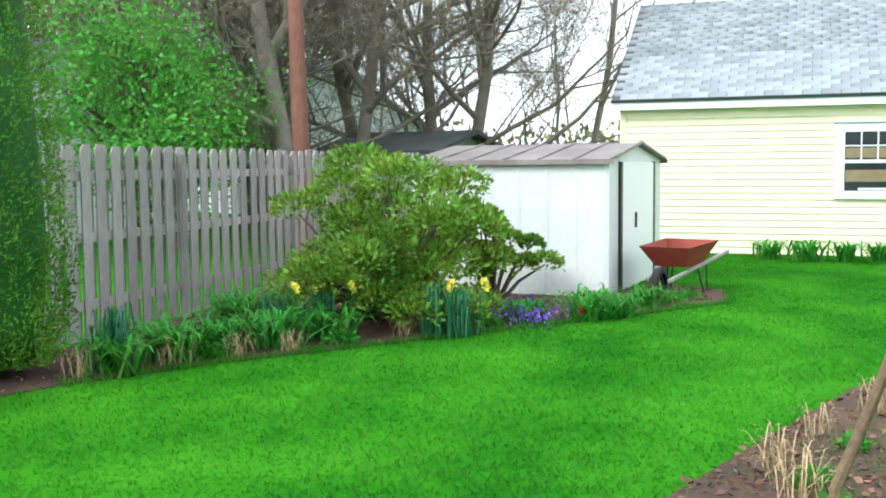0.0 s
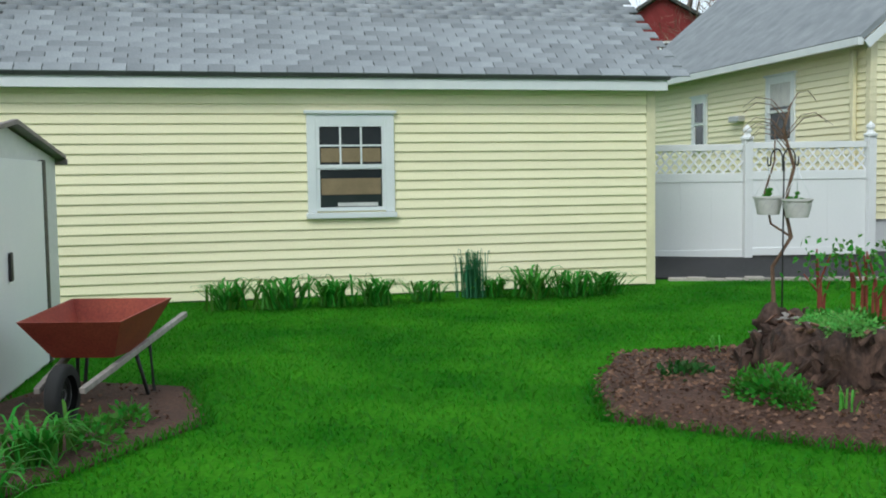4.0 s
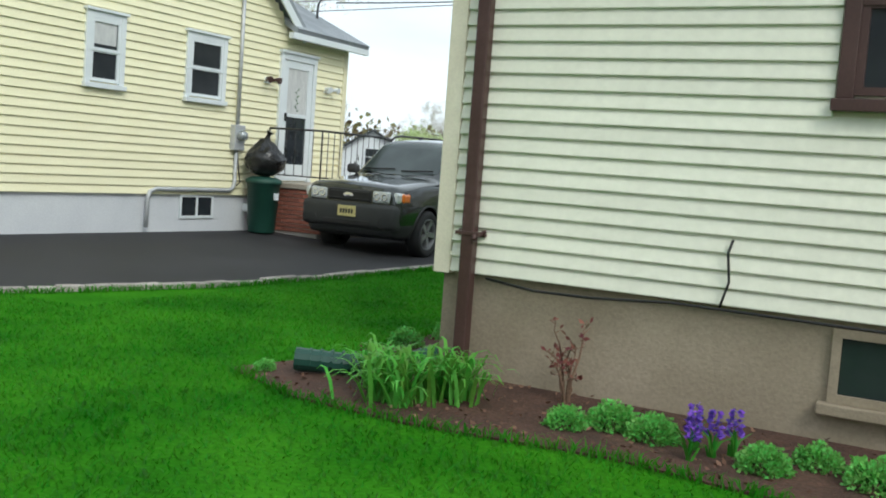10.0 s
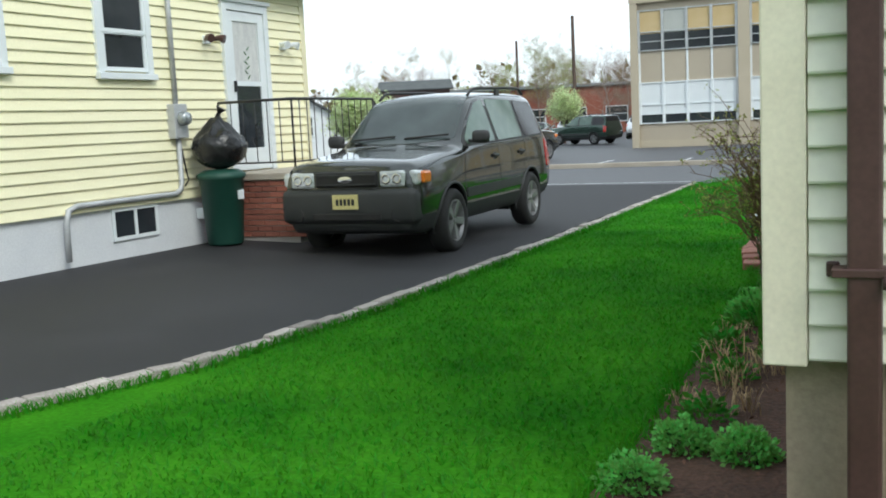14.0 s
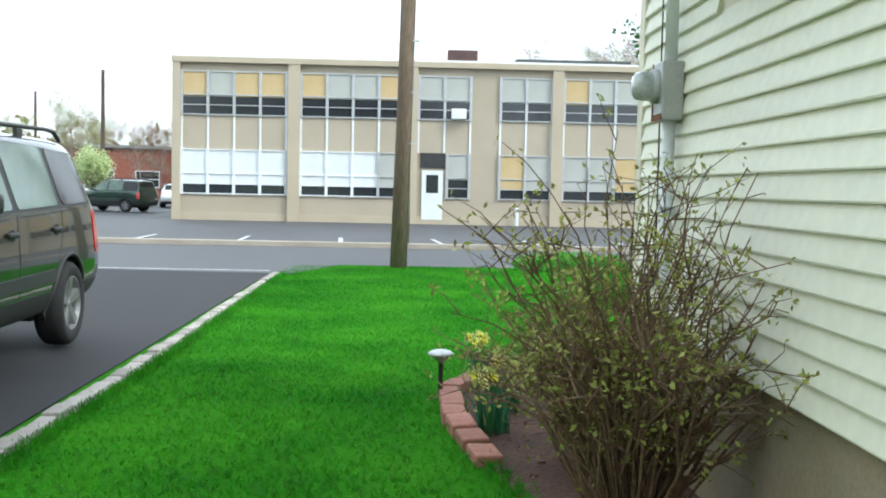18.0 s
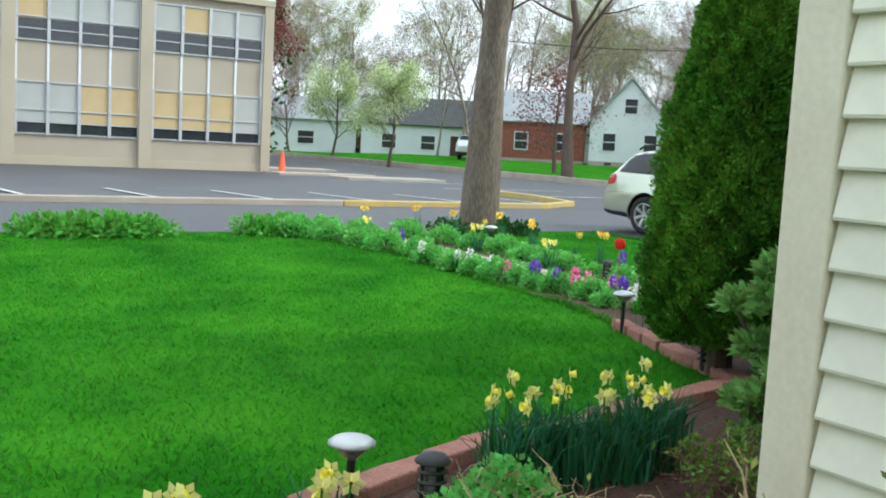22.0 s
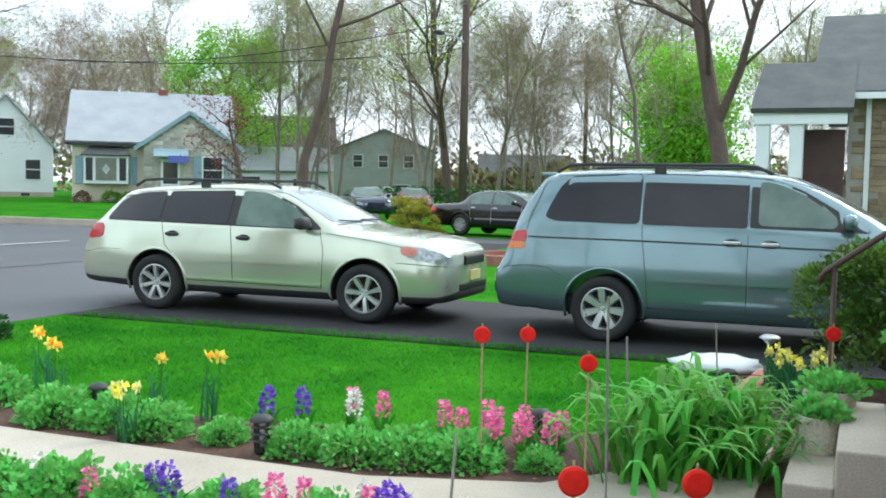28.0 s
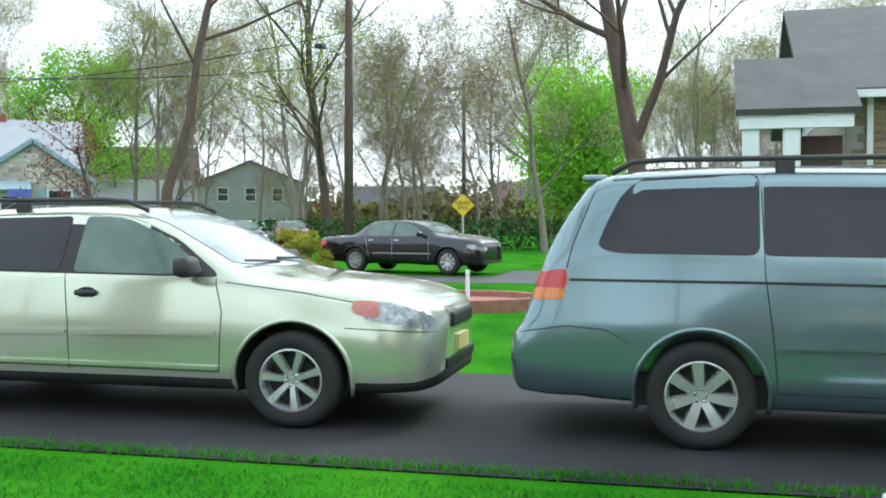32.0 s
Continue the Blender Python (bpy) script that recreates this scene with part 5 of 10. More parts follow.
side_plate(sh, van, "front_door_window", [(0.04, 1.235), (0.76, 1.225)], [(0.04, 1.675), (0.22, 1.64), (0.45, 1.54), (0.76, 1.34)], 0.05, clearglass, 0.006)
screen(sh, van, "windscreen", 1.22, 0.36, 0.2, 0.93, screenglass)
screen(sh, van, "rear_window", -2.21, -2.40, -0.02, 0.9, tintglass)
side_plate(sh, van, "headlight", [(2.02, 0.72), (2.46, 0.66)], [(2.02, 0.88), (2.2, 0.87), (2.46, 0.77)], 0.05, M["lens_c"], 0.006)
side_plate(sh, van, "tail_light", [(-2.52, 1.0), (-2.30, 1.0)], [(-2.52, 1.09), (-2.30, 1.13)], 0.03, M["lens_r"], 0.008, "red upper tail lamp")
side_plate(sh, van, "tail_light", [(-2.53, 0.92), (-2.31, 0.93)], [(-2.53, 1.0), (-2.31, 1.0)], 0.03, M["lens_o"], 0.008, "amber lower tail lamp")
side_plate(sh, van, "side_moulding", [(-0.98, 0.645), (-0.05, 0.645)], [(-0.98, 0.675), (-0.05, 0.675)], 0.01, bluegrey, 0.018, n=10, m=4)
side_plate(sh, van, "side_moulding", [(-0.0, 0.645), (1.0, 0.645)], [(-0.0, 0.675), (1.0, 0.675)], 0.01, bluegrey, 0.018, n=10, m=4)
side_plate(sh, van, "slide_rail", [(-2.28, 1.045), (-1.08, 1.04), (1.2, 1.01)], [(-2.28, 1.062), (-1.08, 1.058), (1.2, 1.026)], 0.0, M["black"], 0.003, n=20, m=3)
for pts in ([(-0.05, 0.36), (-0.05, 0.8), (-0.05, 1.72)], [(1.12, 0.40), (1.15, 0.8), (1.1, 1.18)], [(-1.0, 0.36), (-1.03, 0.7), (-1.08, 1.1), (-1.10, 1.72)], [(-1.0, 0.37), (1.1, 0.37)], [(-2.6, 0.71), (-2.3, 0.76), (-2.05, 0.74), (-1.9, 0.66)], [(-2.3, 1.13), (-2.26, 1.3), (-2.12, 1.66)], [(1.2, 1.1), (2.0, 0.93), (2.4, 0.80)]):
    gap(sh, van, "panel_gap", pts, 0.004, M["black"])
fittings(van, sh, rails=(0.05, -1.95, 0.68, 1.79), mirror=(0.86, 1.215, bluegrey), handles=((0.16, 1.055), (-0.2, 1.06)), glass=M["alu"])
part("spoiler", bx(-2.23, -0.62, 1.69, -2.06, 0.62, 1.735, bev=0.018), bluegrey, van)
part("hub_emblem", bx(2.52, -0.06, 0.66, 2.56, 0.06, 0.72, bev=0.01), M["chrome"], van)

SUV = [
    (2.16, 0.72, 0.38, 0.50, 0.62, 0.84, 0.69, 0.94, 0.60, 0.01), (2.12, 0.81, 0.32, 0.49, 0.64, 0.89, 0.77, 0.985, 0.67, 0.02), (2.02, 0.855, 0.29, 0.48, 0.66, 0.95, 0.81, 1.025, 0.70, 0.025), (1.75, 0.88, 0.28, 0.48, 0.70, 1.0, 0.83, 1.05, 0.70, 0.03),
    (1.30, 0.89, 0.30, 0.48, 0.72, 1.04, 0.85, 1.095, 0.735, 0.03), (0.92, 0.89, 0.30, 0.48, 0.72, 1.07, 0.86, 1.13, 0.745, 0.03), (0.80, 0.89, 0.30, 0.48, 0.72, 1.075, 0.86, 1.20, 0.74, 0.03), (0.55, 0.89, 0.30, 0.48, 0.72, 1.085, 0.86, 1.40, 0.71, 0.03),
    (0.20, 0.89, 0.30, 0.48, 0.72, 1.09, 0.86, 1.635, 0.66, 0.04), (-0.05, 0.89, 0.30, 0.48, 0.72, 1.095, 0.86, 1.68, 0.655, 0.045), (-0.6, 0.89, 0.30, 0.48, 0.72, 1.10, 0.86, 1.695, 0.655, 0.045), (-1.2, 0.89, 0.30, 0.48, 0.72, 1.11, 0.86, 1.69, 0.655, 0.04),
    (-1.85, 0.885, 0.32, 0.48, 0.72, 1.12, 0.85, 1.665, 0.645, 0.035), (-2.02, 0.88, 0.33, 0.48, 0.72, 1.12, 0.84, 1.62, 0.64, 0.03), (-2.12, 0.87, 0.34, 0.48, 0.72, 1.10, 0.83, 1.35, 0.70, 0.02), (-2.20, 0.86, 0.35, 0.50, 0.70, 1.0, 0.82, 1.10, 0.71, 0.02), (-2.26, 0.78, 0.40, 0.52, 0.66, 0.80, 0.74, 0.90, 0.6, 0.01)]
darkgrey = car_paint("dark_grey_paint", (0.034, 0.038, 0.036))
claddingg = mat("grey_cladding", (0.028, 0.030, 0.030), (0.04, 0.042, 0.042), rough=0.6, fine=0.08)
headglass = mat("headlight_glass", (0.50, 0.53, 0.54), (0.68, 0.71, 0.72), scale=18, rough=0.08, coat=0.8, metal=0.25)
suv, sh = car("suv", pose(-5.14, 8.62, 0.018, 0, 0.6, -90.0) @ Matrix.Diagonal((0.98, 1, 1.04, 1)), SUV, darkgrey, claddingg, (1.31, -1.31), 0.345, 0.23, 1.58, 5, "dark grey sport utility vehicle with plastic cladding on the driveway", flare=claddingg, wide=(0.034, 0.050), rim=mat("grey_alloy", (0.20, 0.20, 0.205), (0.28, 0.28, 0.285), rough=0.4, metal=0.5, fine=0.08))
side_plate(sh, suv, "window_surround", [(-2.02, 1.14), (0.80, 1.11)], [(-2.02, 1.45), (-1.95, 1.58), (-0.1, 1.655), (0.15, 1.61), (0.5, 1.40), (0.80, 1.15)], 0.03, M["black"], 0.002, n=40)
side_plate(sh, suv, "rear_quarter_window", [(-1.96, 1.165), (-1.22, 1.155)], [(-1.96, 1.47), (-1.88, 1.57), (-1.22, 1.615)], 0.05, tintglass, 0.006)
side_plate(sh, suv, "rear_door_window", [(-1.12, 1.155), (-0.24, 1.145)], [(-1.12, 1.615), (-0.24, 1.635)], 0.04, clearglass, 0.006)
side_plate(sh, suv, "front_door_window", [(-0.14, 1.145), (0.70, 1.135)], [(-0.14, 1.635), (0.10, 1.595), (0.42, 1.41), (0.70, 1.20)], 0.03, clearglass, 0.006)
screen(sh, suv, "windscreen", 0.90, 0.16, 0.12, 0.94, mat("dark_windscreen_glass", (0.035, 0.045, 0.045), (0.06, 0.075, 0.075), scale=2, rough=0.05, spec=0.5, fine=0.0, coat=0.15))
screen(sh, suv, "rear_window", -2.03, -2.13, -0.02, 0.9, tintglass)
side_plate(sh, suv, "tail_light", [(-2.20, 0.72), (-2.02, 0.72)], [(-2.20, 1.05), (-2.02, 1.10)], 0.05, M["lens_r"], 0.008)
side_plate(sh, suv, "side_moulding", [(-0.93, 0.56), (0.92, 0.56)], [(-0.93, 0.66), (0.92, 0.66)], 0.02, claddingg, 0.016, n=14, m=4)
for pts in ([(-0.18, 0.50), (-0.18, 0.8), (-0.19, 1.12)], [(0.93, 0.50), (0.95, 0.8), (0.86, 1.1)], [(-0.95, 0.55), (-1.05, 0.75), (-1.16, 0.92), (-1.17, 1.13)], [(0.9, 1.07), (1.5, 1.02), (2.0, 0.93)], [(1.95, 0.74), (1.68, 0.74)]):
    gap(sh, suv, "panel_gap", pts, 0.004, M["black"])
fittings(suv, sh, rails=(0.0, -1.8, 0.60, 1.735), mirror=(0.62, 1.13, M["plastic"]), handles=((-1.0, 0.97), (-0.05, 0.97)))
for s in (1, -1):
    hl = part("headlight", bx(1.96, min(s * 0.40, s * 0.70), 0.775, 2.175, max(s * 0.40, s * 0.70), 0.945, bev=0.03), headglass, suv, "clear rectangular headlight")
    for y in (0.48, 0.61):
        bm = bmesh.new()
        lathe(bm, [(0.001, -0.004), (0.03, 0.003), (0.05, 0.010), (0.056, 0.006)], 18, pose(2.172, s * y, 0.86, 0, 90, 0))
        part("reflector", bm, M["chrome"], hl, smooth=True)
    part("headlight", bx(1.88, min(s * 0.68, s * 0.83), 0.785, 2.125, max(s * 0.68, s * 0.83), 0.94, bev=0.035), headglass, suv, "clear headlight corner")
    part("turn_signal", bx(1.84, min(s * 0.80, s * 0.868), 0.80, 2.03, max(s * 0.80, s * 0.868), 0.925, bev=0.025), M["lens_o"], suv)
    bm = bmesh.new()
    lathe(bm, [(0.001, -0.01), (0.055, -0.006), (0.075, 0.012), (0.085, 0.0), (0.085, -0.05)], 18, pose(2.20, s * 0.62, 0.50, 0, 90, s * 10))
    part("fog_lamp", bm, M["black"], suv, smooth=True)
    part("wiper", tube(bmesh.new(), [(0.83, s * 0.35 - 0.28, sh.top(0.83, 0.4) + 0.03), (0.80, s * 0.35 + 0.28, sh.top(0.80, 0.4) + 0.035)], 0.011, 5), M["black"], suv)
part("bumper", bx(1.93, -0.83, 0.40, 2.215, 0.83, 0.765, bev=0.07), claddingg, suv, "grey plastic front bumper", smooth=True)
part("grille", bx(2.08, -0.385, 0.775, 2.19, 0.385, 0.945, bev=0.03), M["black"], suv)
for zz in (0.81, 0.905):
    part("grille_bar", bx(2.185, -0.36, zz - 0.008, 2.197, 0.36, zz + 0.008, bev=0.003), claddingg, suv)
bm = bmesh.new()
lathe(bm, [(0.001, 0.012), (0.05, 0.008), (0.055, -0.01)], 20, pose(2.196, 0, 0.862, 0, 90, 0) @ Matrix.Diagonal((0.7, 1.7, 1, 1)))
part("badge", bm, M["chrome"], suv, "plain oval badge")
pl = part("number_plate", bx(2.21, -0.155, 0.56, 2.232, 0.155, 0.71), M["yellow"], suv, "yellow number plate with plain dark bars")
for k in range(5):
    part("plate_bar", bx(2.2325, -0.11 + k * 0.048, 0.60, 2.2355, -0.078 + k * 0.048, 0.665), M["black"], pl)
part("bumper_slot", bx(2.17, -0.42, 0.44, 2.222, 0.42, 0.515, bev=0.01), M["black"], suv)
# ---- windows, doors and fittings of the houses ----
window("window_1", wall_frame((GX + 0.004, -7.71, 1.07), (1, 0)), 0.86, 1.08, "white six-over-one garage window with dark panes", muntins=3, casing=0.11)
# thin panels added over the panes; their tan and white stand for reflections
gpanels = thing("cardboard_boxes", wall_frame((GX + 0.004, -7.71, 1.07), (1, 0)), "tan cardboard boxes behind the garage window", "box")
tanpane = mat("cardboard", (0.20, 0.15, 0.085), (0.27, 0.205, 0.12), scale=5, rough=0.8, fine=0.1)
part("box_front", bx(0.06, 0.0155, 0.20, 0.80, 0.019, 0.40), tanpane, gpanels)
part("box_front", bx(0.06, 0.0235, 0.60, 0.80, 0.027, 0.77), tanpane, gpanels)
part("box_flap", bx(0.10, 0.0155, 0.055, 0.60, 0.0185, 0.10), M["curtain"], gpanels)
for k, (y1, y0, z0, z1) in enumerate(((4.22, 3.53, 2.2, 3.03), (6.30, 5.42, 2.18, 3.03))):
    window("window_%d" % (k + 2), wall_frame((NX + 0.004, y1 - 0.09, z0), (1, 0)), y1 - y0 - 0.18, z1 - z0, "white double-hung window in yellow siding", casing=0.09, upper=M["curtain"] if k == 0 else None)
window("window_4", wall_frame((NX + 0.004, 4.65, 4.48), (1, 0)), 0.65, 0.95, "white attic window in the yellow gable", casing=0.09)
window("window_5", wall_frame((-9.70, 0.496, 2.05), (0, -1)), 0.80, 1.12, "white double-hung window with a drawn shade", casing=0.09, upper=M["curtain"])
window("window_6", wall_frame((-13.05, 0.496, 2.05), (0, -1)), 0.5, 0.98, "white double-hung window with dark panes", casing=0.09)

# side door of the yellow house
nd = thing("door_1", wall_frame((NX + 0.004, 8.55, 0.95), (1, 0)), "white glazed storm door with a plant sticker", "door", "", "structure")
bm = bmesh.new()
box(bm, -0.09, 0.0, 0.0, 0.0, 0.06, 2.15, bev=0.005)
box(bm, 0.82, 0.0, 0.0, 0.91, 0.06, 2.15, bev=0.005)
box(bm, 0.0, 0.0, 2.05, 0.82, 0.058, 2.15)
box(bm, -0.12, 0.0, 2.151, 0.94, 0.09, 2.20, bev=0.005)
part("door_frame", bm, M["white"], nd)
bm = bmesh.new()
for a in ((0.01, 0.0, 0.02, 0.13, 0.04, 2.04), (0.69, 0.0, 0.02, 0.81, 0.04, 2.04), (0.13, 0.0, 0.02, 0.69, 0.038, 0.30), (0.13, 0.0, 1.92, 0.69, 0.038, 2.04), (0.13, 0.0, 1.10, 0.69, 0.038, 1.16)):
    box(bm, *a)
leafd = part("door_leaf", bm, M["white"], nd)
part("pane", bx(0.13, 0.012, 0.30, 0.69, 0.02, 1.10), M["glass"], leafd)
part("pane", bx(0.13, 0.012, 1.16, 0.69, 0.02, 1.92), M["curtain"], leafd)
bm = bmesh.new()
for k in range(7):
    tube(bm, [(0.40 + 0.012 * (k % 3 - 1), 0.024, 1.2 + 0.06 * k), (0.40 + (0.05 if k % 2 else -0.05), 0.024, 1.24 + 0.06 * k)], 0.007, 5)
part("plant_sticker", bm, M["leafdk"], leafd)
part("door_handle", bx(0.72, 0.04, 1.02, 0.745, 0.085, 1.16, bev=0.008), M["black"], leafd)

for y, kind in ((7.32, "lamp"), (9.0, "lamp")):
    lm = thing("wall_lamp", wall_frame((NX + 0.01, y, 2.6), (1, 0)), "small brown and white floodlight on the yellow siding", "wall lamp", "wall lamps")
    part("base", bx(-0.06, 0, -0.05, 0.06, 0.05, 0.05, bev=0.01), M["white"], lm)
    bm = bmesh.new()
    for s in (-1, 1):
        tube(bm, [(s * 0.05, 0.05, 0), (s * 0.11, 0.13, 0.02), (s * 0.13, 0.2, 0.0)], [0.02, 0.035, 0.055], 10)
    part("lamp_head", bm, M["brown"] if y < 8 else M["white"], lm)
lm = thing("wall_lamp", wall_frame((-11.6, 0.49, 2.55), (0, -1)), "small grey floodlight on the back wall", "wall lamp", "wall lamps")
part("lamp_head", bx(-0.2, 0.0, -0.06, 0.2, 0.16, 0.06, bev=0.02), M["alu"], lm)

# electric meter, conduit and pipes of the yellow house
em = thing("electric_meter", wall_frame((NX + 0.004, 6.62, 1.62), (1, 0)), "grey electric meter with conduit on yellow siding", "electric meter")
part("meter_box", bx(-0.12, 0, -0.2, 0.12, 0.12, 0.2, bev=0.012), M["galv"], em)
bm = bmesh.new()
lathe(bm, [(0.085, 0.0), (0.085, 0.06), (0.07, 0.1), (0.001, 0.11)], 18, pose(0, 0.12, 0.03, -90, 0, 0))
part("meter_dial", bm, M["lens_c"], em, smooth=True)
bar(em, "conduit", [(0, 0.05, 0.2), (0, 0.05, 2.4)], 0.032, M["galv"], n=10)
bar(em, "conduit", [(0, 0.05, -0.2), (0.0, 0.05, -0.72), (0.03, 0.05, -0.80), (0.12, 0.05, -0.84), (1.7, 0.05, -0.84), (1.82, 0.05, -0.88), (1.86, 0.05, -1.0), (1.87, 0.05, -1.40)], 0.032, M["galv"], n=10)
bar(em, "cable", [(-0.05, 0.03, -0.2), (-0.12, 0.03, -0.55), (-0.16, 0.03, -0.7), (-0.08, 0.03, -0.76)], 0.009, M["black"])
bw = thing("basement_window_1", wall_frame((NX - 0.016, 6.22, 0.34), (1, 0)), "small white two-pane basement window in grey foundation", "window", "", "structure")
bm = bmesh.new()
for a in ((0, 0, 0, 0.74, 0.02, 0.04), (0, 0, 0.32, 0.74, 0.02, 0.36), (0, 0, 0.04, 0.04, 0.02, 0.32), (0.70, 0, 0.04, 0.74, 0.02, 0.32), (0.35, 0, 0.04, 0.39, 0.02, 0.32)):
    box(bm, *a)
part("window_frame", bm, M["white"], bw)
part("pane", bx(0.04, 0.0, 0.04, 0.35, 0.008, 0.32), M["glass"], bw)
part("pane", bx(0.39, 0.0, 0.04, 0.70, 0.008, 0.32), M["glass"], bw)
for y, z in ((7.0, 0.5), (1.4, 0.62), (1.0, 0.62)):
    vt = thing("dryer_vent", wall_frame((NX - 0.016, y, z), (1, 0)), "small white vent hood on the grey foundation", "vent", "wall vents")
    part("hood", bx(-0.07, 0, -0.06, 0.07, 0.11, 0.07, bev=0.015), M["white"], vt)
    part("flap", bx(-0.06, 0.112, -0.05, 0.06, 0.118, 0.03), M["alu"], vt)
ds = thing("downspout", wall_frame((NX - 0.35, 0.49, 0), (0, -1)), "yellow-white downspout at the house corner", "downspout")
part("pipe", bx(-0.045, 0.03, 0.3, 0.045, 0.1, 3.45, bev=0.01), M["trim_y"], ds)

# satellite dish
sd = thing("satellite_dish", pose(-7.9, 9.15, 3.80), "grey satellite dish on the low roof", "satellite dish")
bar(sd, "mast", [(0, 0, 0.0), (0.02, 0.0, 0.35), (0.12, 0.1, 0.62)], 0.022, M["plastic"])
bm = bmesh.new()
lathe(bm, [(0.001, 0.0), (0.15, 0.015), (0.3, 0.07), (0.31, 0.072)], 24, pose(0.12, 0.12, 0.80, 70, 0, 140))
part("dish", bm, M["alu"], sd, smooth=True)
bar(sd, "feed_arm", [(0.12, 0.1, 0.55), (0.35, -0.25, 0.62)], 0.014, M["plastic"])

# brick stoop with iron rail, bin and bag
st = thing("brick_stoop", pose(NX, 7.45, 0.16), "red brick stoop with a black iron railing", "stoop")
part("core", bx(0.02, 0.0, -0.1, 1.12, 2.1, 0.70), M["mortar"], st)
part("slab", bx(0.0, -0.04, 0.70, 1.17, 2.14, 0.79, bev=0.012), M["concrete"], st)
bmesh_brick = mesh_of(bx(-0.1, -0.01, -0.029, 0.1, 0.012, 0.029, bev=0.004), M["brick"])
for r in range(10):
    for k in range(6):
        part("brick", bmesh_brick, None, st, at=pose(0.10 + 0.207 * k - (0.1 if r % 2 else 0), -0.004, 0.03 + r * 0.07) if k or not r % 2 else pose(0.10, -0.004, 0.03 + r * 0.07))
    for k in range(10):
        part("brick", bmesh_brick, None, st, at=pose(1.124, 0.11 + 0.207 * k + (0.05 if r % 2 else 0), 0.03 + r * 0.07, 0, 0, 90))
for k in range(3):
    part("step", bx(0.1, 2.14 + 0.28 * k, -0.1, 1.1, 2.42 + 0.28 * k, 0.55 - 0.2 * k, bev=0.01), M["brick"], st)


def railing(parent, p, q, h, n, name="railing"):
    """Iron rail from p to q with n balusters and a scroll panel."""
    p, q = Vector(p), Vector(q)
    up = Vector((0, 0, h))
    bar(parent, "handrail", [p + up, q + up], 0.018, M["black"], n=8)
    bar(parent, "bottom_rail", [p + up * 0.14, q + up * 0.14], 0.011, M["black"])
    for k in range(n + 1):
        a = p.lerp(q, k / n)
        bar(parent, "baluster", [a + up * (0 if k in (0, n) else 0.14), a + up], 0.014 if k in (0, n) else 0.007, M["black"], n=6)
    mid = p.lerp(q, 0.5)
    d = (q - p).normalized()
    for s in (1, -1):
        pts = [mid + d * s * (0.035 + 0.03 * math.cos(a)) + up * (0.5 + 0.10 * math.sin(a * 0.5) * s + 0.04 * math.sin(a)) for a in [i * 0.5 for i in range(13)]]
        bar(parent, "scroll", pts, 0.006, M["black"], n=5)


railing(st, (1.1, 0.02, 0.79), (1.1, 2.08, 0.79), 0.88, 12)
railing(st, (0.03, 0.02, 0.79), (1.1, 0.02, 0.79), 0.88, 6)
railing(st, (1.1, 2.1, 0.79), (1.1, 2.95, 0.05), 0.85, 4)
tb = thing("trash_can", pose(NX + 0.36, 6.98, 0.13) @ Matrix.Diagonal((1.0, 1.0, 1.08, 1)), "green plastic trash can by the brick stoop", "trash can")
bm = bmesh.new()
lathe(bm, [(0.001, 0), (0.20, 0.0), (0.215, 0.02), (0.265, 0.72), (0.285, 0.73), (0.285, 0.76), (0.262, 0.765), (0.24, 0.7)], 20)
part("body", bm, M["bin"], tb, smooth=True)
bm = bmesh.new()
lathe(bm, [(0.292, 0.75), (0.292, 0.785), (0.2, 0.83), (0.001, 0.84)], 20)
part("lid", bm, M["bin"], tb, smooth=True)
part("logo_patch", bx(0.255, -0.05, 0.5, 0.275, 0.05, 0.6), M["white"], tb)
bag = thing("garbage_bag", pose(NX + 0.37, 6.98, 1.03) @ Matrix.Diagonal((0.95, 1.0, 0.98, 1)), "shiny black garbage bag tied on the can", "garbage bag")
bm = bmesh.new()
bmesh.ops.create_icosphere(bm, subdivisions=4, radius=1.0)
for v in bm.verts:
    c = v.co.copy()
    k = 1 + 0.10 * noise.noise(c * 3.0) + 0.05 * noise.noise(c * 8)
    top = max(0.0, c.z)
    v.co = Vector((c.x * 0.34 * (1 - 0.75 * top ** 3), c.y * 0.34 * (1 - 0.75 * top ** 3), 0.27 + c.z * 0.27 + 0.12 * top ** 4)) * k
    v.co.z = max(v.co.z, 0.0)
part("bag", bm, M["bag"], bag, smooth=True)
bm = bmesh.new()
tube(bm, [(0, 0, 0.55), (0.01, 0, 0.66), (0.05, 0.02, 0.74)], [0.05, 0.03, 0.07], 8)
part("knot", bm, M["bag"], bag)

# ---- white vinyl fence and gate ----
vf = thing("vinyl_fence", pose(0, 0, 0), "white vinyl privacy fence with lattice top", "fence")
fp = [Vector((-6.95, 0.12, 0.16)), Vector((-7.35, -1.75, 0.13)), Vector((-7.68, -3.3, 0.11))]
for k, p in enumerate(fp):
    bm = bmesh.new()
    box(bm, p.x - 0.065, p.y - 0.065, p.z, p.x + 0.065, p.y + 0.065, p.z + 1.86)
    post = part("post", bm, M["vinyl"], vf)
    bm = bmesh.new()
    lathe(bm, [(0.105, 1.86), (0.105, 1.89), (0.06, 1.92), (0.045, 1.95), (0.07, 1.99), (0.06, 2.03), (0.001, 2.09)], 8, pose(p.x, p.y, p.z, 0, 0, 22.5))
    part("finial", bm, M["vinyl"], post)
for a, b in zip(fp, fp[1:]):
    d = b - a
    L = Vector((d.x, d.y, 0)).length
    mm = pose(a.x, a.y, (a.z + b.z) / 2, 0, 0, math.degrees(math.atan2(d.y, d.x)))
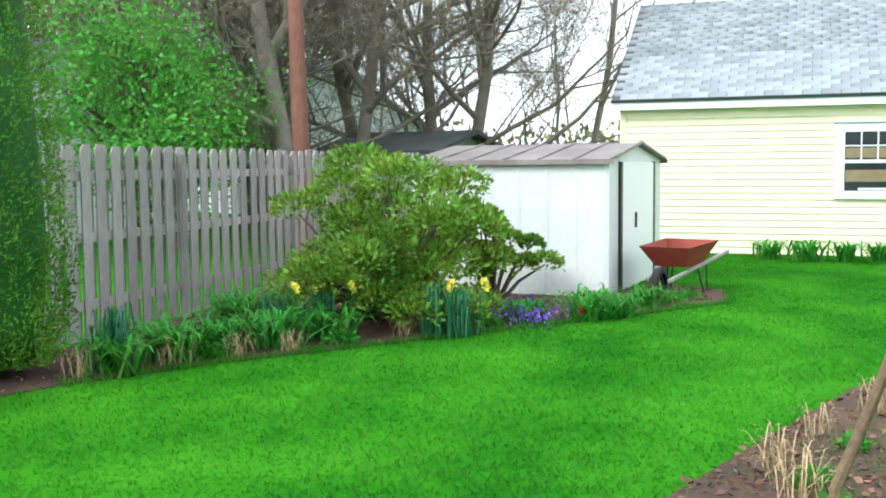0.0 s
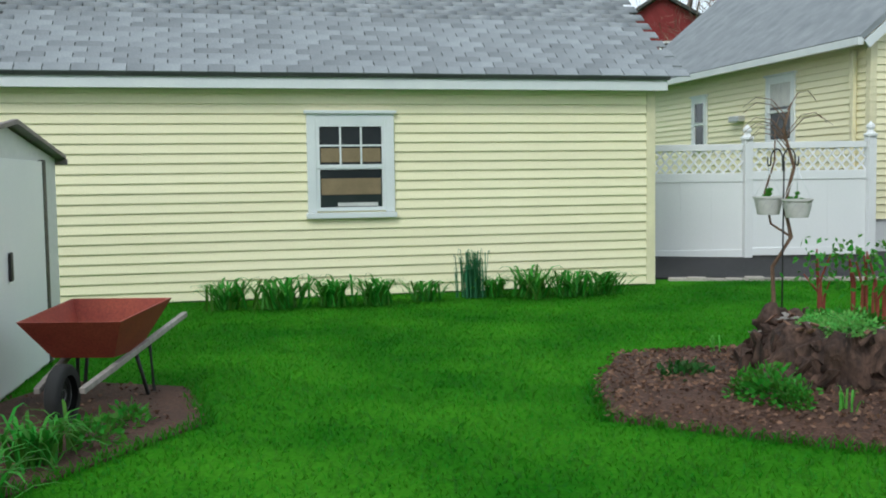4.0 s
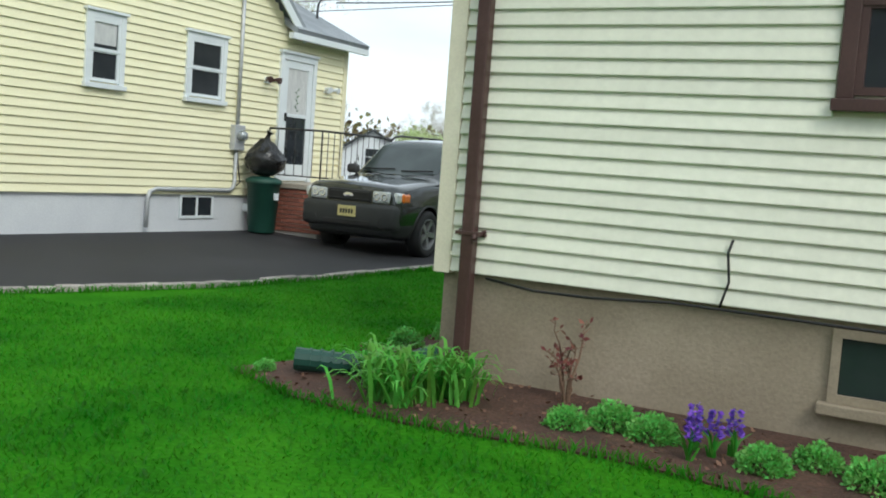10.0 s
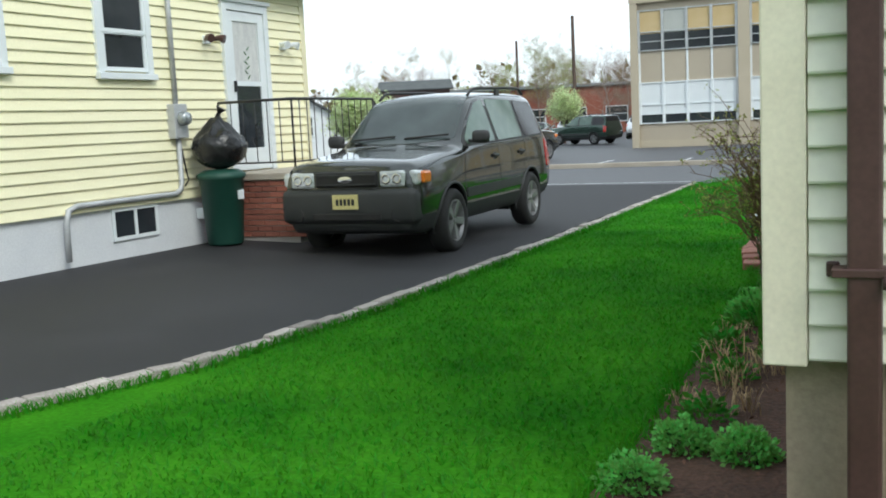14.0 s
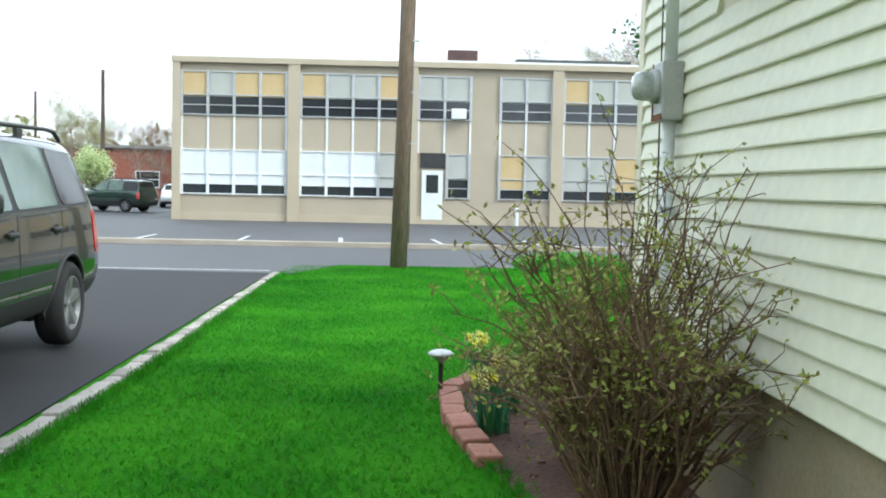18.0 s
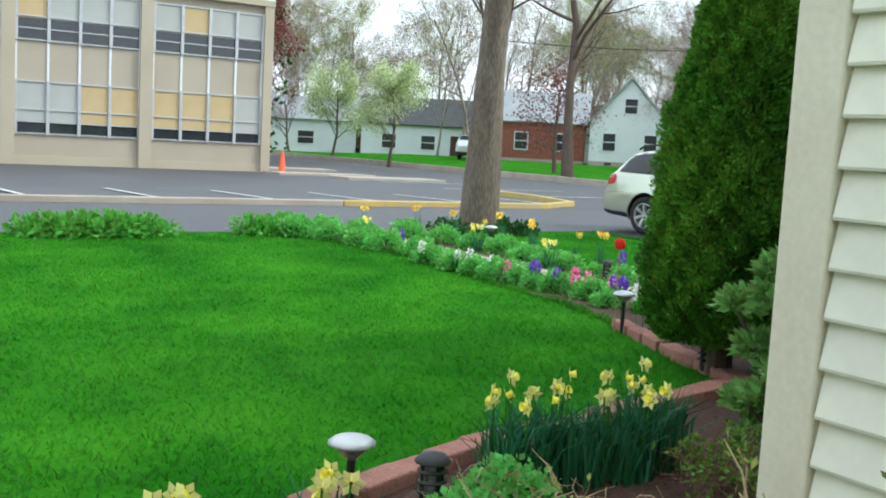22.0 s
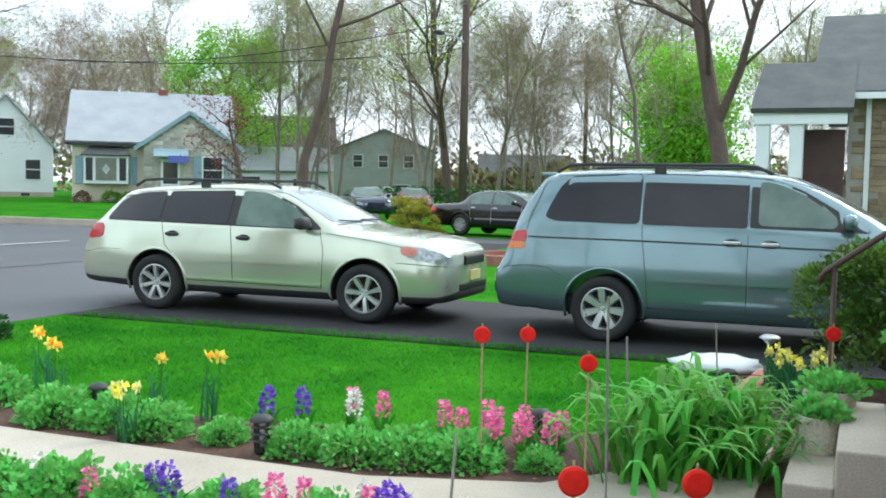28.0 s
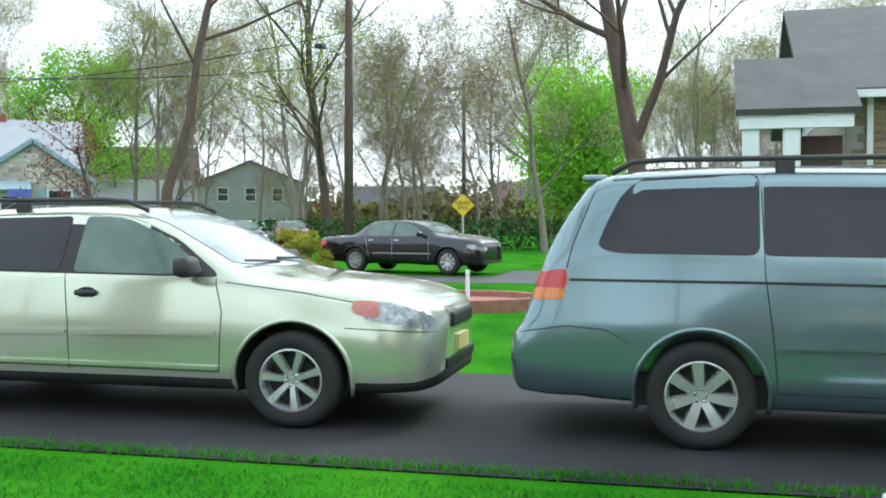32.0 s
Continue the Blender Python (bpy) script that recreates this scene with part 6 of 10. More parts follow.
    for z0, z1, nm in ((0.05, 0.17, "rail"), (1.22, 1.36, "rail"), (1.70, 1.80, "rail")):
        part(nm, bx(0.07, -0.03, z0, L - 0.07, 0.03, z1, bev=0.006), M["vinyl"], vf, at=mm)
    np_ = max(3, int(L / 0.5))
    for k in range(np_):
        w = (L - 0.14) / np_
        part("panel", bx(0.07 + k * w + 0.0008, -0.014, 0.17, 0.07 + (k + 1) * w - 0.0008, 0.014, 1.22), M["vinyl"], vf, at=mm)
    bm = bmesh.new()
    nn = int((L - 0.14) / 0.15)
    for k in range(-2, nn + 1):
        for s in (1, -1):
            x0, x1 = 0.07 + k * 0.15, 0.07 + (k + 2) * 0.15
            za, zb = (1.36, 1.70) if s > 0 else (1.70, 1.36)
            lo, hi = max(x0, 0.07), min(x1, L - 0.07)
            if hi - lo < 0.03:
                continue
            f = lambda x: za + (zb - za) * (x - x0) / (x1 - x0)
            vs = [bm.verts.new((x, 0.004 * s, f(x) + dz)) for x, dz in ((lo, -0.024), (hi, -0.024), (hi, 0.024), (lo, 0.024))]
            ws = [bm.verts.new((v.co.x, v.co.y + 0.006 * s, v.co.z)) for v in vs]
            bm.faces.new(vs)
            bm.faces.new(ws[::-1])
            for i in range(4):
                bm.faces.new((vs[i], ws[i], ws[(i + 1) % 4], vs[(i + 1) % 4]))
    bmesh.ops.recalc_face_normals(bm, faces=bm.faces)
    part("lattice", bm, M["vinyl"], vf, "white diamond lattice", at=mm)

# ---- cedar fence at the back ----
cf = thing("cedar_fence", pose(0, 0, 0), "grey weathered cedar board-on-board fence", "fence")
rng = random.Random(5)
fl = [Vector((9.0, -15.2)), Vector((-4.5, -15.75))]
d = (fl[1] - fl[0])
ang = math.degrees(math.atan2(d.y, d.x))
pm = []
for k in range(4):
    bm = bmesh.new()
    h = 1.78 + rng.uniform(-0.015, 0.015)
    w = 0.068
    prof = [(-w, 0), (w, 0), (w, h - 0.05), (w * 0.55, h), (-w * 0.55, h), (-w, h - 0.05)]
    a = [bm.verts.new((x, -0.009, z)) for x, z in prof]
    b = [bm.verts.new((x, 0.009, z)) for x, z in prof]
    bm.faces.new(a)
    bm.faces.new(b[::-1])
    for i in range(6):
        bm.faces.new((a[i], b[i], b[(i + 1) % 6], a[(i + 1) % 6]))
    bmesh.ops.recalc_face_normals(bm, faces=bm.faces)
    pm.append(mesh_of(bm, M["fencewood"]))
n = int(d.length / 0.115)
for k in range(n):
    p = fl[0] + d * (k / n)
    side = 0.03 if k % 2 else -0.03
    part("picket", pm[rng.randrange(4)], None, cf, at=pose(p.x, p.y + side, 0.04 + rng.uniform(-0.015, 0.015), rng.uniform(-0.5, 0.5), rng.uniform(-0.6, 0.6), ang + rng.uniform(-2, 2)))
for z in (0.35, 0.98, 1.55):
    for k in range(5):
        p = fl[0] + d * (k / 5)
        part("rail", bx(0, -0.019, z - 0.045, d.length / 5 - 0.005, 0.019, z + 0.045), M["fencewood"], cf, at=pose(p.x, p.y, 0, 0, 0, ang))
for k in range(6):
    p = fl[0] + d * (k / 5)
    part("post", bx(-0.05, -0.09, -0.1, 0.05, -0.042, 1.75), M["fencewood"], cf, at=pose(p.x, p.y, 0, 0, 0, ang))

# ---- metal garden shed ----
sh = thing("garden_shed", pose(0.80, -11.33, 0.0, 0, 0, -4), "white ribbed steel garden shed with a rusty brown roof", "shed")
SW, SD, SH = 3.0, 2.55, 1.66


def ribbed(length, h, n):
    """Ribbed steel sheet along x, relief towards -y."""
    bm = bmesh.new()
    pts = []
    for k in range(n):
        a = length * k / n
        b = length / n
        pts += [(a, 0), (a + b * 0.86, 0), (a + b * 0.89, -0.009), (a + b * 0.95, -0.009)]
    pts.append((length, 0))
    lo = [bm.verts.new((x, y, 0)) for x, y in pts]
    hi = [bm.verts.new((x, y, h)) for x, y in pts]
    bk = [bm.verts.new((x, 0.02, z)) for x, z in ((0, 0), (length, 0), (length, h), (0, h))]
    for i in range(len(pts) - 1):
        bm.faces.new((lo[i], lo[i + 1], hi[i + 1], hi[i]))
    bm.faces.new(bk[::-1])
    return bm


part("side_wall", ribbed(SD, SH, 7), M["shedwhite"], sh, at=pose(0, -SD, 0, 0, 0, 90))
part("side_wall", ribbed(SD, SH, 7), M["shedwhite"], sh, at=pose(-SW, 0, 0, 0, 0, -90))
part("back_wall", bx(-SW, -SD - 0.02, 0, 0, -SD, SH), M["shedwhite"], sh)
bm = bmesh.new()
gp = [(0, 0), (-SW, 0), (-SW, SH), (-SW / 2, SH + 0.19), (0, SH)]
a = [bm.verts.new((x, 0.0, z)) for x, z in gp]
b = [bm.verts.new((x, -0.03, z)) for x, z in gp]
bm.faces.new(a)
bm.faces.new(b[::-1])
for i in range(5):
    bm.faces.new((a[i], b[i], b[(i + 1) % 5], a[(i + 1) % 5]))
bmesh.ops.recalc_face_normals(bm, faces=bm.faces)
part("gable_wall", bm, M["shedwhite"], sh)
for x0, x1, nm, mt in ((-0.62, -0.52, "door_track", "black"), (-2.5, -2.4, "door_track", "black")):
    part(nm, bx(x0, 0.001, 0.02, x1, 0.035, SH - 0.02), M[mt], sh)
dr = part("door", bx(-2.4, 0.002, 0.03, -0.62, 0.03, SH - 0.03, bev=0.004), M["vinyl"], sh, "white sliding door")
part("door_handle", bx(-1.35, 0.031, 0.78, -1.28, 0.05, 0.98, bev=0.006), M["black"], dr)
part("corner_post", bx(-0.10, 0.001, 0.0, -0.0, 0.02, SH), M["shedwhite"], sh)
for sgn in (0, 1):
    for k in range(6):
        y0, y1 = -SD - 0.08 + k * (SD + 0.16) / 6, -SD - 0.08 + (k + 1) * (SD + 0.16) / 6
        xo = 0.06 if sgn == 0 else -SW - 0.06
        pn = slab((xo, y0, SH - 0.0), (xo, y1, SH - 0.0), (-SW / 2, y1, SH + 0.215), (-SW / 2, y0, SH + 0.215), 0.012)
        roofp = part("roof_panel", pn, M["shedroof"], sh)
        rb = slab((xo, y1 - 0.035, SH + 0.012), (xo, y1, SH + 0.012), (-SW / 2, y1, SH + 0.227), (-SW / 2, y1 - 0.035, SH + 0.227), 0.02)
        part("roof_rib", rb, M["shedroof"], roofp)
    part("eave_trim", bx(xo - 0.015, -SD - 0.09, SH - 0.05, xo + 0.015, 0.09, SH + 0.0), M["shedroof"], sh)

# ---- wheelbarrow ----
wb = thing("wheelbarrow", pose(0.02, -10.58, 0.0, 0, 0, 165) @ Matrix.Scale(0.98, 4), "rusty red steel wheelbarrow on wooden handles", "wheelbarrow")
bm = bmesh.new()
ro = [(-0.50, -0.33, 0.62), (0.45, -0.36, 0.66), (0.45, 0.36, 0.66), (-0.50, 0.33, 0.62)]
ri = [(-0.28, -0.2, 0.36), (0.22, -0.2, 0.34), (0.22, 0.2, 0.34), (-0.28, 0.2, 0.36)]
o1 = [bm.verts.new(p) for p in ro]
i1 = [bm.verts.new(p) for p in ri]
o2 = [bm.verts.new((p[0] * 0.96, p[1] * 0.95, p[2])) for p in ro]
i2 = [bm.verts.new((p[0] * 0.95, p[1] * 0.95, p[2] + 0.015)) for p in ri]
for k in range(4):
    j = (k + 1) % 4
    bm.faces.new((o1[k], i1[k], i1[j], o1[j]))
    bm.faces.new((o2[k], o2[j], i2[j], i2[k]))
    bm.faces.new((o1[k], o1[j], o2[j], o2[k]))
bm.faces.new(i1)
bm.faces.new(i2[::-1])
bmesh.ops.recalc_face_normals(bm, faces=bm.faces)
part("tray", bm, M["rust"], wb, "rusty red steel tray")
for s in (1, -1):
    part("handle", bx(-0.68, -0.02, -0.02, 0.95, 0.02, 0.02, bev=0.006), M["fencewood"], wb, at=pose(0.0, s * 0.21, 0.33, 0, -9, s * 6))
    bar(wb, "leg", [(0.12, s * 0.2, 0.33), (0.22, s * 0.25, 0.0), (0.34, s * 0.25, 0.0), (0.36, s * 0.22, 0.36)], 0.014, M["black"])
wheel(wb, pose(-0.62, 0.0, 0.19, 0, 0, 0), 0.19, 0.09, 6)

# ---- cream house fittings ----
dp = thing("downspout", wall_frame((0.25, -0.02, 0), (0, -1)), "dark brown metal downspout on cream siding", "downspout")
part("pipe", bx(-0.045, 0.01, 0.05, 0.045, 0.09, 3.3, bev=0.01), M["brown"], dp)
br = part("bracket", bx(-0.085, 0.01, 0.965, 0.085, 0.098, 0.99, bev=0.004), M["brown"], dp)
for s in (1, -1):
    part("bracket_ear", bx(s * 0.085 - 0.018, 0.0, 0.955, s * 0.085 + 0.018, 0.02, 1.0, bev=0.006), M["brown"], br)
dp2 = thing("downspout", wall_frame((3.27, 9.2, 0), (-1, 0)), "dark brown downspout at the porch corner", "downspout")
part("pipe", bx(-0.04, 0.01, 0.3, 0.04, 0.08, 3.3, bev=0.01), M["brown"], dp2)
window("window_7", wall_frame((3.26, -0.004, 1.95), (0, -1)), 0.74, 1.0, "brown-framed kitchen window in cream siding", casing=0.09, frame_mat=M["brown"], upper=M["curtain"])
window("window_8", wall_frame((-0.004, 4.70, 2.42), (-1, 0)), 0.7, 0.8, "white window with an iron awning bracket", casing=0.09, frame_mat=M["trim_c"])
window("window_9", wall_frame((-0.004, 1.5, 2.3), (-1, 0)), 0.9, 0.9, "white window in worn cream siding", casing=0.09, frame_mat=M["trim_c"])
aw = thing("window_awning", wall_frame((-0.01, 4.55, 2.3), (-1, 0)), "aluminium window awning on black scrolled brackets", "awning")
for x in (0.0, 1.05):
    bar(aw, "bracket", [(x, 0.02, 0.0), (x, 0.25, 0.18), (x, 0.75, 0.35)], 0.012, M["black"])
    bar(aw, "bracket", [(x, 0.02, 0.4), (x, 0.12, 0.2), (x, 0.25, 0.18)], 0.01, M["black"])
for k in range(7):
    part("slat", bx(-0.1 + k * 0.18, 0.0, -0.012, 0.07 + k * 0.18, 1.0, 0.012), M["alu"], aw, at=pose(0, 0.02, 1.0, -38, 0, 0))


def basement_window(name, m, w, h):
    b = thing(name, m, "dusty basement window in a tan concrete foundation", "window", "", "structure")
    bm = bmesh.new()
    for a in ((0, -0.01, 0, w, 0.03, 0.05), (0, -0.01, h - 0.05, w, 0.03, h), (0, -0.01, 0.05, 0.05, 0.03, h - 0.05), (w - 0.05, -0.01, 0.05, w, 0.03, h - 0.05)):
        box(bm, *a)
    part("window_frame", bm, M["fnd_o"], b)
    part("pane", bx(0.05, 0.0, 0.05, w - 0.05, 0.012, h - 0.05), M["glass"], b)
    part("window_sill", bx(-0.05, 0.0, -0.07, w + 0.05, 0.08, -0.002, bev=0.01), M["fnd_o"], b)


basement_window("basement_window_2", wall_frame((3.32, 0.028, 0.24), (0, -1)), 0.78, 0.42)
basement_window("basement_window_3", wall_frame((0.028, 1.4, 0.2), (-1, 0)), 0.7, 0.46)
cb = thing("wall_cable", wall_frame((1.93, -0.02, 0), (0, -1)), "thin black cable along the cream back wall", "cable")
bar(cb, "cable", [(-0.02, 0.02, 1.1), (0, 0.03, 1.02), (-0.02, 0.03, 0.85), (0.02, 0.035, 0.70)], 0.008, M["black"])
bar(cb, "cable", [(1.55, 0.02, 0.69), (1.2, 0.03, 0.65), (0.8, 0.03, 0.655), (0.3, 0.03, 0.69), (-0.6, 0.03, 0.68), (-3.0, 0.03, 0.67)], 0.009, M["black"])
bar(cb, "faucet", [(1.62, 0.0, 0.97), (1.62, 0.09, 0.97), (1.62, 0.11, 0.94)], 0.016, M["brown"])

om = thing("electric_meter", wall_frame((-0.02, 6.10, 1.80), (-1, 0)), "rust-streaked electric meter box on cream siding", "electric meter")
part("meter_box", bx(0.02, 0, 0.0, 0.22, 0.11, 0.29, bev=0.01), M["galv"], om)
rustm = mat("rust_streak", (0.16, 0.055, 0.03), (0.24, 0.10, 0.05), scale=8, rough=0.9, fine=0.3)
part("rust_edge", bx(0.221, 0.0, 0.0, 0.226, 0.111, 0.29), rustm, om)
part("rust_edge", bx(0.02, 0.111, -0.004, 0.22, 0.114, 0.03), rustm, om)
part("rust_edge", bx(0.19, 0.1115, 0.03, 0.218, 0.1135, 0.28), rustm, om)
bm = bmesh.new()
lathe(bm, [(0.086, 0.0), (0.086, 0.03), (0.076, 0.035)], 24, pose(0.12, 0.11, 0.17, -90, 0, 0))
part("meter_ring", bm, M["galv"], om, smooth=True)
bm = bmesh.new()
lathe(bm, [(0.075, 0.02), (0.073, 0.08), (0.066, 0.11), (0.045, 0.125), (0.001, 0.13)], 24, pose(0.12, 0.11, 0.17, -90, 0, 0))
part("meter_dial", bm, mat("meter_glass", (0.62, 0.66, 0.66), (0.30, 0.33, 0.33), scale=14, rough=0.08, coat=0.8, fine=0.05), om, "clear glass meter dome", smooth=True)
bar(om, "conduit", [(0.1, 0.05, 0.29), (0.1, 0.05, 1.5)], 0.032, M["white"], n=10)
bar(om, "conduit", [(0.1, 0.05, 0.0), (0.1, 0.05, -1.5)], 0.032, M["white"], n=10)
bar(om, "cable", [(0.22, 0.05, 0.0), (0.23, 0.03, -0.4), (0.22, 0.03, -0.85), (0.20, 0.05, -0.95)], 0.0045, M["black"])
for z in (-0.45, -0.95):
    part("strap", bx(0.05, 0.02, z, 0.15, 0.09, z + 0.02), M["galv"], om)

cb = thing("wall_cable", wall_frame((-0.02, 6.48, 0), (-1, 0)), "black service cable down the cream wall", "cable")
bar(cb, "cable", [(0, 0.03, 3.3), (0.005, 0.03, 2.2), (-0.005, 0.03, 1.3), (0.0, 0.03, 1.05), (0.05, 0.05, 0.98), (0.13, 0.06, 0.97)], 0.0045, M["black"])
bar(cb, "cable", [(0.13, 0.06, 0.97), (0.02, 0.08, 1.0), (-0.1, 0.09, 0.92), (-0.2, 0.08, 0.78), (-0.24, 0.05, 0.6)], 0.010, M["black"])
part("clip", bx(0.11, 0.0, 0.945, 0.15, 0.07, 1.0, bev=0.008), M["plastic"], cb)

# ---- porch of the cream house ----
po = thing("front_porch", pose(0, 0, 0), "brick front stoop with iron rails and a scalloped awning", "porch")
part("core", bx(4.6, 9.31, -0.1, 7.6, 10.55, 0.66), M["brick"], po)
part("slab", bx(4.55, 9.315, 0.66, 7.65, 10.6, 0.74, bev=0.012), M["concrete"], po)
for k in range(3):
    part("step", bx(6.0, 10.6 + 0.235 * k, -0.1, 7.28, 10.835 + 0.235 * k, 0.55 - 0.185 * k, bev=0.012), M["concrete"], po)
railing(po, (4.65, 9.4, 0.74), (4.65, 10.5, 0.74), 0.9, 6)
railing(po, (4.65, 10.5, 0.74), (5.5, 10.5, 0.74), 0.9, 5)
bro = M["brown"]
for x in (7.5,):
    bar(po, "handrail", [(x, 9.4, 1.66), (x, 10.45, 1.66), (x, 11.2, 1.1), (x, 11.24, 1.03)], 0.02, bro, n=8)
    for yy, zt in ((10.45, 1.66), (10.82, 1.38), (11.15, 1.13)):
        bar(po, "rail_post", [(x, yy, -0.05), (x, yy, zt)], 0.018, bro)
darkawn = mat("dark_awning", (0.10, 0.13, 0.12), (0.14, 0.17, 0.16), rough=0.5)
for k in range(20):
    x0 = 3.9 + k * 0.2
    dz = 0.02 if k % 2 else 0.0
    front = [(x0, 9.33, 2.95), (x0 + 0.2, 9.33, 2.95), (x0 + 0.2, 10.8, 2.62), (x0 + 0.2, 10.81, 2.5), (x0 + 0.15, 10.81, 2.46), (x0 + 0.05, 10.81, 2.46), (x0, 10.81, 2.5), (x0, 10.8, 2.62)]
    bm = bmesh.new()
    hi = [bm.verts.new((a, b, c + dz)) for a, b, c in front]
    lo = [bm.verts.new((a, b - (0.012 if b > 10 else 0), c + dz - (0.012 if b < 10.805 else 0))) for a, b, c in front]
    for q in ((0, 1, 2, 7), (7, 2, 3, 4, 5, 6)):
        bm.faces.new([hi[i] for i in q])
        bm.faces.new([lo[i] for i in q[::-1]])
    for i in range(8):
        bm.faces.new((hi[i], lo[i], lo[(i + 1) % 8], hi[(i + 1) % 8]))
    bmesh.ops.recalc_face_normals(bm, faces=bm.faces)
    part("awning_slat", bm, darkawn, po, "dark green scalloped metal slat")
for x, y in ((4.65, 10.7), (7.4, 10.7)):
    bar(po, "awning_post", [(x, y, 0.0), (x, y, 2.62)], 0.025, bro)

# ---- beds ----
NR = np.random.default_rng(11)
BED_S = [(-0.95, -0.95), (-0.2, -1.3), (0.6, -1.35), (1.7, -1.2), (2.5, -1.3), (3.1, -1.7), (3.25, -2.9), (3.3, -4.2), (6, -4.2), (6, 0.1), (-0.1, 0.1), (-0.3, 0.2), (-0.75, -0.2)]
BED_N = [(-0.08, 0.1), (-0.75, 0.25), (-0.72, 0.95), (-0.75, 2.3), (-0.72, 4.0), (-0.75, 5.4), (-1.0, 6.8), (-1.08, 8.1), (-0.8, 8.8), (0.1, 9.15), (0.85, 9.45), (2.4, 9.75), (3.3, 9.95), (3.52, 10.7), (4.0, 11.9),
         (4.3, 13.0), (4.36, 14.2), (4.76, 16.0), (4.47, 18.5), (3.84, 19.5), (7.0, 19.55), (6.4, 18.0), (6.5, 15.0), (6.75, 13.2), (7.4, 12.4), (9.9, 11.95), (9.9, 11.0), (8.0, 9.35), (3.35, 9.35), (3.35, 7.05), (0.05, 7.05), (0.05, 1.2)]
BED_T = [(-0.65, -6.7), (-0.5, -5.5), (0.5, -4.5), (1.3, -4.1), (2.6, -4.2), (3.05, -5.0), (2.4, -6.6), (1.4, -7.6), (0.4, -7.3)]
BED_B = [(6.8, -14.3), (5.65, -13.6), (4.0, -12.3), (2.4, -11.05), (0.8, -9.9), (-0.3, -10.0), (-0.8, -10.9), (0, -11.3), (0, -13.6), (-1, -15.6), (9, -15.2)]
WALK = [(4.98, 19.3), (5.66, 19.4), (5.62, 15.5), (5.66, 13.4), (5.95, 12.5), (6.6, 12.0), (7.4, 11.75), (7.4, 11.45), (5.65, 11.45), (5.2, 12.3), (4.98, 13.4), (4.95, 15.5)]
for nm, poly in (("south", BED_S), ("north", BED_N), ("back", BED_B)):
    sheet("flower_bed_" + nm, poly, 0.014, M["mulch"], "brown mulched flower bed with wood chips", "flower bed", thick=0.03)
sheet("walkway", WALK, 0.035, M["concrete"], "narrow pale concrete garden walkway", "walkway", thick=0.05)


MC = Vector((1.35, -5.55))


def mound(x, y):
    """Height of the heaped bed round the stump."""
    d = Vector((x, y)) - MC
    f = 9.0
    for a, b in zip(BED_T, BED_T[1:] + BED_T[:1]):
        a, e = Vector(a) - MC, Vector(b) - Vector(a)
        det = d.x * e.y - d.y * e.x
        if abs(det) > 1e-9:
            t, u = (a.x * e.y - a.y * e.x) / det, (a.x * d.y - a.y * d.x) / det
            if t > 0 and -1e-6 <= u <= 1 + 1e-6:
                f = min(f, 1 / t)
    if f == 9.0 or f > 1:
        return 0.014
    return 0.014 + 0.16 * (1 - f ** 3)


bm = bmesh.new()
rim = [Vector(a).lerp(Vector(b), k / 5) for a, b in zip(BED_T, BED_T[1:] + BED_T[:1]) for k in range(5)]
rings = []
for f in (1.0, 0.97, 0.9, 0.8, 0.65, 0.45, 0.2):
    ring = []
    for p in rim:
        q = MC + (p - MC) * f
        ring.append(bm.verts.new((q.x, q.y, (-0.02 if f == 1.0 else mound(q.x, q.y) + 0.02 * noise.noise((q.x * 4, q.y * 4, 0))))))
    rings.append(ring)
for r0, r1 in zip(rings, rings[1:]):
    for k in range(len(rim)):
        bm.faces.new((r0[k], r0[(k + 1) % len(rim)], r1[(k + 1) % len(rim)], r1[k]))
bm.faces.new(rings[-1])
bmesh.ops.recalc_face_normals(bm, faces=bm.faces)
tagged(part("flower_bed_stump", bm, M["mulch"], smooth=True), "heaped brown mulched bed with wood chips round a stump", "flower bed", "", "structure")


def inside(poly, p):
    x, y = p[:, 0], p[:, 1]
    c = np.zeros(len(p), bool)
    for (x0, y0), (x1, y1) in zip(poly, poly[1:] + poly[:1]):
        if y0 != y1:
            c ^= ((y0 > y) != (y1 > y)) & (x < (x1 - x0) * (y - y0) / (y1 - y0) + x0)
    return c


def scatter(n, x0, x1, y0, y1, keep=None, out=()):
    p = np.c_[NR.uniform(x0, x1, n), NR.uniform(y0, y1, n)]
    ok = inside(keep, p) if keep else np.ones(n, bool)
    for o in out:
        ok &= ~inside(o, p)
    return p[ok]


# wood chips and bark scraps
for nm, poly, n in (("south", BED_S, 1800), ("north", BED_N, 3600), ("stump", BED_T, 6500), ("back", BED_B, 2400)):
    xs, ys = [p[0] for p in poly], [p[1] for p in poly]
    p = scatter(n * 2, min(xs), max(xs), min(ys), max(ys), poly, (WALK, [(0, 0), (9, 0), (9, 7.1), (0, 7.1)]))[:n]
    pts = np.c_[p, 0.006 + NR.uniform(0, 0.014, len(p)) + (np.array([mound(*q) for q in p]) if nm == "stump" else 0.014)]
    up = np.c_[NR.normal(0, 1, (len(p), 2)), NR.uniform(-0.1, 0.3, len(p))]
    tagged(part("wood_chips_" + nm, leaves(pts, up, 0.036, M["chip"], NR, 0.55, 0.25), None), "scattered reddish bark chips on the bed", "mulch", "", "stuff")

# ---- lawn blades ----
HOUSE = [(-0.02, -0.02), (9.1, -0.02), (9.1, 9.4), (3.3, 9.4), (3.3, 7.15), (-0.02, 7.15)]
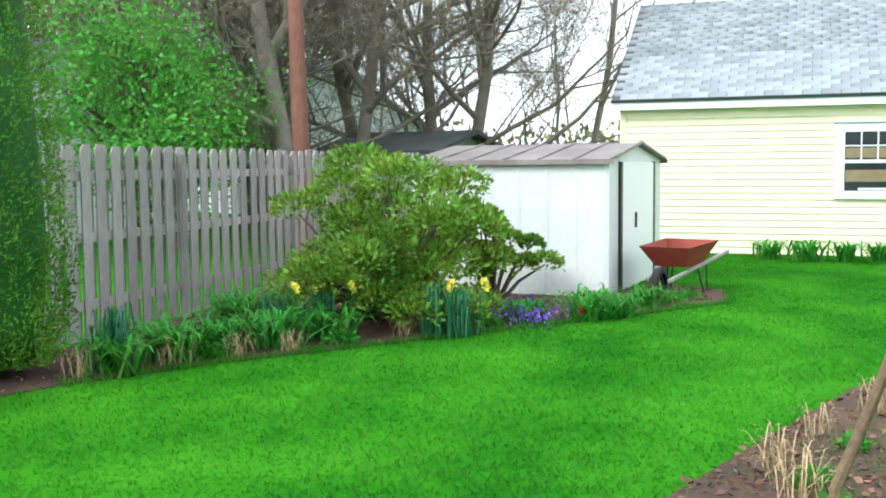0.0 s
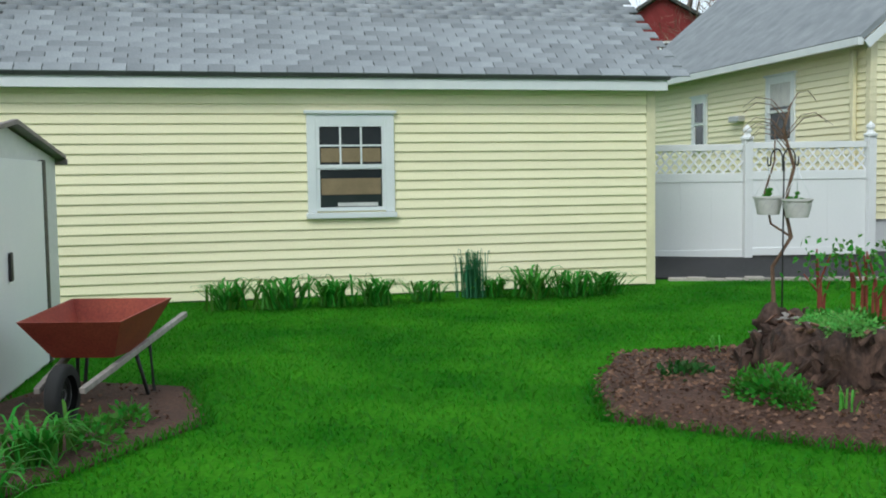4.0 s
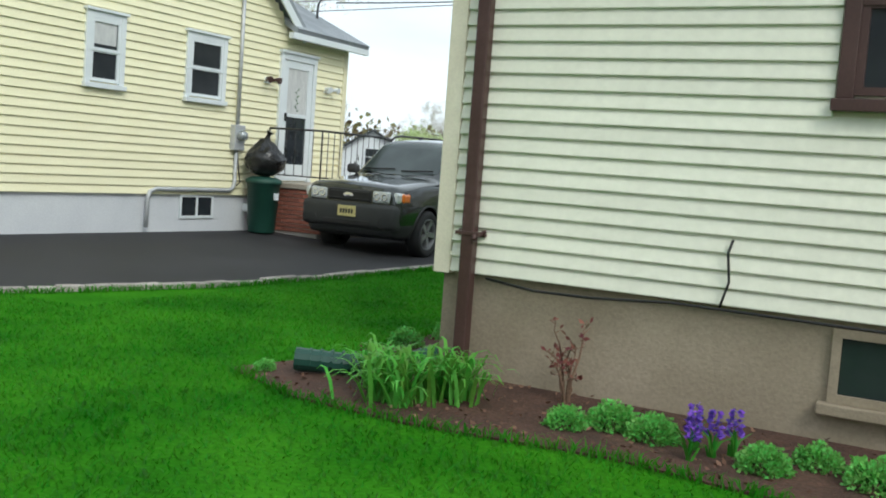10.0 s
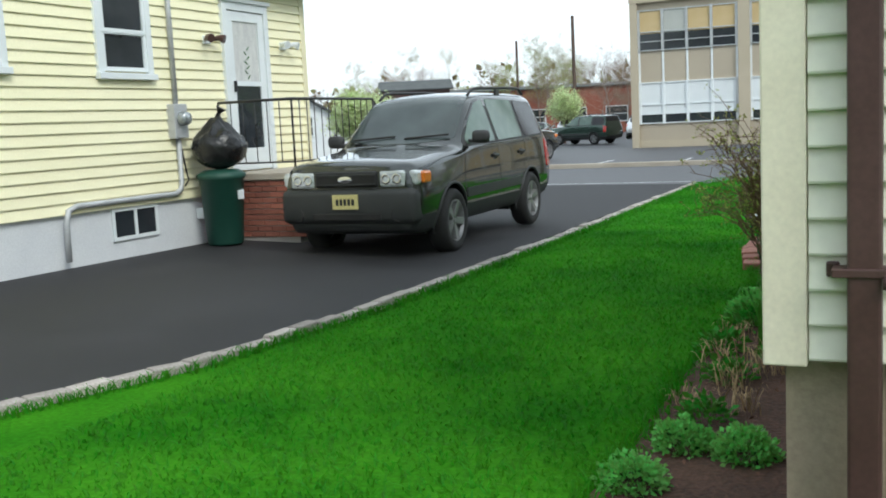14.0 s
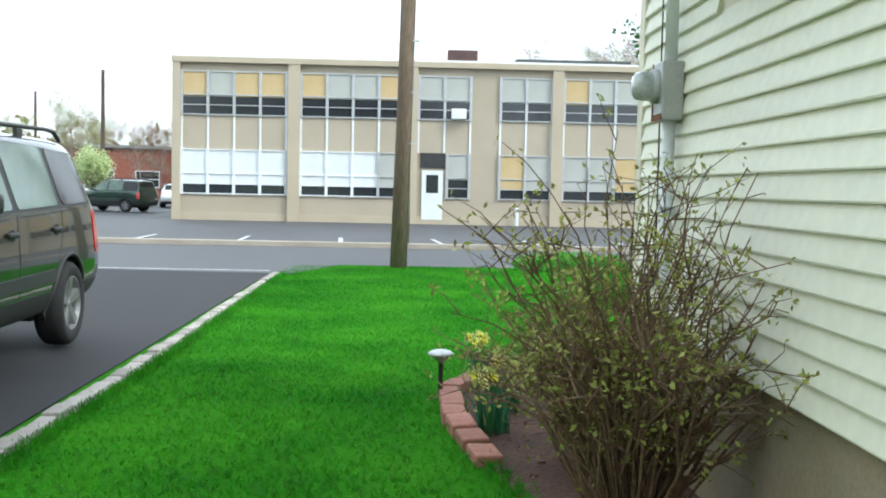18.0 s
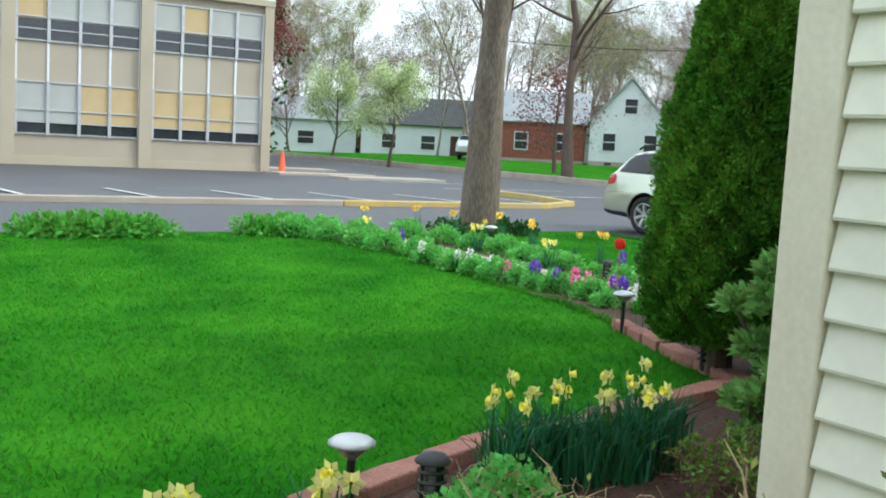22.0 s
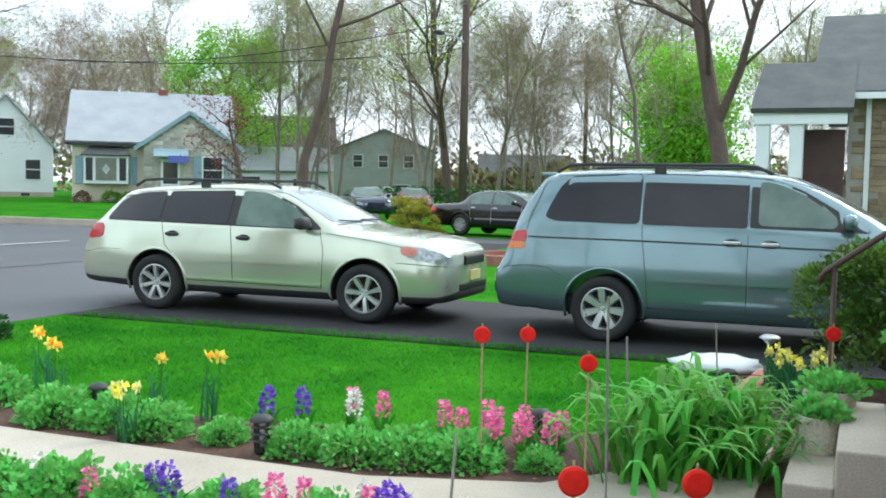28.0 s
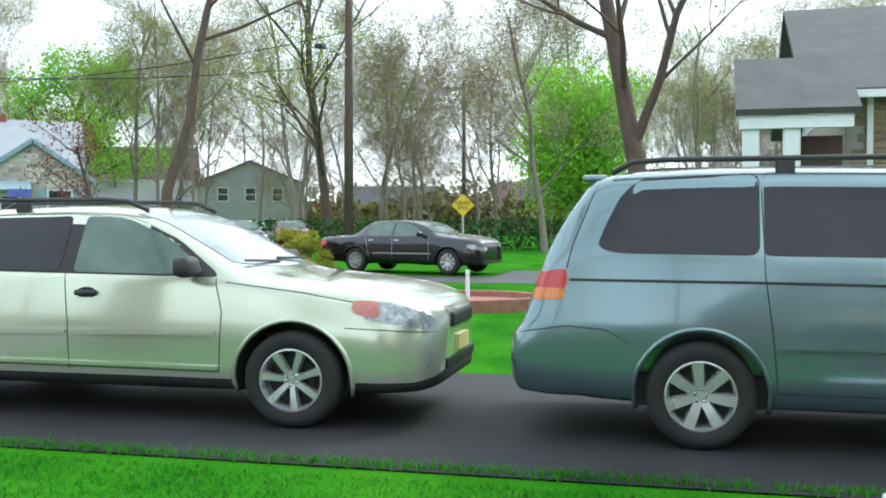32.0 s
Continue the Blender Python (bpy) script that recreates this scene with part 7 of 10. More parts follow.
DRIVE = [(-3.40, 18), (-3.40, 4.0), (-3.6, 1.8), (-4.2, 0.25), (-5.0, -1.3), (-6.0, -3.8), (-12, -3.8), (-12, 18)]
EAST = [(10.1, 3.8), (14.0, 3.8), (14.0, 19.8), (9.95, 19.8)]
cut = (BED_S, BED_N, BED_T, BED_B, HOUSE, DRIVE, EAST)
g = np.concatenate([scatter(235000, -5.6, 10.6, -14.8, 0, None, cut), scatter(32000, -3.45, 0.0, 0, 9.0, None, cut), scatter(10000, 0.0, 10.3, 7.0, 9.0, None, cut), scatter(140000, -3.45, 10.3, 9.0, 19.45, None, cut),
                    scatter(14000, 14.0, 27.5, 8, 19.4)])
dens = np.array([noise.noise((float(x) * 0.8, float(y) * 0.8, 0)) for x, y in g])
tagged(part("grass", blades(np.c_[g, 0 * g[:, 0]], 0.031 + 0.016 * dens, 0.0085, M["blade"], NR, 0.95), None), "short bright green lawn grass blades", "grass", "", "stuff")
edge = np.concatenate([np.array([(a[0] + (b[0] - a[0]) * t, a[1] + (b[1] - a[1]) * t) for t in NR.uniform(0, 1, int(220 * math.hypot(b[0] - a[0], b[1] - a[1])))]).reshape(-1, 2)
                       for poly in (BED_S[:8], BED_N[1:10], BED_N[14:20], BED_T, BED_B[:6], [(-3.38, 17.5), (-3.33, 9.0), (-3.4, 4.0), (-3.6, 1.95), (-4.2, 0.2), (-5.0, -1.3)], [(10.15, 19.3), (10.3, 12.0)]) for a, b in zip(poly, poly[1:])])
edge = edge + NR.normal(0, 0.035, edge.shape)
tagged(part("grass_edge", blades(np.c_[edge, 0 * edge[:, 0]], 0.07, 0.010, M["blade"], NR, 0.6), None), "longer ragged grass along kerbs and beds", "grass", "", "stuff")


# ---- plants ----
def plant(name, x, y, z, label, category, group="", rz=0.0, s=1.0):
    return thing(name, pose(x, y, z, 0, 0, rz) @ Matrix.Scale(s, 4), label, category, group)


def dome_points(n, r, h, fill=0.75):
    d = NR.normal(0, 1, (n, 3))
    d[:, 2] = np.abs(d[:, 2])
    d /= np.linalg.norm(d, axis=1, keepdims=True)
    k = NR.uniform(fill, 1.0, n)[:, None]
    lump = 1 + 0.12 * np.sin(d[:, :1] * 7 + d[:, 1:2] * 5)
    return d * k * lump * (r, r, h), d


protos = {}


def copy_or(key, build, x, y, z=0.014, rz=None, s=1.0, label=None):
    """The first of a kind is built, the rest are copies of it."""
    m = pose(x, y, z, 0, 0, NR.uniform(0, 360) if rz is None else rz) @ Matrix.Scale(s, 4)
    if key not in protos:
        protos[key] = build()
        protos[key].matrix_basis = m
        ob = protos[key]
    else:
        ob = copy_thing(protos[key], Matrix())
        ob.matrix_basis = m
    if label:
        ob["label"] = label
    return ob


def mk_sedum(k):
    def f():
        t = plant("sedum", 0, 0, 0, "rounded mound of pale green sedum leaves", "sedum", "sedum mounds")
        p, d = dome_points(1150, 0.21, 0.2, 0.6)
        part("foliage", leaves(p - d * 0.02, d, 0.034, M["sedum"], NR, 0.8, 0.4), None, t)
        # sixty larger, darker green leaves in the core of the mound
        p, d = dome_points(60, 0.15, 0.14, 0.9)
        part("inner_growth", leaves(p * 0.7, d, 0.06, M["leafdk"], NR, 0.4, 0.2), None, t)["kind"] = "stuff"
        return t
    return f


def head_daffodil(material, cup):
    bm = bmesh.new()
    for k in range(6):
        a = math.tau * k / 6
        c, s = math.cos(a), math.sin(a)
        pts = [(0.004, 0, 0), (0.022, 0.012, 0.004), (0.04, 0.0, 0.006), (0.022, -0.012, 0.004)]
        bm.faces.new([bm.verts.new((c * x - s * y, s * x + c * y, z)) for x, y, z in pts])
    pet = mesh_of(bm, material)
    bm = bmesh.new()
    lathe(bm, [(0.006, 0), (0.011, 0.004), (0.013, 0.022), (0.018, 0.028)], 10)
    return pet, mesh_of(bm, cup)


HEADS = {"yellow": head_daffodil(M["yellowp"], M["yellowp"]), "pale": head_daffodil(M["palep"], M["yellowp"]), "orange": head_daffodil(M["yellowp"], M["orangep"]), "white": head_daffodil(M["whitep"], M["palep"])}


def mk_daffodil(col, n, r, h, blades_n=90, big=1.0):
    def f():
        t = plant("daffodil_clump", 0, 0, 0, {"yellow": "clump of yellow daffodils in blue-green leaves", "pale": "clump of pale yellow daffodils in blue-green leaves", "orange": "few golden yellow daffodils on tall stems", "white": "white daffodils in narrow green leaves"}[col], "daffodils", "daffodils")
        a, q = NR.uniform(0, math.tau, blades_n), np.sqrt(NR.uniform(0, 1, blades_n)) * r
        part("leaves", blades(np.c_[q * np.cos(a), q * np.sin(a), 0 * a], h * 0.9, 0.014, M["narciss"], NR, 0.28), None, t)
        for k in range(n):
            ang, rr = NR.uniform(0, math.tau), r * (0.5 + 0.7 * NR.uniform())
            x, y, z = rr * math.cos(ang), rr * math.sin(ang), h * NR.uniform(0.85, 1.12)
            st = part("stem", tube(bmesh.new(), [(x * 0.6, y * 0.6, 0), (x * 0.9, y * 0.9, z * 0.6), (x, y, z)], 0.004, 5), M["leaf"], t)
            m = pose(x, y, z, NR.uniform(50, 95), 0, NR.uniform(0, 360)) @ Matrix.Scale(1.15 * big, 4)
            part("petals", HEADS[col][0], None, st, at=m)
            part("trumpet", HEADS[col][1], None, st, at=m)
        return t
    return f


def mk_hyacinth(col, words):
    def f():
        t = plant("hyacinth", 0, 0, 0, words + " hyacinth with strappy green leaves", "hyacinth", "hyacinths")
        a = NR.uniform(0, math.tau, 10)
        part("leaves", blades(np.c_[0.02 * np.cos(a), 0.02 * np.sin(a), 0 * a], 0.17, 0.022, M["leaf"], NR, 0.5), None, t)
        n = 90
        a, z = NR.uniform(0, math.tau, n), NR.uniform(0.10, 0.24, n)
        rr = 0.034 * np.sqrt(np.clip((0.255 - z) / 0.1, 0.1, 1))
        d = np.c_[np.cos(a), np.sin(a), 0.3 + 0 * a]
        part("flower_spike", leaves(np.c_[rr * np.cos(a) * 0.6, rr * np.sin(a) * 0.6, z], d, 0.030, M[col], NR, 0.75, 0.4), None, t)
        return t
    return f


def mk_strap(n, r, h, w, mt, words, cat, lean=0.75):
    def f():
        t = plant(cat.replace(" ", "_"), 0, 0, 0, words, cat, cat + " clumps")
        me_v, me_f = [], []
        for k in range(n):
            a = NR.uniform(0, math.tau)
            x, y = r * 0.35 * NR.normal(), r * 0.35 * NR.normal()
            hh, ll = h * NR.uniform(0.6, 1.15), r * NR.uniform(0.5, 1.2) * lean
            c, s = math.cos(a), math.sin(a)
            b = len(me_v)
            for i, (u, z, q) in enumerate(((0, 0, 0.8), (0.25, 0.55, 1.0), (0.6, 0.92, 0.85), (0.9, 0.95, 0.5), (1.15, 0.78, 0.05))):
                for sg in (-1, 1):
                    me_v.append((x + c * u * ll - s * sg * w * q / 2, y + s * u * ll + c * sg * w * q / 2, z * hh))
            for i in range(4):
                me_f.append((b + 2 * i, b + 2 * i + 1, b + 2 * i + 3, b + 2 * i + 2))
        h2 = n // 2
        part("outer_leaves", raw(me_v[:10 * h2], me_f[:4 * h2], M[mt]), None, t)
        part("inner_leaves", raw(me_v[10 * h2:], np.array(me_f[4 * h2:]) - 10 * h2, M[mt]), None, t)
        return t
    return f


def mk_leafy(n, r, h, size, mt, words, cat, group=""):
    def f():
        t = plant(cat.replace(" ", "_"), 0, 0, 0, words, cat, group)
        p, d = dome_points(n, r, h, 0.35)
        part("foliage", leaves(p, d, size, M[mt], NR, 0.55, 0.5), None, t)
        return t
    return f


def stake(x, y, h, lean=0.0, ball=0.046, sz=1.0):
    t = plant("garden_stake", x, y, 0.014, "red round reflector on a thin yellow garden stake", "garden stake", "red garden stakes", rz=NR.uniform(0, 360))
    part("rod", tube(bmesh.new(), [(0, 0, -0.05), (lean, 0, h)], 0.006, 6), M["straw"], t)
    bm = bmesh.new()
    lathe(bm, [(0.001, -0.011), (ball * 0.8, -0.010), (ball, -0.005), (ball, 0.005), (ball * 0.8, 0.010), (0.001, 0.011)], 24, pose(lean, 0, h + ball * 0.3, 90, 0, -65))
    part("tip", tube(bmesh.new(), [(lean, 0, h + ball * 1.2), (lean, 0, h + ball * 1.65)], 0.005, 6), M["straw"], t)
    part("red_disc", bm, M["redp"], t, "bright red disc")
    t.matrix_basis = pose(x, y, 0.014, 0, 0, 0)
    return t


def solar(x, y, h=0.33, low=False):
    t = plant("solar_lamp", x, y, 0.014, "black and silver solar path lamp" if not low else "small black lantern path lamp", "path lamp", "path lamps")
    if low:
        bm = bmesh.new()
        lathe(bm, [(0.03, 0.0), (0.045, 0.02), (0.045, 0.05)], 10)
        part("base", bm, M["black"], t)
        for k in range(4):
            a = math.tau * k / 4
            part("strut", bx(-0.006, -0.006, 0.05, 0.006, 0.006, 0.20), M["black"], t, at=pose(0.045 * math.cos(a), 0.045 * math.sin(a), 0))
        for z in (0.09, 0.13, 0.17):
            part("louvre", lathe(bmesh.new(), [(0.05, z), (0.06, z - 0.012), (0.062, z - 0.008)], 14), M["black"], t)
        part("cap", lathe(bmesh.new(), [(0.001, 0.235), (0.05, 0.225), (0.072, 0.20), (0.07, 0.195), (0.001, 0.2)], 16), M["plastic"], t, smooth=True)
        part("glass", lathe(bmesh.new(), [(0.032, 0.05), (0.032, 0.2)], 12), M["lens_c"], t)
        return t
    part("spike", tube(bmesh.new(), [(0, 0, -0.05), (0, 0, h * 0.74)], 0.016, 10), M["black"], t)
    part("bowl", lathe(bmesh.new(), [(0.016, h * 0.72), (0.03, h * 0.76), (0.065, h * 0.86), (0.075, h * 0.90), (0.07, h * 0.91)], 18), M["lens_c"], t, smooth=True)
    part("cap", lathe(bmesh.new(), [(0.088, h * 0.90), (0.09, h * 0.925), (0.07, h * 0.97), (0.035, h), (0.001, h * 1.005)], 18), M["alu"], t, smooth=True)
    return t


# path lamps
for x, y in ((-1.13, 7.98), (-0.04, 8.95), (3.80, 11.66), (10.1, 11.72), (6.35, 17.1)):
    solar(x, y)
for x, y in ((0.30, 8.92), (3.35, 10.35), (4.05, 9.95), (5.85, 14.15), (6.75, 12.75), (8.75, 11.9), (6.15, 15.6)):
    solar(x, y, low=True)
# red stakes
for x, y, h, l in ((3.78, 9.74, 0.66, 0.16), (3.8, 11.75, 0.68, 0.0), (3.98, 11.42, 0.66, 0.03), (6.10, 12.90, 0.74, -0.0), (6.48, 12.77, 0.70, 0.03), (5.92, 12.26, 0.66, 0.02), (7.45, 11.14, 0.70, 0.0)):
    stake(x, y, h, l)
for k, (x, y, h) in enumerate(((4.75, 12.55, 0.55), (5.56, 12.06, 1.08), (6.9, 12.25, 0.7), (8.6, 11.95, 0.6))):
    t = plant("plant_stake", x, y, 0.0, "thin weathered wooden plant stake", "plant stake", "wooden stakes")
    part("rod", tube(bmesh.new(), [(0, 0, -0.05), (NR.normal(0, 0.03), NR.normal(0, 0.03), h)], 0.0065, 6), M["fencewood"], t)

# sedum mounds of the front beds
for x, y, s in ((5.95, 15.75, 1.1), (6.0, 15.35, 1.0), (5.95, 14.95, 1.0), (6.0, 14.5, 0.7), (5.95, 13.98, 0.9), (5.98, 13.62, 1.0), (6.05, 13.3, 1.0), (6.15, 13.0, 0.95), (6.25, 12.6, 0.6), (6.2, 16.6, 1.2), (6.15, 17.2, 1.1), (6.1, 17.9, 1.2),
                (4.65, 15.95, 1.0), (4.6, 15.3, 1.0), (4.65, 14.5, 1.1), (4.7, 13.6, 1.0), (4.75, 13.1, 1.0), (4.9, 16.6, 1.1), (4.75, 17.2, 1.2), (4.7, 17.8, 1.1), (4.6, 18.4, 1.2), (4.3, 19.0, 1.4), (4.8, 19.1, 1.3), (5.3, 18.9, 1.2), (4.6, 12.7, 0.8),
                (5.9, 18.6, 1.3), (0.55, 8.75, 1.0), (0.25, 8.6, 0.9), (4.62, 14.9, 0.95), (4.66, 14.1, 1.0), (4.72, 15.6, 0.9), (4.8, 12.35, 0.8), (4.6, 13.85, 0.8), (1.3, -0.78, 0.75), (1.52, -0.62, 0.95), (1.77, -0.7, 0.9), (2.39, -0.88, 0.85), (2.61, -0.62, 0.8), (2.89, -0.8, 0.95), (3.22, -1.0, 1.0), (-0.75, -0.85, 0.45), (-0.55, 3.95, 1.0), (-0.52, 1.17, 0.62), (-0.25, 1.12, 0.62), (-0.60, 0.66, 0.62)):
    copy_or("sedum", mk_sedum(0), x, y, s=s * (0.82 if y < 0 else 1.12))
# low green islands by the street
for x, y, s in ((0.9, 19.2, 2.0), (1.3, 19.1, 2.2), (1.75, 19.15, 2.2), (2.2, 19.2, 1.9), (3.85, 19.25, 1.9), (4.3, 19.5, 1.9)):
    copy_or("cress", mk_leafy(700, 0.22, 0.13, 0.045, "fresh", "low spreading bright green groundcover mound", "groundcover", "groundcover mounds"), x, y, s=s)
for x, y, s in ((6.9, 19.0, 1.5), (8.0, 19.2, 1.6), (7.4, 18.6, 1.2), (8.3, 18.9, 1.3)):
    copy_or("cress2", mk_leafy(520, 0.22, 0.17, 0.05, "leafdk", "dark green grassy mound at the tree foot", "groundcover", "groundcover mounds"), x, y, s=s)
# hyacinths and friends
for col, words, spots in (("pink", "bright pink", ((6.55, 13.3), (6.45, 13.15), (6.5, 12.95), (6.6, 12.8), (6.35, 12.75), (6.42, 12.6), (6.3, 12.9), (6.62, 13.75), (6.6, 13.95), (6.7, 12.6), (6.65, 13.05), (4.72, 13.35), (4.8, 13.25), (4.55, 14.25), (4.85, 12.95))),
                          ("purple", "violet blue", ((6.4, 14.2), (6.3, 14.4), (4.62, 13.85), (4.65, 13.55), (4.78, 12.85), (4.85, 12.8), (4.75, 12.7), (4.7, 14.0), (4.95, 12.9), (5.1, 17.4))),
                          ("whitep", "white", ((6.48, 13.88), (4.55, 15.2), (4.6, 14.6), (4.72, 12.45), (4.85, 12.5), (4.9, 13.0), (4.5, 15.9), (4.62, 15.05), (4.55, 12.3)))):
    for x, y in spots:
        copy_or("hy" + col, mk_hyacinth(col, words), x, y, s=NR.uniform(0.95, 1.2))
for x, y in ((6.32, 16.1), (6.36, 15.3), (6.4, 14.9), (6.35, 17.3), (6.5, 18.2), (6.7, 16.6), (6.2, 18.8), (5.5, 19.2), (6.9, 17.6)):
    copy_or("dafo", mk_daffodil("orange", 2, 0.06, 0.36, 14, 1.2), x, y, s=NR.uniform(0.9, 1.15))
for x, y in ((5.72, 15.0), (4.62, 12.0), (4.35, 11.55), (4.2, 11.0), (3.75, 10.2), (6.0, 16.9), (4.9, 18.0)):
    copy_or("dafp", mk_daffodil("pale", 4, 0.07, 0.32, 26, 1.05), x, y)
for x, y in ((0.78, 9.0), (1.02, 8.98), (1.28, 8.95), (1.55, 9.0)):
    copy_or("dafc", mk_daffodil("pale", 5, 0.16, 0.42, 190, 1.0), x, y)
for x, y in ((-0.38, 8.55), (-0.8, 8.5), (-0.72, 7.6), (-0.85, 7.0), (9.0, 11.5), (8.7, 11.45), (9.3, 11.6), (8.85, 11.25), (9.15, 11.3)):
    copy_or("dafd", mk_daffodil("pale", 5, 0.10, 0.34, 60, 1.1), x, y)
for x, y, s in ((4.08, 11.38, 1.0), (2.85, 9.0, 1.0)):
    copy_or("tuft", mk_strap(90, 0.28, 0.42, 0.010, "narciss", "dense tuft of dark blue-green narrow leaves", "leaf tuft", 0.4), x, y, s=s)
# day lilies and irises
for x, y, s in ((6.35, 12.0, 1.2), (6.75, 11.85, 1.3), (7.1, 11.7, 1.1), (3.72, 9.93, 0.85), (3.45, 9.72, 0.5), (4.2, 10.55, 0.6), (0.32, -0.98, 0.75), (0.12, -0.78, 0.7), (0.5, -0.72, 0.75), (6.6, 11.6, 0.8)):
    copy_or("lily", mk_strap(100, 0.34, 0.38, 0.036, "fresh", "bright green arching day lily clump", "day lily", 1.0), x, y, s=s)
for x, y, s in ((-4.75, -9.7, 0.9), (-4.6, -9.1, 1.0), (-4.65, -8.5, 0.9), (-4.6, -8.0, 0.9), (-4.7, -7.4, 0.7), (-4.65, -6.1, 1.0), (-4.6, -5.6, 0.9), (-4.75, -5.15, 0.8), (-4.9, -6.5, 0.7), (4.0, -14.5, 1.0), (3.6, -14.3, 0.9), (2.55, -11.2, 0.8), (2.3, -10.95, 0.7)):
    copy_or("lilydk", mk_strap(80, 0.34, 0.34, 0.032, "leaf", "dark green arching day lily clump", "day lily", 1.1), x, y, s=s)
copy_or("iris1", mk_strap(120, 0.2, 0.5, 0.012, "narciss", "dark upright tuft by the garage wall", "leaf tuft", 0.35), -4.85, -6.8, s=1.1)
for x, y, s in ((-0.25, 3.05, 1.0), (-0.3, 3.35, 0.8)):
    copy_or("iris2", mk_strap(24, 0.24, 0.46, 0.042, "leaf", "broad upright iris leaves by the foundation", "iris", 0.7), x, y, s=s)
for x, y, s in ((6.15, -14.3, 1.1), (4.3, -13.9, 0.9), (3.9, -12.4, 1.1), (3.85, -12.15, 1.0), (4.25, -13.4, 1.0)):
    copy_or("backtuft", mk_strap(90, 0.22, 0.42, 0.014, "narciss", "blue-green tuft of daffodil leaves", "leaf tuft", 0.4), x, y, s=s)
for x, y in ((4.3, -13.35), (4.15, -13.15), (4.5, -13.6), (3.75, -12.0), (3.9, -12.2)):
    copy_or("dafb", mk_daffodil("yellow", 3, 0.10, 0.5, 10, 1.15), x, y)
for x, y in ((3.72, -12.55), (3.6, -12.45), (2.65, -11.25), (3.8, -12.7)):
    copy_or("tul", mk_hyacinth("redp", "small orange-red"), x, y, s=0.6)
t = plant("grape_hyacinths", 2.82, -11.85, 0.014, "drift of purple grape hyacinths by the shed", "grape hyacinth", "", 0)
p = np.c_[NR.normal(0, 0.38, 420), NR.normal(0, 0.16, 420), 0.06 + NR.uniform(0, 0.10, 420)]
p = p @ np.array([[0.86, 0.5, 0], [-0.5, 0.86, 0], [0, 0, 1]])
part("bloom", leaves(p, np.c_[0 * p[:, :2], 1 + 0 * p[:, :1]], 0.042, M["purple"], NR, 0.6, 0.4), None, t)["kind"] = "stuff"
part("leaves", blades(np.c_[p[:, :2], 0 * p[:, :1]], 0.13, 0.012, M["leafdk"], NR, 0.5), None, t)
for x, y in ((2.0, -0.75), (2.12, -0.8), (2.2, -0.7), (2.05, -0.95)):
    copy_or("hypurple2", mk_hyacinth("purple", "small violet"), x, y, s=1.0)

# ---- shrubs ----
def twiggy(name, x, y, z, r, h, n, label, cat, leafmat, leafn, leafsize, seed, stem=0.012, mt="twig", up=0.5):
    rg = random.Random(seed)
    t = plant(name, x, y, z, label, cat)
    bm = bmesh.new()
    tips = []
    for k in range(n):
        a, q = rg.uniform(0, math.tau), math.sqrt(rg.random())
        d = Vector((math.cos(a) * q * r, math.sin(a) * q * r, h * rg.uniform(0.45, 1.05) * (1.05 - 0.3 * q)))
        p = Vector((d.x * 0.10, d.y * 0.10, 0))
        pts = [p]
        for j in range(1, 6):
            f = j / 5
            pts.append(p.lerp(d, f) + Vector((rg.gauss(0, 0.05) * r, rg.gauss(0, 0.05) * r, h * 0.16 * math.sin(math.pi * f) * q)))
        tube(bm, pts, [stem * (1 - 0.78 * j / 5) for j in range(6)], 5, cap=False)
        for j in range(7):
            f = rg.uniform(1.2, 4.99)
            b = pts[int(f)].lerp(pts[int(f) + 1], f % 1)
            e = b + Vector((rg.gauss(0, 0.6), rg.gauss(0, 0.6), rg.uniform(-0.1, 0.9) * up * 2)).normalized() * rg.uniform(0.12, 0.36) * r
            mid = b.lerp(e, 0.5) + Vector((rg.gauss(0, 0.03), rg.gauss(0, 0.03), 0.02)) * r
            tube(bm, [b, mid, e], [stem * 0.4, stem * 0.28, stem * 0.15], 3, cap=False)
            tips += [e, mid, mid.lerp(e, 0.5), e]
        tips.append(pts[-1])
    part("twig_mass", bm, M[mt], t)
    pts = np.array([tuple(tips[rg.randrange(len(tips))]) for _ in range(leafn)])
    pts += NR.normal(0, 0.012 * r, pts.shape)
    part("leaves", leaves(pts, np.c_[NR.normal(0, 0.6, (leafn, 2)), NR.uniform(0, 1, leafn)], leafsize, M[leafmat], NR, 0.5, 0.5), None, t)
    return t


twiggy("deciduous_shrub", -0.42, 5.2, 0.0, 0.86, 1.68, 150, "half-bare twiggy shrub with fresh buds by the wall", "shrub", "bud", 5200, 0.030, 21, stem=0.008, mt="twig")
twiggy("deciduous_shrub", -0.38, 6.5, 0.0, 0.60, 0.95, 110, "brown twiggy shrub with yellow-green buds", "shrub", "bud", 1500, 0.026, 22, stem=0.008, mt="straw")
twiggy("deciduous_shrub", -0.1, 7.6, 0.0, 0.45, 0.62, 90, "dry brown stalks with a few buds", "shrub", "bud", 200, 0.025, 23, stem=0.006, mt="straw")
twiggy("rose_bush", 1.08, -0.22, 0.0, 0.22, 0.62, 7, "small budding rose bush against the foundation", "rose bush", "rustbud", 90, 0.045, 24, stem=0.01)
twiggy("spirea", 1.5, 8.35, 0.0, 0.45, 0.32, 90, "low reddish-green spirea mound", "shrub", "bushleaf", 1400, 0.03, 25, stem=0.005)


def bush(name, x, y, r, h, label, leafmat, n, size, seed, low=0.0, lobes=16):
    """Evergreen bush: limbs, and leaves gathered in clumps with gaps between."""
    rg = random.Random(seed)
    t = plant(name, x, y, 0.0, label, "bush")
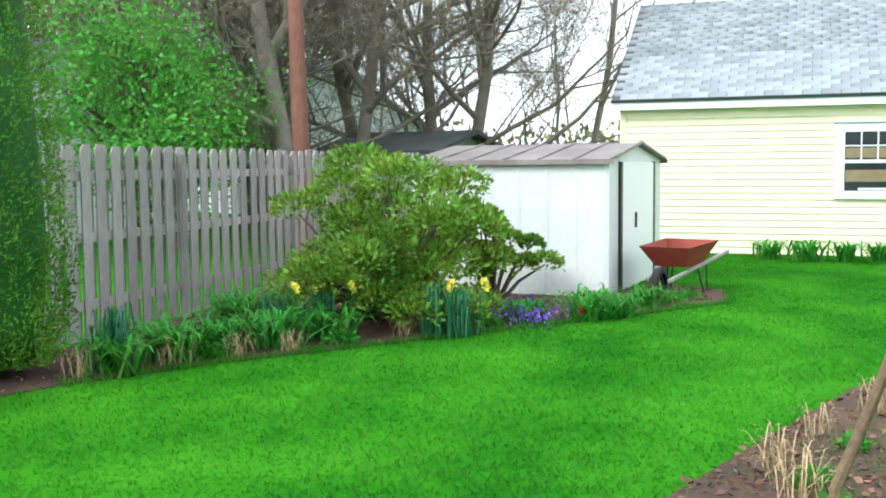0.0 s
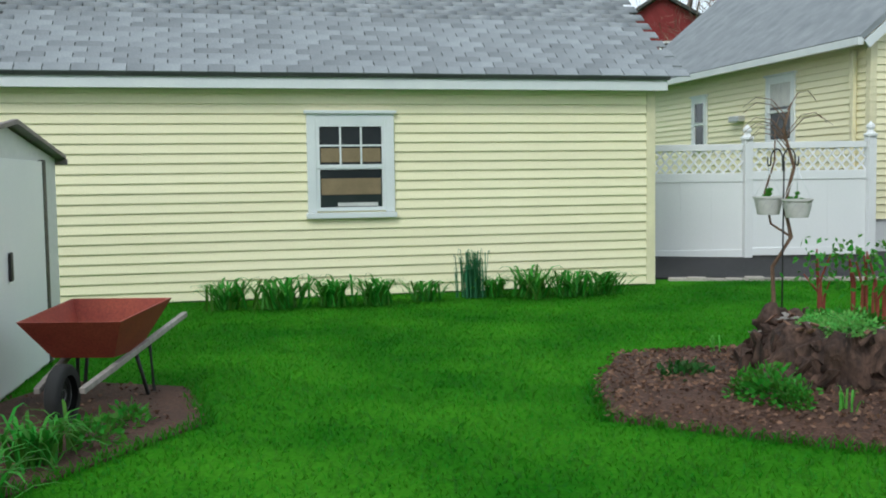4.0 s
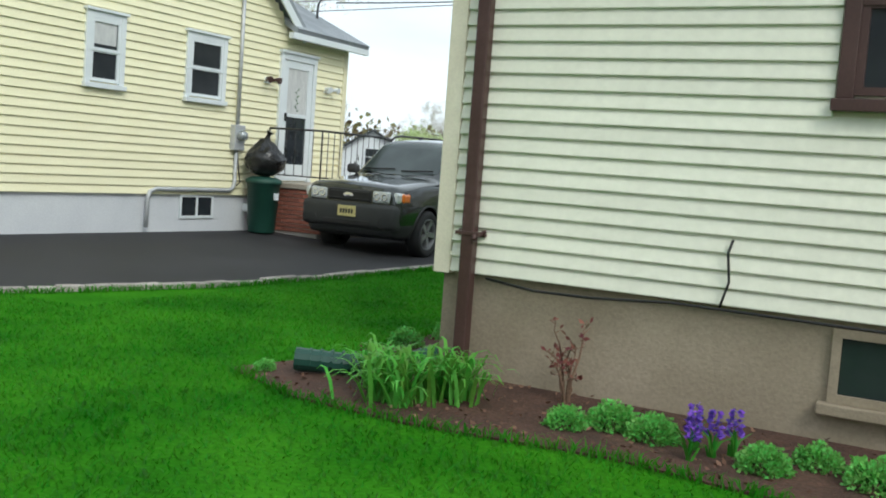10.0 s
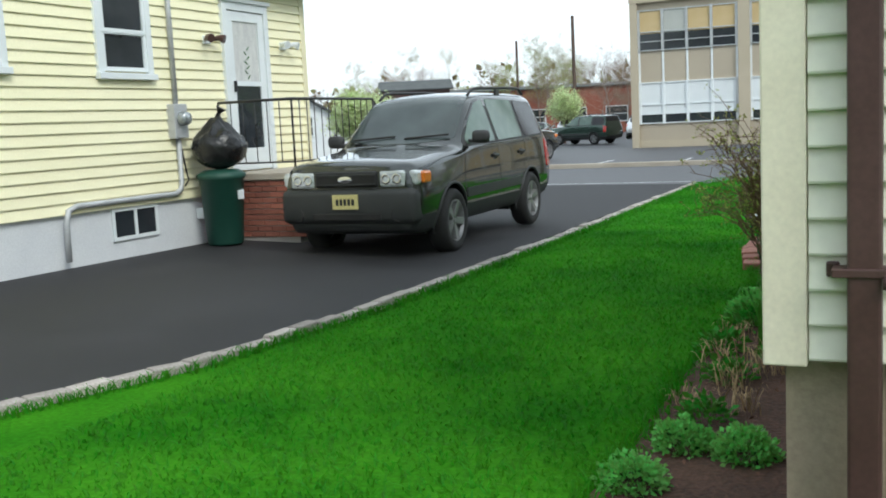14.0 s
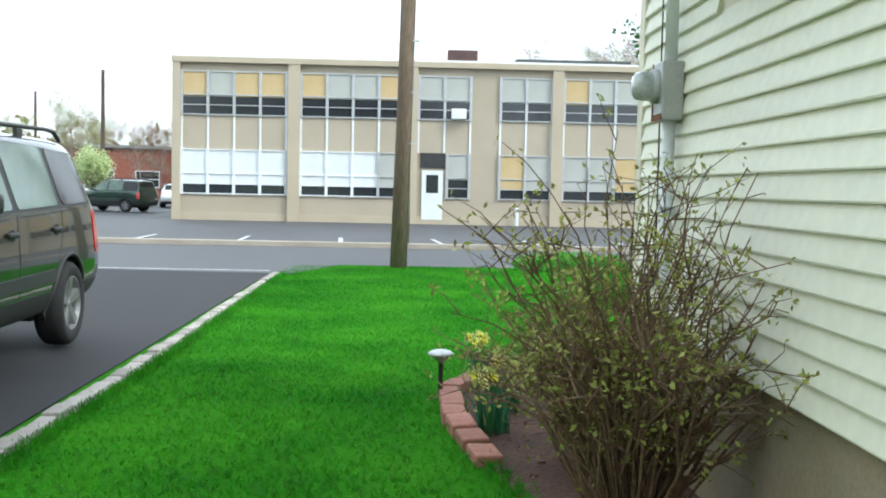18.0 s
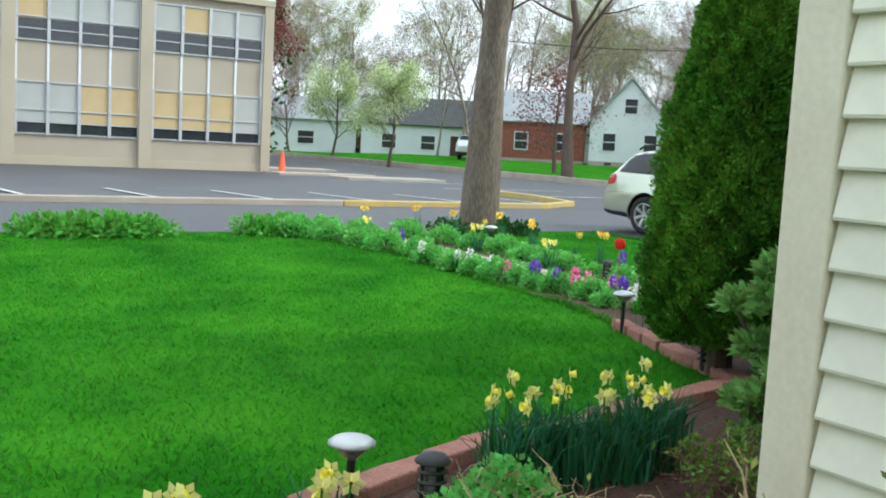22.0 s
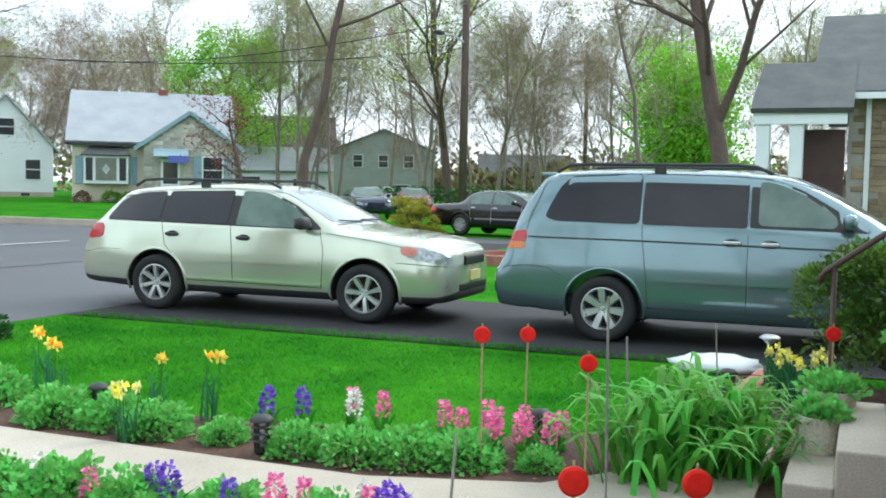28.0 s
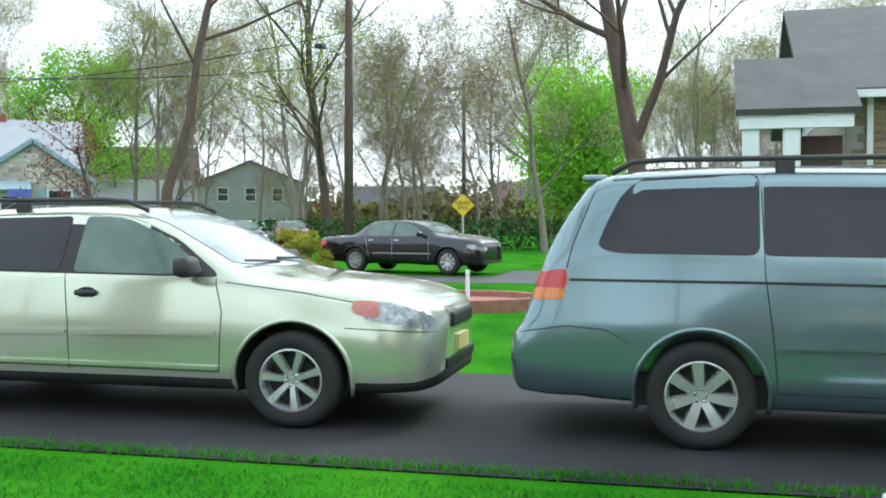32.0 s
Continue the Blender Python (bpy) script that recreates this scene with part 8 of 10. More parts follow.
    bm = bmesh.new()
    cl = []
    for k in range(lobes):
        a, q = rg.uniform(0, math.tau), math.sqrt(rg.random())
        zz = h * (low + (1 - low) * rg.random())
        rr = r * q * (0.55 + 0.5 * math.sin(math.pi * min(1, 0.25 + 0.7 * zz / h)))
        c = Vector((rr * math.cos(a), rr * math.sin(a), zz * 0.88))
        cl.append((c, rg.uniform(0.2, 0.38) * r * 0.9))
        tube(bm, [(0.05 * math.cos(a), 0.05 * math.sin(a), 0), c * 0.5 + Vector((0, 0, 0.05)), c], [0.03, 0.02, 0.008], 5, cap=False)
    part("branchwork", bm, M["bark_p"], t)
    P, D = [], []
    for c, s in cl:
        m = n // lobes
        d = NR.normal(0, 1, (m, 3))
        d /= np.linalg.norm(d, axis=1, keepdims=True)
        d[:, 2] = np.where(d[:, 2] < -0.3, -d[:, 2], d[:, 2])
        P.append(np.array(c) + d * s * NR.uniform(0.55, 1.0, (m, 1)) * (1.1, 1.1, 0.75))
        D.append(d + (0, 0, 0.3))
    P, D = np.concatenate(P), np.concatenate(D)
    P[:, 2] = np.maximum(P[:, 2], 0.03)
    part("leaves", leaves(P, D, size, M[leafmat], NR, 0.45, 0.5), None, t)
    return t


bush("azalea_bush", 3.1, -13.2, 1.18, 1.82, "large spreading azalea bush before the grey fence", "bushleaf", 24000, 0.07, 31, lobes=60)
bush("azalea_bush", 1.85, -12.45, 0.6, 1.3, "lighter green azalea bush beside the shed", "bushleaf", 5000, 0.07, 32, low=0.3, lobes=16)
bush("rhododendron", 2.18, 8.72, 0.38, 1.12, "pale green rhododendron at the house corner", "rhodo", 5600, 0.075, 33, low=0.1, lobes=26)
bush("juniper", 9.55, 10.55, 0.95, 1.15, "spreading dark green juniper beside the drive", "juniper", 15000, 0.06, 34, low=0.2, lobes=44)
bush("hedge_bush", 16.3, 9.6, 1.6, 1.75, "rounded green hedge bush before the stone house", "bushleaf", 5000, 0.13, 35, lobes=24)
bush("yellow_bush", 30.6, 24.25, 0.85, 1.2, "round yellow-green clipped bush", "gold", 9000, 0.07, 36, lobes=34)
bush("forsythia", 44.0, 38.2, 0.9, 1.2, "yellow flowering forsythia bush", "yellowp", 1500, 0.12, 37, lobes=14)


def arborvitae(x, y, r, h, label, seed, n, foot=0.12):
    rg = np.random.default_rng(seed)
    t = plant("arborvitae", x, y, 0.0, label, "arborvitae")
    part("trunk", tube(bmesh.new(), [(0, 0, 0), (0, 0, h * 0.9)], [0.09, 0.02], 8), M["bark_p"], t)
    z = rg.uniform(0, 1, n) ** 1.25
    a = rg.uniform(0, math.tau, n)
    prof = np.interp(z, [0, 0.06, 0.2, 0.48, 0.79, 0.93, 1.0], [0.78, 0.95, 1.0, 0.84, 0.43, 0.19, 0.03])
    lump = 1 + 0.07 * np.sin(a * 5 + z * 19) + 0.06 * np.sin(a * 9 - z * 41) + 0.05 * np.sin(a * 17 + z * 73)
    q = prof * lump * rg.uniform(0.80, 1.04, n) * r
    p = np.c_[q * np.cos(a), q * np.sin(a), foot + z * h]
    part("foliage", leaves(p, np.c_[np.cos(a) * 0.8, np.sin(a) * 0.8, 0.75 + 0 * a], 0.036, M["cypress"], rg, 0.42, 0.55), None, t)
    # added smooth dark cone; its colour stands for the shaded inside of the foliage
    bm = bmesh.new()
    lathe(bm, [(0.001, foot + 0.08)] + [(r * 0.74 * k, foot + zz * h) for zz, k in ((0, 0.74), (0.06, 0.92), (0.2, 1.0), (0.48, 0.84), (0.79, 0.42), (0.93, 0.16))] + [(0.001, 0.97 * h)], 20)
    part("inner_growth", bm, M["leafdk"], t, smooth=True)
    return t


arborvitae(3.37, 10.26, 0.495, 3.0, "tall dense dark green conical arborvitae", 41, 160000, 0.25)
arborvitae(6.75, -15.05, 0.64, 5.2, "tall dark green arborvitae beside the cedar fence", 42, 36000)

# ---- edging blocks ----
eb = thing("bed_edging", pose(0, 0, 0), "pinkish concrete edging blocks round the flower bed", "edging")
bm = bmesh.new()
box(bm, 0.0, -0.075, -0.04, 0.295, 0.075, 0.075, bev=0.012)
emesh = mesh_of(bm, M["edging"])
el = [Vector(p) for p in ((-0.92, 6.3), (-1.06, 7.2), (-1.06, 8.1), (-0.8, 8.8), (0.1, 9.17), (0.85, 9.47), (2.4, 9.78), (3.28, 9.97), (3.5, 10.7), (3.98, 11.9))]
for path in (el, [Vector((8.4, 11.85)), Vector((9.9, 11.72))]):
    for p, q in zip(path, path[1:]):
        n = max(1, round((q - p).length / 0.30))
        for i in range(n):
            a = p.lerp(q, i / n)
            part("edging_block", emesh, None, eb, at=pose(a.x, a.y, NR.uniform(-0.012, 0.012), NR.uniform(-3, 3), NR.uniform(-2, 2), math.degrees(math.atan2((q - p).y, (q - p).x)) + NR.uniform(-3, 3)))

# ---- tree stump with its planting ----
sp = thing("tree_stump", pose(1.20, -5.88, 0.11) @ Matrix.Diagonal((1, 1, 0.78, 1)), "rotting grey-brown tree stump used as a planter", "tree stump")
bm = bmesh.new()
rings, N = [], 72
for z, rr in ((-0.15, 0.80), (-0.02, 0.70), (0.05, 0.63), (0.10, 0.60), (0.16, 0.565), (0.22, 0.55), (0.28, 0.535), (0.34, 0.53), (0.40, 0.52), (0.45, 0.51), (0.48, 0.49), (0.48, 0.44), (0.43, 0.36), (0.40, 0.2)):
    ring = []
    for k in range(N):
        a = math.tau * k / N
        c, s = math.cos(a), math.sin(a)
        lob = 1 + 0.09 * math.sin(5 * a + 0.7) * (0.8 - z) + 0.05 * math.sin(9 * a + z * 3) + 0.22 * noise.noise((c * 3, s * 3, z * 5.0)) + 0.15 * noise.noise((c * 7, s * 7, z * 11)) + 0.08 * noise.noise((c * 19, s * 19, z * 23))
        zz = z + ((0.10 * noise.noise((c * 4, s * 4, 9)) + 0.10 * noise.noise((c * 13, s * 13, 5)) + 0.05 * noise.noise((c * 40, s * 40, 5))) if z > 0.42 and rr > 0.4 else 0)
        ring.append(bm.verts.new((rr * lob * c, rr * lob * s, zz)))
    rings.append(ring)
for r0, r1 in zip(rings, rings[1:]):
    for k in range(N):
        bm.faces.new((r0[k], r0[(k + 1) % N], r1[(k + 1) % N], r1[k]))
bm.faces.new(rings[-1])
part("trunk", bm, M["stumpwood"], sp, smooth=True)
for k in range(64):
    a = NR.uniform(0, math.tau)
    h, w, d = NR.uniform(0.05, 0.17), NR.uniform(0.02, 0.08), NR.uniform(0.01, 0.045)
    bm = bx(-0.03, -w, 0, d, w, h)
    for v in bm.verts:
        v.co += Vector((NR.normal(0, 0.012), NR.normal(0, 0.02), NR.normal(0, 0.035)))
    zz = NR.uniform(0.0, 0.46 - h * 0.8)
    r0 = np.interp(zz + h * 0.5, (0, 0.1, 0.3, 0.5), (0.66, 0.60, 0.55, 0.51)) * NR.uniform(0.96, 1.06)
    part("bark_plate", bm, M["stumpwood"], sp, at=pose(r0 * math.cos(a), r0 * math.sin(a), zz, NR.normal(0, 22), NR.normal(-5, 12), math.degrees(a) + NR.normal(0, 22)))
for k in range(26):
    a, q = NR.uniform(0, math.tau), NR.uniform(0.42, 0.54)
    bm = bx(-0.02, -0.012, 0, 0.03, 0.012, NR.uniform(0.05, 0.12))
    for v in bm.verts:
        v.co += Vector((NR.normal(0, 0.008), NR.normal(0, 0.008), NR.normal(0, 0.015)))
    part("splinter", bm, M["stumpwood"], sp, at=pose(q * math.cos(a), q * math.sin(a), 0.42, NR.normal(0, 20), NR.normal(0, 20), math.degrees(a)))
for k in range(60):
    a, q = NR.uniform(0, math.tau), NR.uniform(0.30, 0.56)
    L = NR.uniform(0.03, 0.09)
    bm = bx(-L / 2, -0.012, -0.005, L / 2, 0.012, 0.006)
    for v in bm.verts:
        v.co += Vector((NR.normal(0, 0.007), NR.normal(0, 0.005), NR.normal(0, 0.004)))
    part("wood_scrap", bm, M["chip"] if k % 3 else M["fencewood"], sp, at=pose(q * math.cos(a), q * math.sin(a), 0.50 - max(0, q - 0.48) * 1.2, NR.normal(0, 25), NR.normal(0, 25), NR.uniform(0, 180)))
part("soil", lathe(bmesh.new(), [(0.44, 0.41), (0.3, 0.45), (0.001, 0.46)], 24), M["mulch"], sp)
p, d = dome_points(700, 0.32, 0.08, 0.35)
t = plant("bleeding_heart", 1.14, -5.82, 0.46, "leafy bleeding heart with red stems in the stump", "garden plant")
part("foliage", leaves(p, d + (0, 0, 0.2), 0.045, M["leaf"], NR, 0.6, 0.5), None, t)
ends = []
for k in range(15):
    gx, gy = ((-0.27, -0.03), (-0.03, 0.12), (0.06, 0.20))[k % 3]
    x, y = gx + NR.normal(0, 0.03), gy + NR.normal(0, 0.03)
    h = NR.uniform(0.26, 0.48)
    bm = bmesh.new()
    tube(bm, [(x, y, 0), (x + NR.normal(0, 0.02), y, h * 0.6), (x + NR.normal(0, 0.06), y + NR.normal(0, 0.05), h)], [0.011, 0.009, 0.005], 6)
    part("red_stem", bm, M["redstem"], t)
    ends += [(x + NR.normal(0, 0.1), y + NR.normal(0, 0.1), h + NR.normal(0, 0.06) - 0.03) for _ in range(22)]
part("top_leaves", leaves(np.array(ends), NR.normal(0, 1, (len(ends), 3)) + (0, 0, 0.3), 0.05, M["leaf"], NR, 0.55, 0.4), None, t)
for x, y, s in ((1.62, -6.65, 0.8), (1.78, -6.58, 0.55), (1.5, -6.72, 0.55)):
    copy_or("ferny", mk_leafy(420, 0.24, 0.28, 0.06, "leaf", "bright green feathery young plant", "garden plant", "young plants"), x, y, s=s, z=mound(x, y) - 0.02)
copy_or("ferny2", mk_leafy(260, 0.2, 0.1, 0.05, "leafdk", "low dark green weed patch", "groundcover", "weeds"), 0.75, -6.75, z=0.08, s=1.1)
for x, y, s in ((1.54, -6.06, 1.0), (1.24, -6.12, 0.7), (1.36, -6.02, 0.7)):
    copy_or("feather", mk_leafy(520, 0.17, 0.15, 0.032, "sedum", "low pale green feathery plant on the stump", "garden plant", "stump plants"), x, y, s=s, z=0.46)
for x, y in ((1.95, -5.2), (2.1, -5.45), (2.0, -6.4), (0.1, -6.2)):
    copy_or("sprout", mk_strap(10, 0.1, 0.17, 0.018, "fresh", "fresh green sprout in the mulch", "sprout", 0.7), x, y, z=mound(x, y), s=0.75)


# ---- pots, hooks and baskets by the stump ----
def flowerpot(x, y, r, h, mt, label, z=0.014, name="flower_pot"):
    t = plant(name, x, y, z, label, "flower pot")
    part("pot", lathe(bmesh.new(), [(0.001, 0), (r * 0.72, 0), (r * 0.93, h * 0.84), (r * 1.04, h * 0.85), (r * 1.05, h), (r * 0.93, h), (r * 0.88, h * 0.86), (r * 0.001, h * 0.84)], 22), M[mt], t, smooth=False)
    part("soil", lathe(bmesh.new(), [(r * 0.9, h * 0.88), (0.001, h * 0.89)], 16), M["mulch"], t)
    return t


PZ = mound(2.25, -4.9) - 0.02
flowerpot(2.26, -5.2, 0.115, 0.26, "plastic", "black plastic nursery pot with a bare stick", PZ)
t = plant("bare_stick", 2.28, -5.18, PZ + 0.22, "straight bare stick leaning out of a pot", "stick")
part("stick", tube(bmesh.new(), [(0, 0, 0), (0.15, -0.37, 0.31), (0.30, -0.73, 0.62)], [0.013, 0.011, 0.009], 6), M["fencewood"], t)
flowerpot(2.66, -5.08, 0.105, 0.14, "rust", "red plastic flower pot", PZ - 0.01)
flowerpot(2.81, -5.0, 0.06, 0.12, "yellow", "small yellow flower pot", PZ - 0.03)
flowerpot(2.44, -5.0, 0.06, 0.16, "edging", "terracotta pot standing by the hook", PZ)
flowerpot(-0.30, -5.42, 0.13, 0.27, "brown", "brown plastic pot holding a vine", mound(-0.3, -5.42))
t = plant("field_stone", 2.47, -5.30, PZ, "pinkish upright field stone", "stone")
bm = bmesh.new()
bmesh.ops.create_icosphere(bm, subdivisions=2, radius=0.10)
for v in bm.verts:
    v.co *= 1 + 0.25 * noise.noise(v.co * 9)
    v.co.z = max(-0.02, v.co.z * 1.2 + 0.07)
part("stone", bm, M["edging"], t)
for x, y in ((2.72, -5.10), (2.85, -5.0), (2.42, -4.85)):
    copy_or("weed", mk_leafy(90, 0.09, 0.1, 0.05, "leaf", "small leafy weed among the pots", "weed", "weeds"), x, y, z=PZ + (0.14 if x > 2.5 else 0))
t = plant("plastic_planter", 4.46, -7.86, 0.0, "turquoise plastic trough planter on the lawn", "planter", rz=26, s=0.7)
teal = mat("teal_plastic", (0.02, 0.26, 0.24), (0.03, 0.30, 0.28), rough=0.4, fine=0.05)
bm = bmesh.new()
for a in ((-0.35, -0.1, 0, 0.35, 0.1, 0.02), (-0.37, -0.12, 0.02, -0.34, 0.12, 0.17), (0.34, -0.12, 0.02, 0.37, 0.12, 0.17), (-0.34, -0.12, 0.02, 0.34, -0.095, 0.17), (-0.34, 0.095, 0.02, 0.34, 0.12, 0.17)):
    box(bm, *a, bev=0.006)
part("trough", bm, teal, t)
for k in range(14):
    t = plant("field_stone", 4.6 + NR.normal(0, 0.5), -7.0 + NR.normal(0, 0.35), 0.0, "small grey rubble stone by the bed", "stone", "rubble stones", rz=NR.uniform(0, 360), s=NR.uniform(0.3, 0.7))
    bm = bmesh.new()
    bmesh.ops.create_icosphere(bm, subdivisions=2, radius=0.12)
    for v in bm.verts:
        v.co *= 1 + 0.3 * noise.noise(v.co * 9 + Vector((k, 0, 0)))
        v.co.z = max(0, v.co.z * 0.7 + 0.05)
    part("stone", bm, M["kerb"], t)


def hook_pole(x, y, arm, h, rz, label):
    t = plant("shepherd_hook", x, y, 0.0, label, "shepherd hook", rz=rz)
    bar(t, "pole", [(0, 0, -0.05), (0.01, 0, h - 0.25)], 0.0065, M["black"], n=8)
    for s in (1, -1):
        pts = [(0, 0, h - 0.33), (s * arm * 0.02, 0, h - 0.27)]
        pts += [(s * arm * (0.43 - 0.40 * math.cos(math.pi * k / 10)), 0, h - 0.235 + 0.082 * math.sin(math.pi * k / 10)) for k in range(11)]
        pts += [(s * arm * (0.945 - 0.115 * math.cos(math.pi * k / 7)), 0, h - 0.25 - 0.036 * math.sin(math.pi * k / 7)) for k in range(8)] + [(s * arm * 1.06, 0, h - 0.215)]
        bar(t, "hook_arm", pts, 0.006, M["black"], n=7)
    return t


def basket(x, y, z, top, label, dirty=False, s=1.0):
    """A hanging basket with its rim at z, hung from top."""
    t = plant("hanging_basket", x, y, z - 0.17 * s, label, "hanging basket", "hanging baskets", s=s)
    top = z + (top - z) / s
    part("pot", lathe(bmesh.new(), [(0.001, 0.0), (0.098, 0.0), (0.103, 0.012), (0.132, 0.15), (0.142, 0.152), (0.145, 0.172), (0.135, 0.174), (0.125, 0.15), (0.001, 0.13)], 28), M["pot"], t, smooth=False)
    part("soil", lathe(bmesh.new(), [(0.128, 0.155), (0.001, 0.16)], 18), M["mulch"], t)
    for k in range(10):
        a = math.tau * k / 10
        pts = [((0.1035 + 0.028 * u) * math.cos(a + 0.7 * u), (0.1035 + 0.028 * u) * math.sin(a + 0.7 * u), 0.02 + 0.12 * u) for u in (0, 0.33, 0.66, 1)]
        bar(t, "groove", pts, 0.0022, M["alu"] if not dirty else M["fencewood"], n=4)
    for k in range(3):
        a = math.tau * k / 3 + 0.5
        bar(t, "hanger", [(0.14 * math.cos(a), 0.14 * math.sin(a), 0.165), (0, 0, top - z + 0.17 - 0.05)], 0.0035, M["white"], n=5)
    bar(t, "hanger_hook", [(0, 0, top - z + 0.115), (0, 0, top - z + 0.19)], 0.006, M["white"], n=5)
    p, d = dome_points(9, 0.085, 0.07, 0.3)
    for q, e in zip(p, d):
        bar(t, "stalk", [(q[0] * 0.7, q[1] * 0.7, 0.15), tuple(q + (0, 0, 0.155))], 0.003, M["leaf"], n=4)
        part("leaf", leaves([q + (0, 0, 0.15)] * 3, [e + (0, 0, 0.5)] * 3, 0.045, M["leaf"], NR, 0.8, 0.6), None, t)
    return t


hook_pole(2.60, -5.87, 0.18, 1.86, 14, "black iron double shepherd hook with baskets")
basket(2.44, -5.93, 1.225, 1.60, "white plastic hanging basket with seedlings", s=0.70)
basket(2.75, -5.80, 1.23, 1.60, "mud-stained white hanging basket with strawberry leaves", True, 0.70)
hook_pole(-0.29, -5.42, 0.125, 1.80, 30, "black iron hook entwined with a bare vine")
basket(-0.40, -5.48, 1.27, 1.52, "white hanging basket on the vine hook", s=0.85)
basket(-0.185, -5.355, 1.25, 1.52, "white hanging basket beside the vine", s=0.85)
t = plant("wisteria_vine", -0.36, -5.50, 0.2, "bare twisted brown vine climbing the hook", "vine")
bm = bmesh.new()
pts = [(0, 0, 0), (0.05, 0.02, 0.25), (-0.04, 0.06, 0.5), (0.10, 0.14, 0.75), (0.06, 0.10, 1.0), (0.10, 0.16, 1.3), (0.04, 0.10, 1.6), (0.08, 0.14, 1.8)]
tube(bm, pts, [0.02, 0.018, 0.017, 0.016, 0.015, 0.014, 0.012, 0.007], 7)
part("main_stem", bm, M["twig"], t, smooth=True)
bm = bmesh.new()
tube(bm, [(0.1, 0.14, 0.75), (-0.05, 0.05, 0.85), (-0.1, 0.02, 1.1), (-0.02, 0.06, 1.35), (-0.05, 0.08, 1.6)], [0.010, 0.009, 0.008, 0.007, 0.005], 6)
part("side_stem", bm, M["twig"], t, smooth=True)
for k in range(11):
    bm = bmesh.new()
    a = NR.uniform(0, math.tau)
    d = Vector((math.cos(a), math.sin(a), 0))
    b = Vector((0.06, 0.12, NR.uniform(1.4, 1.8)))
    tube(bm, [b, b + d * 0.12 + Vector((0, 0, 0.14)), b + d * 0.24 + Vector((0, 0, 0.16)), b + d * 0.34 + Vector((0, 0, 0.08))], [0.005, 0.004, 0.003, 0.002], 4)
    part("twig", bm, M["twig"], t)

for x, y, s in ((-0.55, 2.6, 1.0), (-0.45, 2.2, 0.9), (-0.6, 3.35, 0.8), (-0.35, 1.8, 0.8), (-0.6, 1.75, 0.7), (-0.3, 2.55, 1.0)):
    copy_or("drygrass", mk_strap(36, 0.15, 0.17, 0.006, "straw", "dry straw-coloured dead stalks in the bed", "dry grass", 0.8), x, y, s=s)
for x, y, s in ((-0.5, 2.35, 1.0), (-0.65, 3.0, 1.1), (-0.3, 2.9, 1.0), (-0.5, 1.6, 0.9), (-0.55, 3.7, 1.2), (-0.62, 4.2, 1.0)):
    copy_or("wsprout", mk_leafy(160, 0.13, 0.14, 0.05, "leaf", "leafy green sprouts in the narrow bed", "garden plant", "bed sprouts"), x, y, s=s)

# green splash tube by the corner, sack, porch pots
t = plant("downspout_tube", -0.32, -0.62, 0.0, "green plastic downspout extension lying in the bed", "drain tube", rz=28)
part("tube", tube(bmesh.new(), [(-0.3, 0, 0.10), (0.0, 0.0, 0.09), (0.35, 0.05, 0.10), (0.58, 0.3, 0.16)], [0.075, 0.07, 0.055, 0.045], 12), M["bin"], t)
for k in range(7):
    part("rib", tube(bmesh.new(), [(-0.28 + 0.07 * k, 0, 0.10), (-0.265 + 0.07 * k, 0, 0.10)], 0.076, 12), M["bin"], t)
t = plant("white_sack", 10.05, 12.15, 0.0, "white plastic sack lying at the drive edge", "sack", rz=92)
bm = bmesh.new()
bmesh.ops.create_icosphere(bm, subdivisions=3, radius=1.0)
for v in bm.verts:
    c = v.co.copy()
    e = max(abs(c.x), abs(c.y))
    v.co = Vector((math.copysign(abs(c.x) ** 0.7, c.x) * 0.40, math.copysign(abs(c.y) ** 0.7, c.y) * 0.25, max(0.0, 0.055 + c.z * 0.08))) * (1 + 0.16 * noise.noise(c * 2.3) + 0.06 * noise.noise(c * 7))
part("sack", bm, M["white"], t, smooth=True)


def leafy_pot(x, y, z, r, h, mt, label):
    t = flowerpot(x, y, r, h, mt, label, z, "planter")
    p, d = dome_points(420, r * 1.15, r * 0.8, 0.5)
    part("foliage", leaves(p + (0, 0, h * 0.9), d + (0, 0, 0.3), 0.05, M["sedum"], NR, 0.7, 0.4), None, t)
    return t


leafy_pot(7.07, 11.13, 0.182, 0.15, 0.28, "wicker", "pale stone-coloured planter of leafy greens on the step")
leafy_pot(6.70, 11.17, 0.182, 0.12, 0.2, "wicker", "beige planter of leafy green plants on the step")
leafy_pot(7.14, 10.72, 0.552, 0.12, 0.22, "black", "dark planter of green leaves on the upper step")
for x, y in ((5.0, 10.2), (4.95, 9.85), (5.3, 10.3)):
    leafy_pot(x, y, 0.742, 0.14, 0.22, "bin", "green pot of leafy plants on the stoop")

# near bare branch at the start of the walk
t = plant("bare_sapling", 11.75, -8.45, 0.0, "bare brown sapling beside the path", "sapling")
bm = bmesh.new()
tube(bm, [(0, 0, 0), (-0.05, -0.03, 0.5), (0.0, 0.03, 1.0), (-0.05, -0.02, 1.6), (0.02, 0.05, 2.3)], [0.02, 0.018, 0.016, 0.016, 0.012], 7)
for k in range(9):
    a = NR.uniform(0, math.tau)
    b = Vector((-0.03, 0, 1.5 + 0.08 * k))
    tube(bm, [b, b + Vector((math.cos(a) * 0.15, math.sin(a) * 0.1, 0.14)), b + Vector((math.cos(a) * 0.3, math.sin(a) * 0.18, 0.2))], [0.008, 0.005, 0.002], 5)
part("stem", bm, M["twig"], t)


